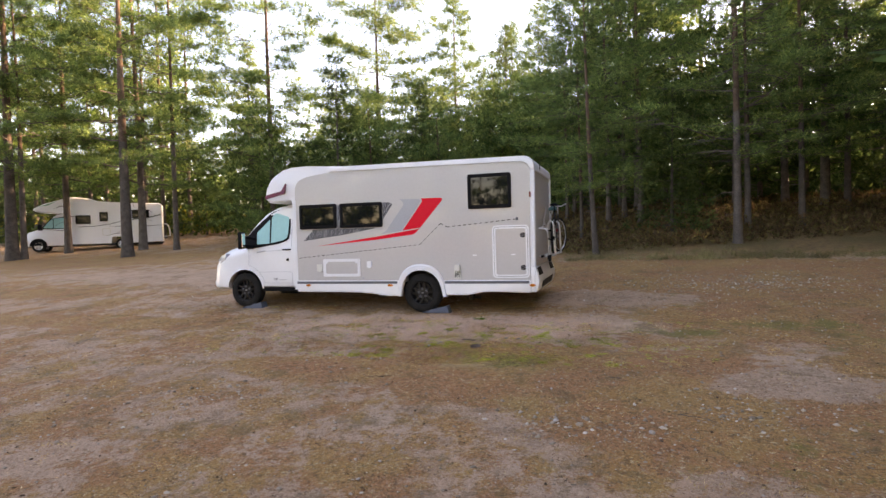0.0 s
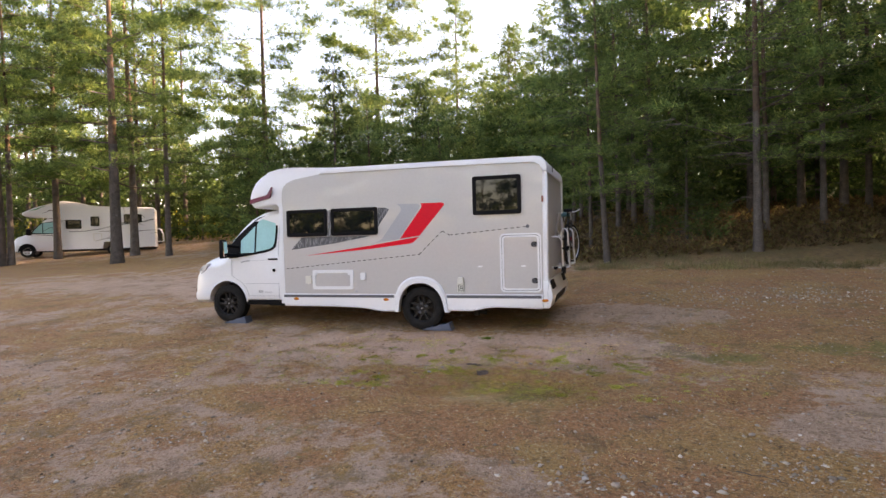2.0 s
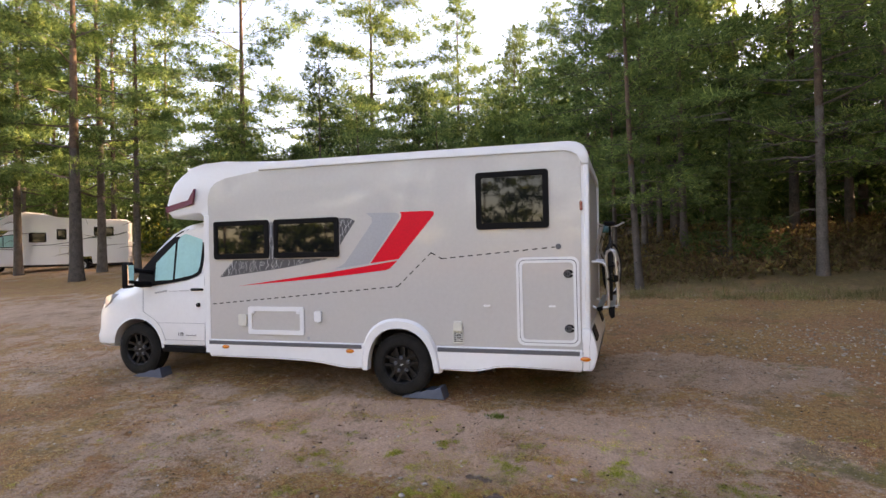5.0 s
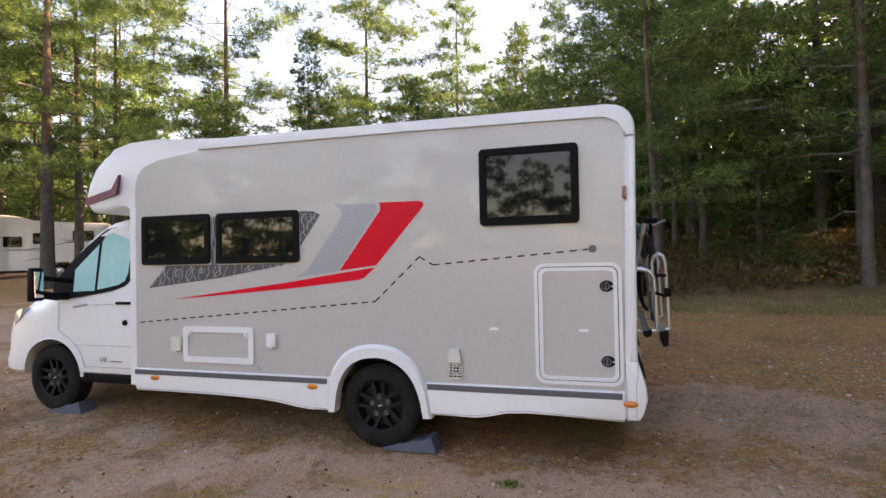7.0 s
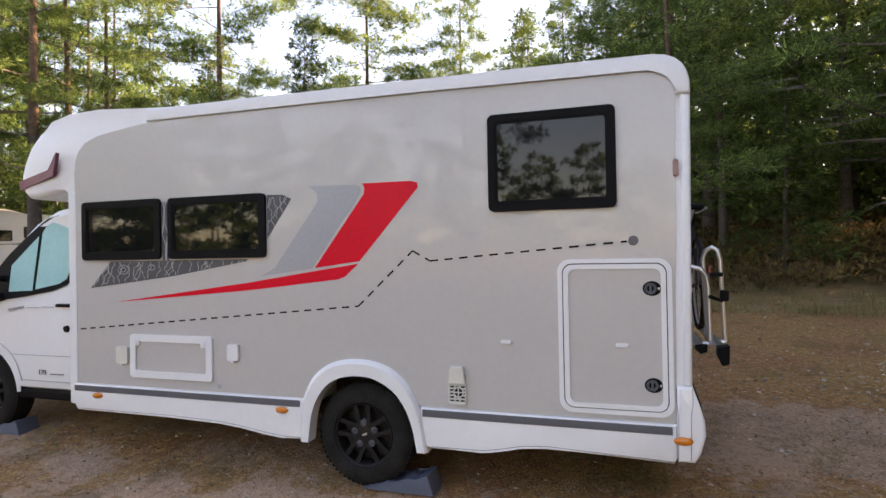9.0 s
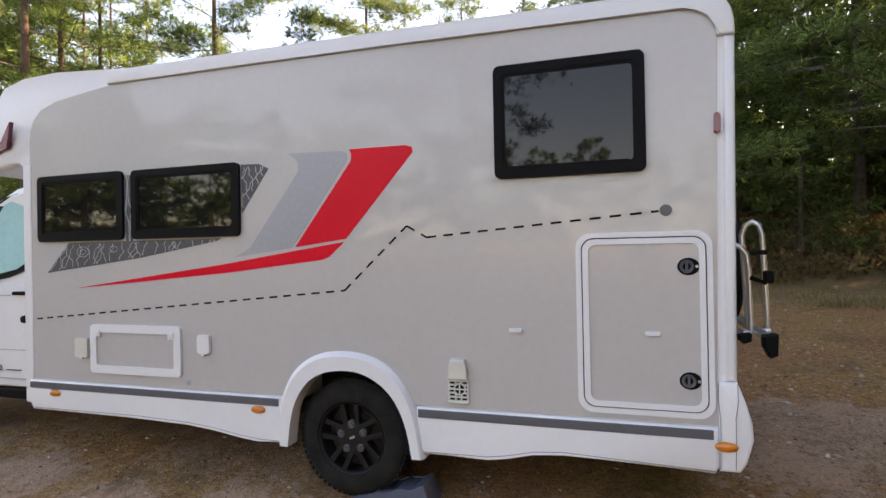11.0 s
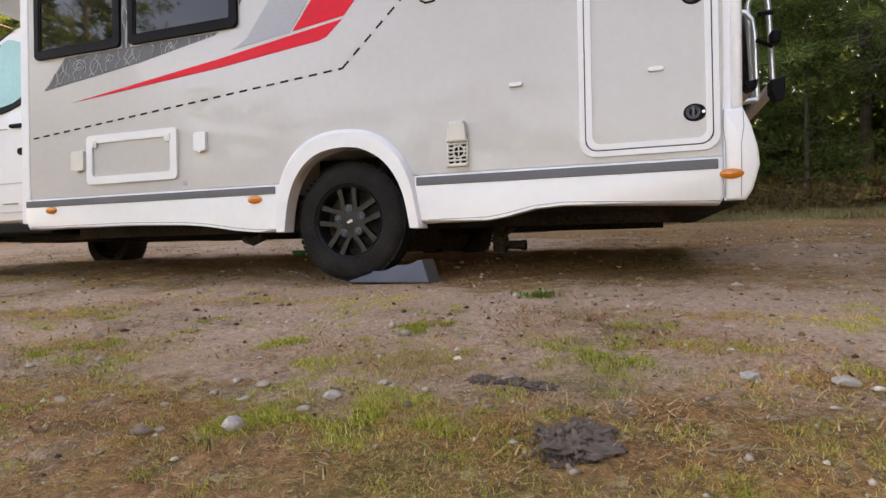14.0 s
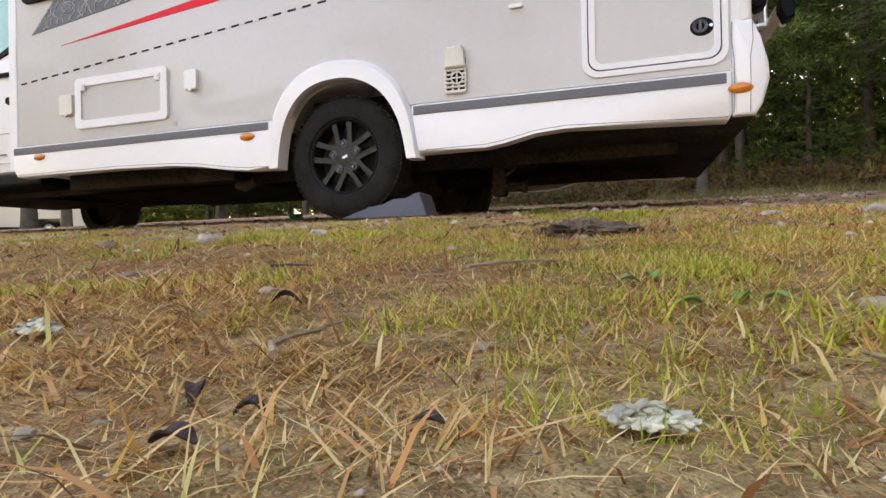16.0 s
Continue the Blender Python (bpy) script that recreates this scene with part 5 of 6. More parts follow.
    # windows
    for x0, x1, z0, z1 in ((-1.25, -0.46, 1.462, 1.93), (-0.385, 0.482, 1.462, 1.925), (2.12, 2.888, 1.72, 2.325)):
        win = empty("window")
        win.parent = van
        outer, inner = rounded(x0, x1, z0, z1, 0.035), rounded(x0 + 0.045, x1 - 0.045, z0 + 0.045, z1 - 0.045, 0.02)
        bm = bmesh.new()
        ring(bm, outer, inner, -0.03, 0.0)
        part("frame", bm, BLACK, win, "black plastic window frame")
        bm = bmesh.new()
        ring(bm, rounded(x0 + 0.045, x1 - 0.045, z0 + 0.045, z1 - 0.045, 0.02), rounded(x0 + 0.06, x1 - 0.06, z0 + 0.06, z1 - 0.06, 0.02), -0.025, -0.006)
        part("inner_seal", bm, BLACK, win, "black inner seal")
        bm = bmesh.new()
        prism(bm, rounded(x0 + 0.04, x1 - 0.04, z0 + 0.04, z1 - 0.04, 0.02), -0.020, -0.012)
        part("pane", bm, TINTED, win, "dark tinted pane that mirrors trees and sky")
        bm = bmesh.new()
        box(bm, x0 + 0.08, x1 - 0.08, -0.026, -0.02, z0 + 0.052, z0 + 0.066, 0.002)
        part("window_catch", bm, BLACK, win)

    # graphics
    low_decal = decal("contour_decal", [(-1.18, 1.24), (-0.97, 1.452), (0.33, 1.452), (0.30, 1.435), (-0.33, 1.335)], TOPO, van, label="dark grey contour-map decal")
    decal("contour_decal", [(0.488, 1.91), (0.62, 1.905), (0.69, 1.872), (0.49, 1.60)], TOPO, van, label="dark grey contour-map decal")
    decal("contour_decal", [(-0.455, 1.90), (-0.39, 1.90), (-0.39, 1.45), (-0.455, 1.45)], TOPO, van)
    def contour(run):
        lines = bmesh.new()
        tube(lines, run, 0.0022, 4)
        part("contour_line", lines, TOPO_LINE, low_decal)


    def wander(x0, z0, dx, dz, n, k, inside):
        run = []
        for q in range(n):
            x = x0 + dx * q + 0.016 * math.sin(0.42 * q + 1.9 * k) + 0.006 * math.sin(1.1 * q + 2.3 * k)
            z = z0 + dz * q
            if inside(x, z):
                run.append((x, -0.0115, z))
            else:
                if len(run) > 1:
                    contour(run)
                run = []
        if len(run) > 1:
            contour(run)

    def in_low(x, z):
        return z < 1.446 and z < 1.24 + (x + 1.175) * 1.0 and z > 1.245 + (x + 1.18) * 0.112 and z > 1.338 + (x + 0.33) * 0.15 - 0.0

    for k in range(30):
        wander(-1.20 + 0.05 * k, 1.20, 0.002 + 0.002 * math.sin(k), 0.009, 30, k, in_low)
    for cx, cz, r in ((-0.84, 1.385, 0.018), (-0.84, 1.385, 0.036), (-0.56, 1.40, 0.022)):
        contour([(cx + r * 1.5 * math.cos(t * 0.6), -0.0118, cz + r * math.sin(t * 0.6)) for t in range(11)])
    for k in range(6):
        wander(0.50 + 0.032 * k, 1.90, -0.0010, -0.010, 32, k, lambda x, z: 0.492 < x < 0.49 + (z - 1.60) * 0.72 and z < 1.90)
    for k in range(4):
        wander(-0.447 + 0.016 * k, 1.90, 0.0, -0.03, 16, k, lambda x, z: -0.453 < x < -0.392)
    decal("grey_band", [(0.83, 1.955), (1.19, 1.945), (1.225, 1.93), (1.235, 1.895), (0.85, 1.378), (0.42, 1.325), (0.50, 1.36), (0.55, 1.39), (0.90, 1.84), (0.90, 1.90)], BAND, van, label="silver-grey slanted decal")
    decal("red_band", [(1.245, 1.95), (1.60, 1.948), (1.64, 1.935), (1.645, 1.905), (1.215, 1.425), (0.87, 1.382), (1.255, 1.88), (1.26, 1.92)], RED, van, label="bright red slanted decal")
    decal("red_streak", [(-0.91, 1.13), (0.35, 1.285), (0.85, 1.358), (1.205, 1.408), (1.10, 1.318), (1.05, 1.302), (0.35, 1.228)], RED, van, label="long tapering red streak")
    line = empty("dashed_line")
    line.parent = van
    line["label"] = "dashed black decal line"
    pts = [(-1.39, 0.90), (1.20, 1.12), (1.60, 1.488), (1.72, 1.42), (2.94, 1.518)]
    for (xa, za), (xb, zb) in zip(pts, pts[1:]):
        ln = math.hypot(xb - xa, zb - za)
        ux, uz = (xb - xa) / ln, (zb - za) / ln
        at = 0.0
        while at < ln - 0.02:
            e = min(at + 0.056, ln)
            q = [(xa + ux * at - uz * 0.0056, za + uz * at + ux * 0.0056), (xa + ux * e - uz * 0.0056, za + uz * e + ux * 0.0056), (xa + ux * e + uz * 0.0056, za + uz * e - ux * 0.0056), (xa + ux * at + uz * 0.0056, za + uz * at - ux * 0.0056)]
            bm = bmesh.new()
            prism(bm, q, -0.0105, -0.007)
            part("dash", bm, BLACK, line)
            at += 0.099
    bm = bmesh.new()
    lathe(bm, [(0.0, -0.014), (0.026, -0.014), (0.03, -0.006)], (2.974, 0, 1.522), 20)
    part("round_decal", bm, STRIPE, van, "dark grey round end of the dashed line")

    # service hatch
    hatch = empty("service_hatch")
    hatch.parent = van
    bm = bmesh.new()
    ring(bm, rounded(-0.77, 0.005, 0.548, 0.882, 0.03), rounded(-0.715, -0.05, 0.60, 0.828, 0.02), -0.026, -0.004)
    part("frame", bm, GRP, hatch, "white plastic hatch frame")
    bm = bmesh.new()
    prism(bm, rounded(-0.72, -0.045, 0.595, 0.833, 0.02), -0.014, -0.004)
    part("flap", bm, BEIGE, hatch)
    for x in (-0.70, -0.07):
        bm = bmesh.new()
        box(bm, x - 0.025, x + 0.025, -0.032, -0.02, 0.795, 0.845, 0.008)
        lathe(bm, [(0.0, -0.036), (0.012, -0.036), (0.014, -0.03)], (x, 0, 0.82), 10)
        part("latch", bm, GRP, hatch)
    for x0, x1, z0, z1, name in ((-0.905, -0.79, 0.65, 0.785, "power_inlet_cover"), (0.145, 0.238, 0.712, 0.832, "water_filler_cover")):
        bm = bmesh.new()
        prism(bm, rounded(x0, x1, z0, z1, 0.012), -0.034, -0.004, 0.008, 2)
        box(bm, (x0 + x1) / 2 - 0.012, (x0 + x1) / 2 + 0.012, -0.036, -0.015, z0 - 0.012, z0 + 0.01, 0.003)
        part(name, bm, IVORY if "power" in name else GRP, van, "small white plastic flap")

    # heater vent
    vent = empty("heater_vent")
    vent.parent = van
    bm = bmesh.new()
    prism(bm, rounded(1.838, 1.946, 0.508, 0.70, 0.02), -0.012, -0.002)
    part("backing", bm, BLACK, vent)
    bm = bmesh.new()
    prism(bm, [(1.836, 0.635), (1.948, 0.635), (1.940, 0.715), (1.932, 0.746), (1.852, 0.746), (1.844, 0.715)], -0.045, -0.006, 0.010, 2)
    part("cowl", bm, IVORY, vent, "ivory plastic cowl")
    for k in range(6):
        bm = bmesh.new()
        box(bm, 1.834, 1.95, -0.028, -0.012, 0.512 + 0.022 * k, 0.521 + 0.022 * k, 0.002)
        part("slat", bm, IVORY, vent)
    bm = bmesh.new()
    for x in (1.838, 1.876, 1.908, 1.946):
        box(bm, x - 0.005, x + 0.005, -0.024, -0.012, 0.508, 0.64, 0.002)
    box(bm, 1.84, 1.944, -0.03, -0.01, 0.504, 0.518, 0.004)
    part("grille", bm, IVORY, vent)
    bm = bmesh.new()
    lathe(bm, [(0.0, -0.029), (0.026, -0.029), (0.028, -0.02)], (1.902, 0, 0.583), 18)
    part("flue", bm, BLACK, vent, "round black flue opening")
    bm = bmesh.new()
    lathe(bm, [(0.028, -0.022), (0.028, -0.031), (0.034, -0.031), (0.035, -0.022)], (1.902, 0, 0.583), 18)
    box(bm, 1.898, 1.906, -0.033, -0.026, 0.552, 0.614, 0.002)
    box(bm, 1.871, 1.933, -0.033, -0.026, 0.579, 0.587, 0.002)
    part("flue_guard", bm, IVORY, vent)

    # garage door
    door = empty("garage_door")
    door.parent = van
    bm = bmesh.new()
    ring(bm, rounded(2.535, 3.178, 0.505, 1.418, 0.075, 8), rounded(2.562, 3.152, 0.532, 1.392, 0.06, 8), -0.020, -0.004)
    part("outer_frame", bm, GRP, door, "white door surround")
    bm = bmesh.new()
    ring(bm, rounded(2.562, 3.152, 0.532, 1.392, 0.06, 8), rounded(2.568, 3.146, 0.538, 1.386, 0.056, 8), -0.012, -0.004)
    part("seal", bm, BLACK, door, "black rubber seal")
    bm = bmesh.new()
    ring(bm, rounded(2.568, 3.146, 0.538, 1.386, 0.056, 8), rounded(2.598, 3.118, 0.566, 1.358, 0.04, 8), -0.022, -0.004)
    part("door_frame", bm, GRP, door)
    bm = bmesh.new()
    prism(bm, rounded(2.596, 3.12, 0.564, 1.36, 0.04, 8), -0.014, -0.004)
    part("leaf", bm, BEIGE, door)
    for z in (1.243, 0.686):
        bm = bmesh.new()
        lathe(bm, [(0.0, -0.020), (0.040, -0.020), (0.043, -0.014), (0.043, -0.008)], (0, 0, 0), 24)
        for v in bm.verts:
            v.co.x, v.co.z = v.co.x * 1.18 + 3.07, v.co.z + z
        lock = part("lock", bm, BLACK, door, "round black push lock")
        bm = bmesh.new()
        lathe(bm, [(0.018, -0.021), (0.03, -0.030), (0.033, -0.021)], (3.062, 0, z), 20)
        box(bm, 3.056, 3.068, -0.031, -0.02, z - 0.024, z + 0.024, 0.003)
        part("knob", bm, STRIPE, lock)
        bm = bmesh.new()
        lathe(bm, [(0.0, -0.024), (0.007, -0.024), (0.008, -0.019)], (3.108, 0, z), 10)
        part("keyhole", bm, SILVER, lock)
    for x in (2.215, 2.90):
        bm = bmesh.new()
        prism(bm, rounded(x - 0.036, x + 0.036, 0.902, 0.922, 0.009), -0.026, -0.004, 0.004)
        part("door_catch", bm, GRP, van, "small white door catch")
    # marker lamps
    for x, z, y in ((-1.10, 0.385, -0.028), (0.60, 0.383, -0.028), (3.22, 0.384, -0.032)):
        bm = bmesh.new()
        lathe(bm, [(0.0, -0.016), (0.03, -0.015), (0.048, -0.008), (0.052, 0.0)], (0, 0, 0), 20)
        for v in bm.verts:
            v.co.x, v.co.y, v.co.z = v.co.x + x, v.co.y + y, v.co.z * 0.46 + z
        part("marker_lamp", bm, AMBER, van, "oval amber side marker lamp", 60)
    bm = bmesh.new()
    prism(bm, rounded(3.195, 3.225, 1.88, 1.98, 0.014), -0.024, -0.004, 0.006)
    part("side_reflector", bm, REDLENS, van, "dark red rear side lamp")
    # roof hatches
    for x0, x1, y0, y1, z in ((-0.95, -0.35, 0.6, 1.6, 2.63), (0.45, 0.95, 0.75, 1.35, 2.617), (2.0, 2.4, 0.9, 1.3, 2.60)):
        bm = bmesh.new()
        box(bm, x0, x1, y0, y1, z, z + 0.045, 0.02, 3)
        part("roof_light", bm, GRP, van, "low white roof light", 40)
    cab(van)
    rear_rack(van)
    return settle(van, pose(0.0, MID, -0.1))


BIKE = material("dark_bicycle_paint", (0.02, 0.022, 0.026), 0.4, vary=0.1)


def helmet(x, y, z):
    """A cycling helmet hung from the handlebar."""
    thing = empty("bicycle_helmet")
    bm = bmesh.new()
    bmesh.ops.create_uvsphere(bm, u_segments=20, v_segments=12, radius=1)
    bmesh.ops.delete(bm, geom=[v for v in bm.verts if v.co.z < -0.25], context="VERTS")
    for v in bm.verts:
        ridge = 1 + 0.05 * math.cos(9 * math.atan2(v.co.x, v.co.z + 0.4))
        v.co = Vector((x + v.co.x * 0.085 * ridge, y + v.co.y * 0.13, z + v.co.z * 0.085 * ridge))
    bmesh.ops.solidify(bm, geom=bm.faces[:], thickness=0.012)
    part("shell", bm, TEAL, thing, "teal ribbed shell", 40)
    bm = bmesh.new()
    tube(bm, [(x - 0.06, y, z), (x - 0.02, y + 0.01, z - 0.1), (x + 0.02, y, z - 0.1), (x + 0.06, y, z)], 0.006, 5)
    part("chin_strap", bm, BLACK, thing, "black chin strap")
    settle(thing, pose(x, y, z - 0.1))
    return tagged(thing, "teal cycling helmet hung on the bicycle's handlebar", "helmet")


VAN = motorhome()
tagged(VAN, "white and greige motorhome with red stripes and black wheels", "motorhome")
bicycle(3.45, 1.75, 0.87, BIKE)
helmet(3.385, 1.72, 1.70)
wheel_ramp(1.20, 0.02, -0.125, 0)
wheel_ramp(-2.84, 0.22, -0.115, 0)


def plaything(x, y, z):
    """A small green plastic bowl that lies behind the tyre."""
    bm = bmesh.new()
    lathe(bm, [(0.0, 0.0), (0.05, 0.0), (0.075, 0.03), (0.08, 0.045), (0.072, 0.045), (0.066, 0.03), (0.045, 0.008), (0.0, 0.008)], (0, 0, 0), 18)
    ob = part("plastic_bowl", bm, GREEN_TOY, None, "", 40)
    ob.matrix_world = pose(x, y, z, 90, 0, 0)
    return tagged(ob, "small green plastic bowl on the gravel", "bowl")


plaything(-0.434, 2.063, 0.04)


# ---- the second motorhome, under the trees ----
def second_motorhome():
    """An alcove motorhome: built with its side along x, then turned and set down."""
    van = empty("motorhome")
    w = 2.2
    bm = bmesh.new()
    prism(bm, [(0, 0.55), (0.02, 2.72), (-0.08, 2.80), (-2.9, 2.83), (-3.3, 2.92), (-3.9, 3.10), (-4.6, 3.18), (-5.0, 3.12), (-6.1, 2.78), (-6.6, 2.52), (-6.62, 2.42), (-6.45, 2.32), (-5.3, 2.30), (-5.02, 2.22), (-5.0, 0.40), (-2.75, 0.40), (-2.7, 0.80), (-1.75, 0.80), (-1.7, 0.40), (0, 0.45)], 0, w)
    rim = [e for f in bm.faces if len(f.verts) > 8 for e in f.edges if min(v.co.z for v in e.verts) > 0.9]
    bmesh.ops.bevel(bm, geom=rim, offset=0.06, segments=3, affect="EDGES", profile=0.5)
    part("body", bm, WHITE, van, "white alcove body", 35)
    bm = bmesh.new()
    rows = [(-5.0, 0.35, 2.3, 0.98), (-5.4, 0.35, 2.28, 0.98), (-5.75, 0.35, 2.0, 0.97), (-6.25, 0.35, 1.50, 0.97), (-6.55, 0.33, 1.28, 0.95), (-6.95, 0.33, 1.15, 0.90), (-7.15, 0.33, 0.95, 0.82), (-7.25, 0.35, 0.7, 0.7)]
    loops = []
    for x, b, t, hw in rows:
        half = [(hw * 0.95, b), (hw, b + 0.1), (hw, b + 0.55 * (t - b)), (hw * 0.86, t - 0.04), (hw * 0.75, t)]
        loops.append([bm.verts.new((x, y, z)) for y, z in [(w / 2 - a, c) for a, c in half] + [(w / 2 + a, c) for a, c in reversed(half)]])
    n = len(loops[0])
    for a, b in zip(loops, loops[1:]):
        for i in range(n):
            bm.faces.new((a[i], a[(i + 1) % n], b[(i + 1) % n], b[i]))
    bm.faces.new(loops[0]), bm.faces.new(list(reversed(loops[-1])))
    part("cab", bm, WHITE, van, "white van cab", 32)
    for pts in ([(-6.20, 1.38), (-5.85, 1.80), (-5.70, 1.92), (-5.70, 1.36)], [(-5.66, 1.36), (-5.66, 1.94), (-5.14, 1.98), (-5.14, 1.36)]):
        bm = bmesh.new()
        prism(bm, pts, 0.10, 0.2)
        part("door_window", bm, SHADE, van, "teal-grey side glass")
    bm = bmesh.new()
    prism(bm, [(-6.32, 1.32), (-5.80, 1.94), (-5.10, 2.04), (-5.08, 1.32)], 0.108, 0.2)
    part("window_surround", bm, BLACK, van)
    bm = bmesh.new()
    box(bm, -6.42, -6.20, -0.12, 0.12, 1.25, 1.60, 0.03)
    part("door_mirror", bm, BLACK, van, "black door mirror")
    for x0, x1, z0, z1 in ((-4.55, -3.78, 1.58, 2.10), (-3.32, -2.88, 1.72, 2.28), (-1.62, -0.68, 1.90, 2.40)):
        win = empty("window")
        win.parent = van
        bm = bmesh.new()
        ring(bm, rounded(x0, x1, z0, z1, 0.05), rounded(x0 + 0.05, x1 - 0.05, z0 + 0.05, z1 - 0.05, 0.03), -0.03, 0.01)
        part("frame", bm, BLACK, win)
        bm = bmesh.new()
        prism(bm, rounded(x0 + 0.045, x1 - 0.045, z0 + 0.045, z1 - 0.045, 0.03), -0.015, 0.0)
        part("pane", bm, TINTED, win)
    bm = bmesh.new()
    ring(bm, rounded(-3.2, -2.78, 0.88, 1.30, 0.04), rounded(-3.17, -2.81, 0.91, 1.27, 0.03), -0.012, 0.0)
    part("locker", bm, IVORY, van, "pale locker frame")
    bm = bmesh.new()
    pts = [(-4.4, 1.42), (-3.6, 1.44), (-2.8, 1.56), (-1.9, 1.80), (-1.2, 1.88), (-0.5, 1.98), (-0.05, 2.12)]
    tube(bm, [(x, -0.004, z) for x, z in pts], 0.022, 4)
    tube(bm, [(x, -0.004, z - 0.02 - 0.05 * k / 6) for k, (x, z) in enumerate(pts[3:])], 0.016, 4)
    part("green_streak", bm, DARKGREEN, van, "dark green curved streak")
    bm = bmesh.new()
    prism(bm, [(-6.3, 2.62), (-5.6, 2.88), (-5.4, 2.96), (-5.9, 2.70)], -0.004, 0.02)
    part("leaf_decal", bm, GREEN_TOY, van, "green leaf decal")
    bm = bmesh.new()
    box(bm, -7.0, 0.0, 0.25, w - 0.25, 0.28, 0.42)
    part("underbody", bm, UNDER, van)
    for x in (-6.45, -2.22):
        for y, near in ((0.12, True), (w - 0.12, False)):
            hub = empty("wheel")
            hub.parent = van
            s = 1 if near else -1
            bm = bmesh.new()
            lathe(bm, [(0.2, s * 0.01), (0.33, s * 0.02), (0.345, s * 0.07), (0.345, s * 0.2), (0.2, s * 0.21)], (x, y - s * 0.02, 0.345), 32)
            part("tyre", bm, RUBBER, hub)
            bm = bmesh.new()
            lathe(bm, [(0.0, s * 0.0), (0.10, s * 0.01), (0.15, s * 0.03), (0.205, s * 0.0), (0.21, s * 0.05)], (x, y - s * 0.02, 0.345), 32)
            rim = part("hub_cap", bm, SILVER, hub, "silver wheel trim", 30)
            for k in range(5):
                bm = bmesh.new()
                t = radians(72 * k + 18)
                lathe(bm, [(0.0, -s * 0.001), (0.03, -s * 0.001)], (x + 0.145 * math.cos(t), y - s * 0.02, 0.345 + 0.145 * math.sin(t)), 8)
                for v in bm.verts:
                    v.co.y += s * 0.018
                part("trim_hole", bm, BLACK, rim)
    bm = bmesh.new()
    pts = [(-6.45 + 0.43 * math.cos(radians(a)), 0.36 + 0.43 * math.sin(radians(a))) for a in range(0, 181, 15)]
    prism(bm, pts, 0.105, 0.3)
    part("wheel_arch", bm, BLACK, van)
    bm = bmesh.new()
    tube(bm, [(0.02, 0.4, 1.55), (0.28, 0.4, 1.5), (0.40, 0.4, 1.2), (0.42, 0.4, 0.75), (0.02, 0.4, 0.75)], 0.025, 6)
    tube(bm, [(0.02, 1.4, 1.55), (0.28, 1.4, 1.5), (0.40, 1.4, 1.2), (0.42, 1.4, 0.75), (0.02, 1.4, 0.75)], 0.025, 6)
    part("bicycle_rack", bm, SILVER, van, "folded aluminium bicycle rack")
    bm = bmesh.new()
    box(bm, -0.05, 0.04, 0.05, w - 0.05, 0.42, 0.62, 0.03)
    part("rear_bumper", bm, WHITE, van)
    x, y = seat((288 - 784) / F0 * 35.3, 35.3)
    van.matrix_world = pose(x, y, float(ground_z(x - 3, y - 2.4)) - 0.03, 0, 0, 41.0)
    return tagged(van, "white alcove motorhome with a green streak parked under pines", "motorhome")


DARKGREEN = material("dark_green_decal", (0.02, 0.055, 0.035), 0.4, bump=0)
second_motorhome()


# ---- what lies on the ground ----
def ground_at(x, y):
    return float(ground_z(x, y)) + lumps(x, y)


def stone(x, y, size, seed, mat, flat=0.65, label="", turn=0.0):
    rng = random.Random(seed)
    bm = bmesh.new()
    bmesh.ops.create_icosphere(bm, subdivisions=2, radius=size)
    off = rng.uniform(0, 50)
    for v in bm.verts:
        d = v.co.normalized()
        v.co *= 1 + 0.34 * noise.noise((d.x * 1.4 + off, d.y * 1.4, d.z * 1.4))
        v.co.z *= flat
        v.co.x *= 1.2
    ob = part("stone", bm, mat, None, "", 40)
    ob.matrix_world = pose(x, y, ground_at(x, y) + size * flat * 0.35, 0, 0, turn or rng.uniform(0, 360))
    return tagged(ob, label or "pale rounded stone half sunk in the gravel", "stone", "stones on the gravel")


PALE_STONE = material("pale_granite", (0.37, 0.285, 0.215), 0.85, vary=0.18, scale=14, fine=90, bump=0.35)
BROWN_STONE = material("brown_stone", (0.25, 0.17, 0.135), 0.85, vary=0.2, scale=14, fine=90, bump=0.35)
GREY_STONE = material("grey_stone", (0.42, 0.36, 0.31), 0.85, vary=0.2, scale=14, fine=90, bump=0.35)
LICHEN = material("pale_lichen", (0.68, 0.68, 0.53), 0.9, vary=0.3, scale=20, fine=120, bump=0.8, stain=(0.06, 0.07, 0.06))
EARTH = material("dark_damp_earth", (0.16, 0.115, 0.09), 0.95, vary=0.3, scale=14, fine=80, bump=0.9, spec=0.1)
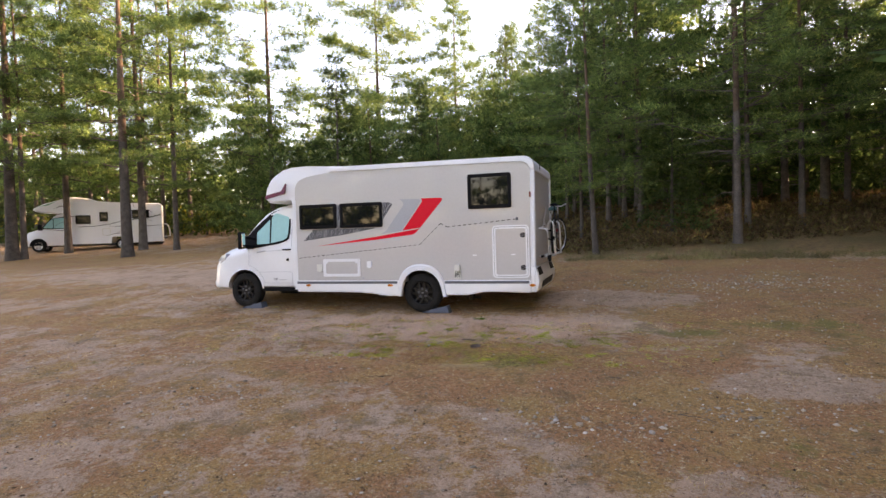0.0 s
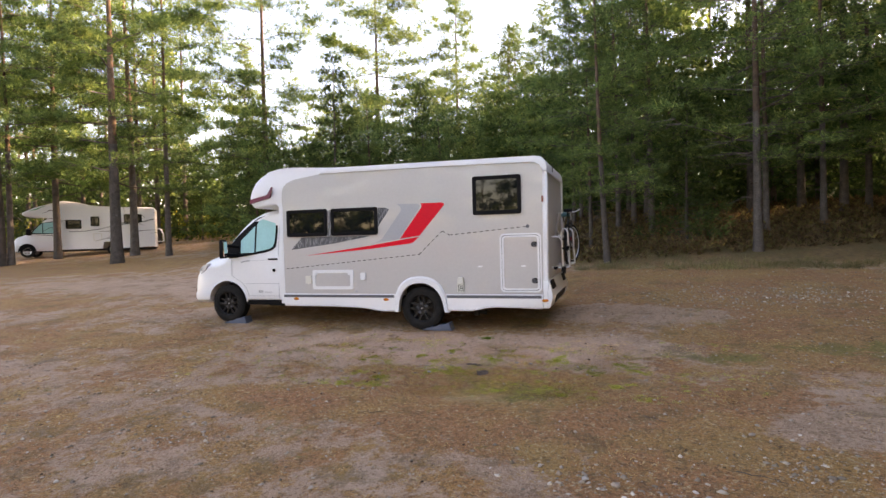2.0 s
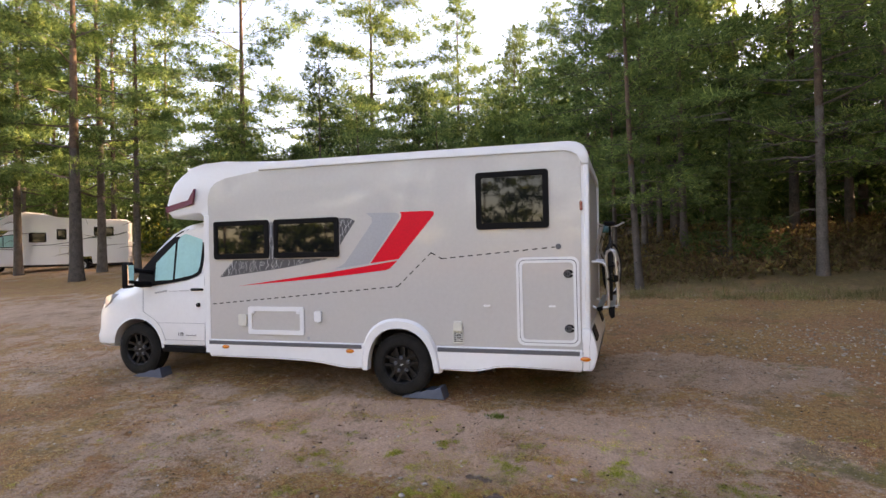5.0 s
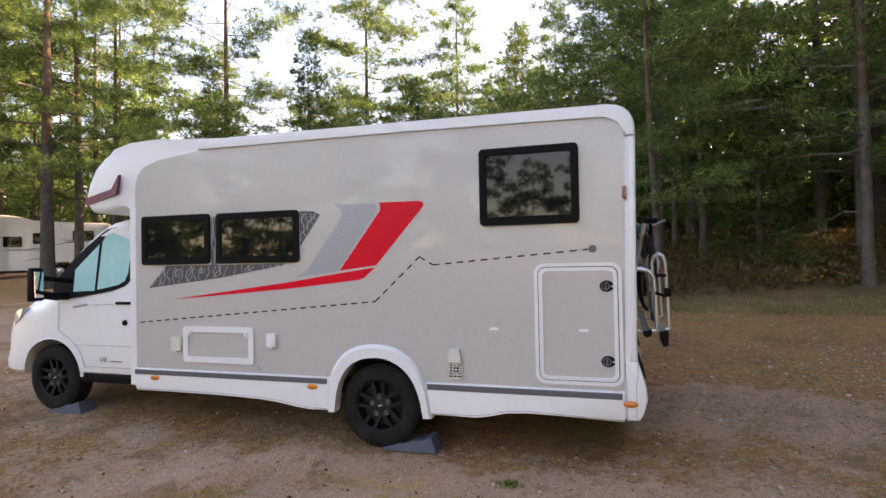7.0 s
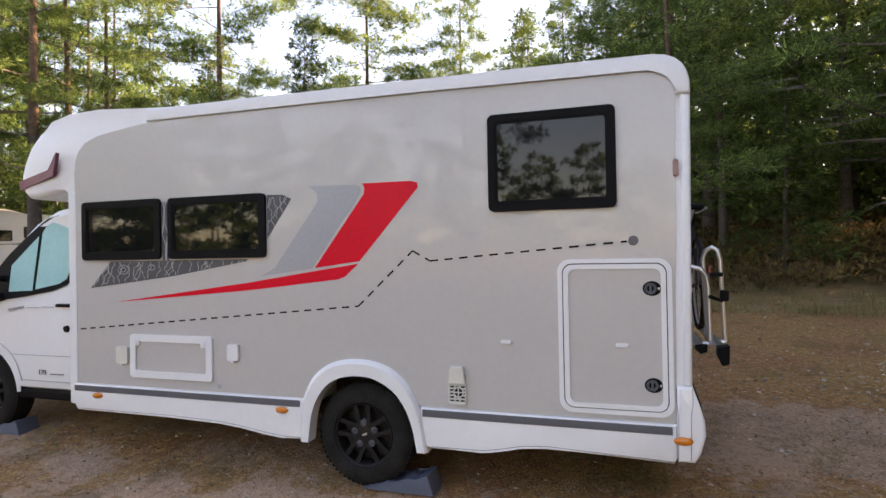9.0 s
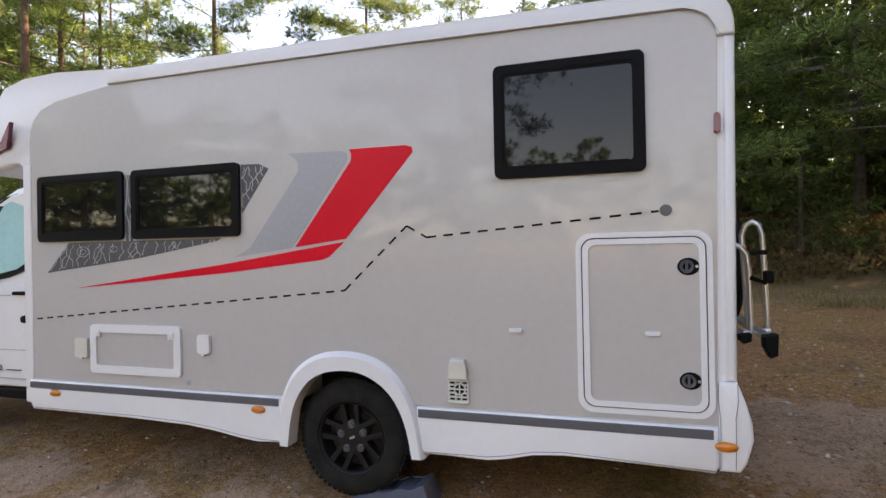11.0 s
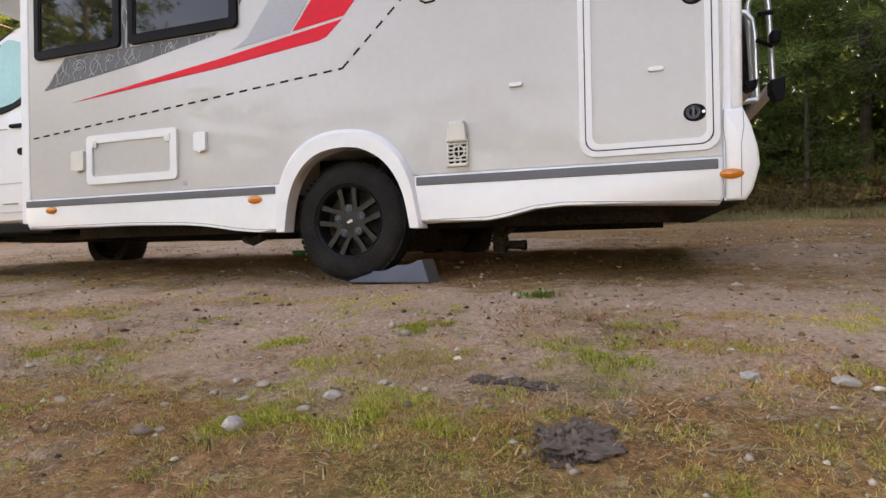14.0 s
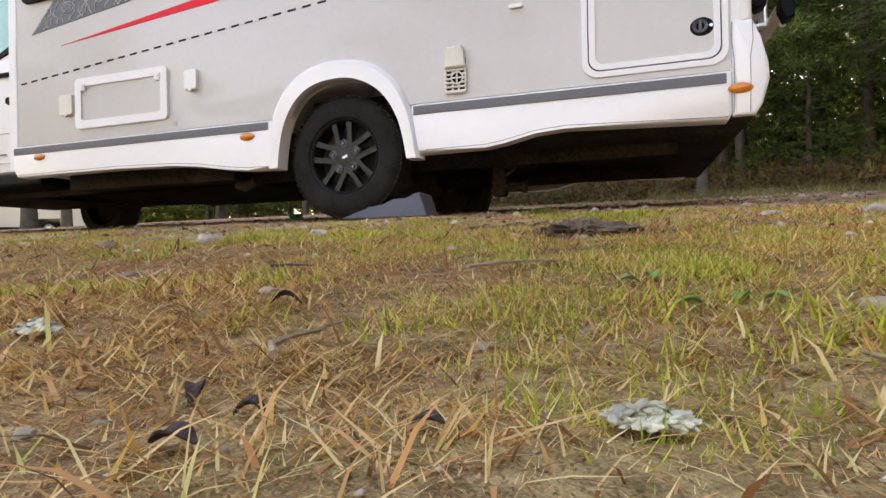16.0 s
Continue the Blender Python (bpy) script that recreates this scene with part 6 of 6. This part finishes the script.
for x, y, size, mat in ((1.845, -2.065, 0.044, BROWN_STONE), (1.868, -2.042, 0.026, PALE_STONE), (3.033, -1.466, 0.055, GREY_STONE), (1.759, -1.917, 0.026, PALE_STONE), (2.226, -1.685, 0.034, PALE_STONE), (1.818, -1.827, 0.028, PALE_STONE),
                        (1.804, -1.723, 0.03, GREY_STONE), (1.89, -1.733, 0.045, PALE_STONE), (2.01, -1.996, 0.062, GREY_STONE), (2.101, -1.883, 0.034, PALE_STONE), (2.121, -1.791, 0.05, GREY_STONE), (2.19, -1.658, 0.04, PALE_STONE),
                        (1.489, -1.958, 0.036, PALE_STONE), (3.214, -1.493, 0.06, GREY_STONE), (4.276, -4.311, 0.085, PALE_STONE), (1.504, -3.602, 0.055, PALE_STONE), (2.503, -2.503, 0.016, PALE_STONE), (2.599, -2.741, 0.007, PALE_STONE),
                        (2.729, -2.576, 0.012, BROWN_STONE), (2.684, -2.603, 0.011, PALE_STONE), (2.856, -2.53, 0.018, PALE_STONE), (4.05, -4.25, 0.06, GREY_STONE), (4.9, -4.4, 0.07, GREY_STONE),
                        (5.4, -3.2, 0.07, PALE_STONE), (0.4, -4.9, 0.06, PALE_STONE), (-0.6, -5.6, 0.06, PALE_STONE), (2.1, -5.9, 0.06, PALE_STONE), (3.6, -6.1, 0.05, PALE_STONE), (0.2, -3.9, 0.06, PALE_STONE)):
    stone(x, y, size * 0.38, int(1000 * x), mat)


def heap(x, y, rx, ry, h, seed):
    """A low mound of dug-up earth: a broken crust with clods and crumbs on and round it."""
    rng = random.Random(seed)
    bm = bmesh.new()
    bmesh.ops.create_icosphere(bm, subdivisions=4, radius=1)
    for v in bm.verts:
        k = 1 + 0.45 * noise.noise((v.co.x * 2 + seed, v.co.y * 2, v.co.z * 2)) + 0.35 * noise.noise((v.co.x * 7 + seed, v.co.y * 7, v.co.z * 7))
        v.co = Vector((v.co.x * rx * k, v.co.y * ry * k, max(v.co.z, -0.2) * h * k - 0.3 * h))
    for _ in range(70):
        a, r = rng.uniform(0, 6.28), rng.uniform(0, 1.35) ** 0.8
        size = rng.uniform(0.06, 0.17) * min(rx, ry) * (1.2 - 0.5 * r)
        at = Matrix.Translation((r * rx * math.cos(a), r * ry * math.sin(a), max(0.0, 1 - r * r) * h * 0.6)) @ Euler((rng.uniform(0, 3), rng.uniform(0, 3), a)).to_matrix().to_4x4()
        g = bmesh.ops.create_icosphere(bm, subdivisions=1, radius=size, matrix=at @ Matrix.Diagonal((1.2, 0.9, 0.7, 1)))
        for v in g["verts"]:
            v.co += Vector((rng.uniform(-1, 1), rng.uniform(-1, 1), rng.uniform(-1, 1))) * size * 0.22
    ob = part("earth_mound", bm, EARTH)
    ob.matrix_world = pose(x, y, ground_at(x, y))
    return tagged(ob, "small heap of dark dug-up earth in the grass", "earth mound", "earth mounds")


heap(2.67, -1.90, 0.085, 0.10, 0.022, 3)
heap(2.43, -1.59, 0.045, 0.032, 0.012, 5)
heap(2.505, -1.60, 0.035, 0.03, 0.013, 8)
heap(2.57, -1.625, 0.05, 0.035, 0.013, 9)


def lichen(x, y, sx, sy, seed):
    bm = bmesh.new()
    rng = random.Random(seed)
    for k in range(80):
        a, r = rng.uniform(0, 6.28), rng.uniform(0, 1) ** 0.5
        m = Matrix.Translation((r * sx * math.cos(a), r * sy * math.sin(a), rng.uniform(0, 0.006) * (1.2 - r))) @ Euler((rng.uniform(-0.6, 0.6), rng.uniform(-0.6, 0.6), a)).to_matrix().to_4x4() @ Matrix.Diagonal((0.0030, 0.0022, 0.0010, 1))
        bmesh.ops.create_icosphere(bm, subdivisions=1, radius=1, matrix=m)
    ob = part("lichen_tuft", bm, LICHEN)
    ob.matrix_world = pose(x, y, ground_at(x, y) + 0.004)
    return tagged(ob, "fallen tuft of pale grey-green lichen", "lichen", "lichen tufts")


lichen(2.751, -2.695, 0.010, 0.004, 2)
lichen(2.474, -2.647, 0.011, 0.008, 4)
lichen(3.02, -2.28, 0.02, 0.012, 6)


def scrap(name, x, y, length, wide, turn, lift, mat, label, category, group):
    """A curled flake or fallen leaf: a thin solid with a bent midrib and a pointed outline."""
    bm = bmesh.new()
    n = 8
    rows = []
    for k in range(n + 1):
        s = k / n
        w = wide * math.sin(math.pi * (0.06 + 0.9 * s)) ** 0.7
        z = lift * math.sin(math.pi * s) + 0.0015
        rows.append([(length * (s - 0.5), -w, z + w * 0.5), (length * (s - 0.5), 0, z), (length * (s - 0.5), w, z + w * 0.4)])
    top = [[bm.verts.new(p) for p in r] for r in rows]
    low = [[bm.verts.new((a, b, c - 0.0006)) for a, b, c in r] for r in rows]
    for k in range(n):
        for q in range(2):
            bm.faces.new((top[k][q], top[k + 1][q], top[k + 1][q + 1], top[k][q + 1]))
            bm.faces.new((low[k][q + 1], low[k + 1][q + 1], low[k + 1][q], low[k][q]))
        for q in (0, 2):
            bm.faces.new((top[k][q], low[k][q], low[k + 1][q], top[k + 1][q]))
    for e in (0, n):
        for q in range(2):
            bm.faces.new((top[e][q], top[e][q + 1], low[e][q + 1], low[e][q]))
    ob = part(name, bm, mat, None, "", 50)
    ob.matrix_world = pose(x, y, ground_at(x, y) + 0.001, 0, 0, turn)
    return tagged(ob, label, category, group)


LEAF = material("green_leaf", (0.14, 0.27, 0.05), 0.6, vary=0.15, scale=60, fine=300, bump=0.2)
FLAKE = material("dark_bark_flake", (0.06, 0.035, 0.03), 0.85, vary=0.3, scale=90, fine=300, bump=0.5)
for x, y, ln, wd, turn, up in ((2.620, -2.704, 0.012, 0.0028, 120, 0.004), (2.646, -2.712, 0.009, 0.0035, 20, 0.003), (2.648, -2.742, 0.011, 0.004, 10, 0.002), (2.545, -2.545, 0.02, 0.006, 30, 0.006), (2.70, -2.715, 0.008, 0.003, 5, 0.001), (2.86, -2.66, 0.01, 0.003, 70, 0.002)):
    scrap("bark_flake", x, y, ln, wd, turn, up, FLAKE, "dark curled flake of bark in the straw", "bark flake", "bark flakes")
for x, y, turn in ((2.775, -2.536, 10), (2.802, -2.512, 60), (2.82, -2.508, 150), (2.76, -2.45, 100), (2.745, -2.47, 200)):
    scrap("leaf", x, y, 0.015, 0.004, turn, 0.003, LEAF, "small green broad leaf close to the ground", "leaf", "leaves in the grass")


def twig(x, y, length, turn, seed, mat, r=0.003):
    rng = random.Random(seed)
    bm = bmesh.new()
    pts = [(length * (k / 6 - 0.5), rng.uniform(-0.06, 0.06) * length, 0.006 + 0.02 * length * math.sin(math.pi * k / 6)) for k in range(7)]
    tube(bm, pts, 0, 6, [r * (1 - 0.1 * k) for k in range(7)])
    ob = part("twig", bm, mat)
    ob.matrix_world = pose(x, y, ground_at(x, y), 0, 0, turn)
    return tagged(ob, "thin dry twig lying in the grass", "twig", "twigs on the ground")


DRYWOOD = material("dry_twig", (0.34, 0.25, 0.16), 0.8, vary=0.2, scale=30, fine=120, bump=0.3)
for x, y, ln, turn, mat in ((2.66, -2.36, 0.14, 62, DRYWOOD), (2.61, -2.62, 0.10, 100, DRYWOOD), (2.86, -2.66, 0.13, 125, DRYWOOD), (2.42, -2.35, 0.06, -12, BARK), (2.95, -1.9, 0.12, 20, DRYWOOD), (1.9, -3.3, 0.2, 35, BARK),
                            (4.6, -3.0, 0.25, -30, BARK), (5.3, -4.0, 0.35, -25, BARK), (3.3, -2.2, 0.09, 75, DRYWOOD)):
    twig(x, y, ln, turn, int(100 * (x + y)), mat, 0.0018 if ln < 0.18 else 0.005)


def scatter_pebbles(count, place, lo, hi, seed, name, label, clear=0.0, mat=None):
    """Many small pebbles, each a squashed, skewed solid."""
    rng = np.random.default_rng(seed)
    v0 = np.array([(1, 0.2, 0), (0.2, 1, 0.1), (-0.9, 0.4, 0), (-0.6, -0.7, 0.1), (0.5, -0.8, 0), (0.25, 0.15, 1), (-0.2, -0.1, 0.9), (0, 0, -1)])
    f0 = np.array([(0, 1, 5), (1, 6, 5), (1, 2, 6), (2, 3, 6), (3, 4, 6), (4, 5, 6), (4, 0, 5), (1, 0, 7), (2, 1, 7), (3, 2, 7), (4, 3, 7), (0, 4, 7)])
    at = np.array([place(rng) for _ in range(count)])
    at = at[np.hypot(at[:, 0] - 2.7, at[:, 1] + 2.7) > clear]
    count = len(at)
    z = np.array([ground_at(a, b) for a, b in at])
    size = lo * (hi / lo) ** (rng.uniform(0, 1, count) ** 2.4)
    v = v0[None] * (1 + rng.normal(0, 0.16, (count, 8, 1)))
    v = v * np.stack([rng.uniform(0.8, 1.4, count), rng.uniform(0.7, 1.1, count), rng.uniform(0.35, 0.8, count)], 1)[:, None]
    a = rng.uniform(0, 6.28, count)
    c, s = np.cos(a)[:, None], np.sin(a)[:, None]
    v = np.stack([v[..., 0] * c - v[..., 1] * s, v[..., 0] * s + v[..., 1] * c, v[..., 2]], -1) * size[:, None, None]
    v += np.stack([at[:, 0], at[:, 1], z + size * 0.15], 1)[:, None]
    f = f0[None] + 8 * np.arange(count)[:, None, None]
    ob = tri_object(name, v.reshape(-1, 3), f.reshape(-1, 3), [mat or PEBBLE])
    return tagged(ob, label, "pebbles", kind="stuff")


def over(x0, x1, y0, y1, power=1.0):
    return lambda rng: (rng.uniform(x0, x1), y0 + (y1 - y0) * rng.uniform(0, 1) ** power)


def round_spot(cx, cy, sx, sy):
    return lambda rng: (rng.normal(cx, sx), rng.normal(cy, sy))


scatter_pebbles(9000, over(-6, 10, -8.4, 4.5), 0.005, 0.026, 1, "gravel", "pale pebbles scattered over the sand", 1.0)
scatter_pebbles(7000, over(-0.6, 5.4, -2.9, 0.2), 0.002, 0.010, 2, "fine_gravel", "fine grey gravel near the tyre", 0.5)
scatter_pebbles(1200, round_spot(2.7, -2.55, 0.35, 0.2), 0.0006, 0.003, 6, "grit", "coarse sand grains between the stalks")
CRUMB = island_material("dark_crumbs", [(0.0, (0.05, 0.032, 0.02)), (0.6, (0.10, 0.065, 0.04)), (1.0, (0.20, 0.125, 0.075))], through=0.0, spread=0.2)
scatter_pebbles(4200, over(-6, 10, -8.4, 3.0), 0.004, 0.018, 31, "bark_crumbs", "dark crumbs of bark and cones on the sand", 0.8, CRUMB)
scatter_pebbles(1500, over(3.4, 12, 0.5, 7.0), 0.008, 0.026, 9, "loose_stones", "small pale stones by the wood")
scatter_pebbles(1500, round_spot(6.9, 3.2, 1.3, 0.6), 0.007, 0.03, 3, "stone_patch", "patch of pale loose stones")
scatter_pebbles(200, round_spot(4.2, -4.35, 0.5, 0.22), 0.006, 0.034, 4, "stone_cluster", "cluster of pale stones")
scatter_pebbles(200, round_spot(5.8, -3.8, 0.4, 0.2), 0.006, 0.034, 5, "stone_cluster", "cluster of pale stones")
scatter_pebbles(160, round_spot(0.1, -4.3, 0.5, 0.25), 0.006, 0.03, 7, "stone_cluster", "cluster of pale stones")


def scatter_blades(count, place, length, width, mat, seed, name, label, category, lie=0.5, group=7, spreadr=0.02, clear=0.0, curl=0.5, plain=False):
    """Blades of grass in loose groups: each a bent strip of three triangles that tapers to a tip."""
    rng = np.random.default_rng(seed)
    roots = np.array([place(rng) for _ in range(max(1, count // group))])
    at = np.repeat(roots, group, 0) + rng.normal(0, spreadr, (len(roots) * group, 2))
    if clear:
        away = np.hypot(at[:, 0] - 2.748, at[:, 1] + 2.845)
        at = at[away > clear]
        away = away[away > clear]
    n = len(at)
    z = np.array([ground_at(a, b) for a, b in at])
    ln = length * rng.uniform(0.35, 1.25, n) ** 1.3
    if clear:
        ln = np.minimum(ln, 0.018 + 0.11 * np.maximum(away - clear, 0) + 0.012)
    a = rng.uniform(0, 6.28, n)
    tilt = np.clip(rng.normal(lie, 0.28, n), 0.03, 1.5)
    d = np.stack([np.cos(a) * np.sin(tilt), np.sin(a) * np.sin(tilt), np.cos(tilt)], 1)
    down = np.stack([np.cos(a), np.sin(a), np.zeros(n)], 1)
    side = np.stack([-np.sin(a), np.cos(a), np.zeros(n)], 1) * (width * rng.uniform(0.6, 1.3, n))[:, None]
    p0 = np.stack([at[:, 0], at[:, 1], z - 0.003], 1)
    bend = curl * rng.uniform(0.2, 1.0, n)[:, None]
    p1 = p0 + d * (ln * 0.55)[:, None]
    p2 = p1 + (d * (1 - bend) + down * bend) * (ln * 0.45)[:, None]
    p2[:, 2] = np.maximum(p2[:, 2], z + 0.002)
    if plain:
        v = np.stack([p0 - side, p0 + side, p2], 1).reshape(-1, 3)
        return tagged(tri_object(name, v, np.arange(3 * n).reshape(-1, 3), [mat]), label, category, kind="stuff")
    v = np.stack([p0 - side, p0 + side, p1 - side * 0.75, p1 + side * 0.75, p2], 1).reshape(-1, 3)
    k = 5 * np.arange(n)[:, None]
    f = np.concatenate([k + [0, 1, 3], k + [0, 3, 2], k + [2, 3, 4]])
    return tagged(tri_object(name, v, f, [mat]), label, category, kind="stuff")


def patchy(x0, x1, y0, y1, freq, least, shift=0.0):
    """Places that keep to the patches where a broad noise runs high."""
    def place(rng):
        for _ in range(40):
            x, y = rng.uniform(x0, x1), rng.uniform(y0, y1)
            if noise.noise((x * freq + shift, y * freq * 1.4, shift)) > least:
                break
        return x, y
    return place


DARKLITTER = island_material("dark_litter", [(0.0, (0.045, 0.027, 0.016)), (0.6, (0.11, 0.066, 0.036)), (1.0, (0.20, 0.12, 0.06))], through=0.1)
OLIVE = island_material("olive_grass_mat", [(0.0, (0.32, 0.13, 0.045)), (0.3, (0.56, 0.33, 0.095)), (0.7, (0.74, 0.47, 0.16)), (1.0, (0.88, 0.67, 0.34))], through=0.5)
FRESH = island_material("fresh_grass", [(0.0, (0.15, 0.18, 0.028)), (0.4, (0.36, 0.40, 0.055)), (0.75, (0.58, 0.58, 0.10)), (1.0, (0.80, 0.62, 0.25))], through=0.5)
NEAR = lambda rng: (2.6 + rng.normal(0, 0.8), -2.78 + abs(rng.normal(0, 0.55)))
CLOSE = lambda rng: (2.7 + rng.normal(0, 0.26), -2.79 + abs(rng.normal(0, 0.22)))
scatter_blades(26000, NEAR, 0.028, 0.0005, STRAW, 11, "dry_grass", "mat of dry straw-coloured grass mixed with green blades", "grass", 1.47, 5, 0.02, 0.05, 0.95)
scatter_blades(45000, lambda rng: (2.6 + rng.normal(0, 0.75), -2.7 + abs(rng.normal(0, 0.6))), 0.020, 0.0007, OLIVE, 41, "straw_chaff", "fine yellow chaff and dead blades", "grass", 1.3, 12, 0.018, 0.08, 0.8, True)
scatter_blades(18000, CLOSE, 0.022, 0.00045, STRAW, 21, "crushed_straw", "short crushed straw and dead blades", "grass", 1.45, 5, 0.012, 0.05, 0.95)
scatter_blades(16000, patchy(2.0, 3.5, -2.72, -1.9, 5.0, 0.28, 2.0), 0.013, 0.0008, FRESH, 12, "green_grass", "small bright green grass tufts", "grass", 0.7, 70, 0.011, 0.12, 0.6, True)
scatter_blades(40000, patchy(-1.5, 6.0, -2.6, -0.3, 1.5, 0.1, 13.0), 0.018, 0.0014, FRESH, 13, "grass_tufts", "sparse green tufts in the gravel", "grass", 0.75, 170, 0.024, 0.25, 0.6, True)
scatter_blades(16000, patchy(1.3, 4.2, -2.45, -1.35, 2.2, 0.25, 5.0), 0.016, 0.0012, FRESH, 22, "yellow_green_tufts", "yellow-green tufts among the dry stalks", "grass", 0.75, 130, 0.022, 0.3, 0.6, True)
scatter_blades(60000, patchy(-2.5, 6.5, -2.7, 0.9, 1.1, 0.05, 8.0), 0.026, 0.0017, OLIVE, 23, "matted_grass", "flat olive mats of trampled grass in the sand", "grass", 1.2, 150, 0.05, 0.25, 0.8, True)
scatter_blades(26000, patchy(1.2, 4.5, -2.7, -1.4, 1.6, -0.1, 3.0), 0.034, 0.0009, STRAW, 14, "straw", "flattened dry stalks in the gravel", "grass", 1.42, 40, 0.05, 0.12, 0.9)
scatter_blades(26000, patchy(-7, 10, -8.2, 0.5, 0.8, 0.05, 1.0), 0.045, 0.0026, OLIVE, 15, "thin_grass", "thin dry grass over the clearing", "grass", 1.3, 60, 0.08, 0.3, 0.9, True)
scatter_blades(18000, over(-6.5, 10, -8.4, 4.5), 0.036, 0.006, LITTER, 20, "forest_litter", "brown needles and bark crumbs on the sand", "pine litter", 1.42, 9, 0.05, 0.6, 0.9, True)
scatter_blades(34000, patchy(-8, 10, -8.4, 5.0, 0.9, -0.1, 4.0), 0.040, 0.0055, DARKLITTER, 24, "dark_litter", "dark scraps of bark and dead moss on the sand", "pine litter", 1.44, 11, 0.05, 0.6, 0.9, True)
scatter_blades(9000, over(-6.5, 10, -8.4, 1.5), 0.036, 0.005, STRAW, 25, "pale_litter", "pale dry stalks strewn over the sand", "pine litter", 1.46, 6, 0.06, 0.6, 0.9, True)
TURF = ((0.95, -1.47, 0.26, 0.09), (2.23, -1.47, 0.17, 0.07), (-1.9, 0.3, 0.6, 0.14), (2.38, -1.84, 0.16, 0.08), (2.95, -1.2, 0.16, 0.05), (3.15, -1.5, 0.2, 0.08), (1.5, -1.95, 0.3, 0.12), (2.95, -2.1, 0.35, 0.16), (0.2, -1.0, 0.3, 0.06), (4.2, -0.9, 0.4, 0.12), (1.2, -0.55, 0.3, 0.05), (3.3, -0.75, 0.3, 0.06))


def turf(rng):
    cx, cy, sx, sy = TURF[rng.integers(0, len(TURF))]
    return cx + rng.normal(0, sx), cy + rng.normal(0, sy)


scatter_blades(60000, turf, 0.020, 0.0014, OLIVE, 51, "turf", "worn olive turf in flat patches", "grass", 1.1, 30, 0.022, 0.2, 0.8, True)
scatter_blades(24000, turf, 0.017, 0.0013, FRESH, 52, "turf_blades", "green blades standing in the worn turf", "grass", 0.7, 40, 0.014, 0.25, 0.6, True)
scatter_blades(70000, patchy(1.3, 3.9, -2.74, -1.85, 2.6, 0.0, 6.0), 0.019, 0.0011, OLIVE, 53, "meadow_mat", "close mat of yellow-brown grass and moss", "grass", 1.25, 30, 0.03, 0.12, 0.8, True)
scatter_blades(12000, patchy(1.3, 3.9, -2.6, -1.85, 3.0, 0.25, 9.0), 0.015, 0.0010, FRESH, 54, "meadow_tufts", "short green tufts in the mat", "grass", 0.65, 60, 0.012, 0.2, 0.6, True)
scatter_blades(44000, patchy(0.6, 4.6, -2.6, -0.9, 2.4, 0.22, 17.0), 0.022, 0.0016, FRESH, 55, "grass_clumps", "compact bright green clumps in the worn turf", "grass", 0.65, 200, 0.024, 0.25, 0.6, True)
scatter_blades(60000, patchy(-1.5, 5.5, -2.7, -0.6, 1.8, 0.08, 19.0), 0.036, 0.0028, LITTER, 56, "rusty_litter", "rust-brown needles and dead stalks in drifts", "pine litter", 1.42, 150, 0.07, 0.2, 0.9, True)
scatter_blades(24000, patchy(-1.5, 5.5, -2.7, -0.6, 1.6, 0.1, 23.0), 0.036, 0.0024, STRAW, 57, "straw_drifts", "pale straw lying in drifts on the sand", "grass", 1.40, 120, 0.06, 0.2, 0.9, True)
scatter_blades(400, round_spot(2.357, -0.33, 0.05, 0.03), 0.045, 0.0018, DARKGRASS, 16, "grass_clump", "dark green grass clump behind the tyre", "grass", 0.6, 10, 0.012, 0, 0.5)
scatter_blades(14000, lambda rng: (rng.uniform(3.2, 17), 6.5 + abs(rng.normal(0, 0.7))), 0.20, 0.004, TALLGRASS, 17, "edge_grass", "tall bleached grass along the wood's edge", "grass", 0.5, 40, 0.10, 0, 0.7, True)
scatter_blades(3500, over(-4, 6, 7.8, 9.5), 0.17, 0.004, TALLGRASS, 18, "verge_grass", "bleached grass along the wood's edge", "grass", 0.45, 30, 0.14, 0, 0.6, True)
scatter_blades(20000, lambda rng: (2.65 + rng.normal(0, 0.5), -2.75 + abs(rng.normal(0, 0.5))), 0.026, 0.0009, LITTER, 19, "needle_litter", "brown fallen pine needles and dead stalks", "pine litter", 1.48, 5, 0.02, 0.05, 0.95)
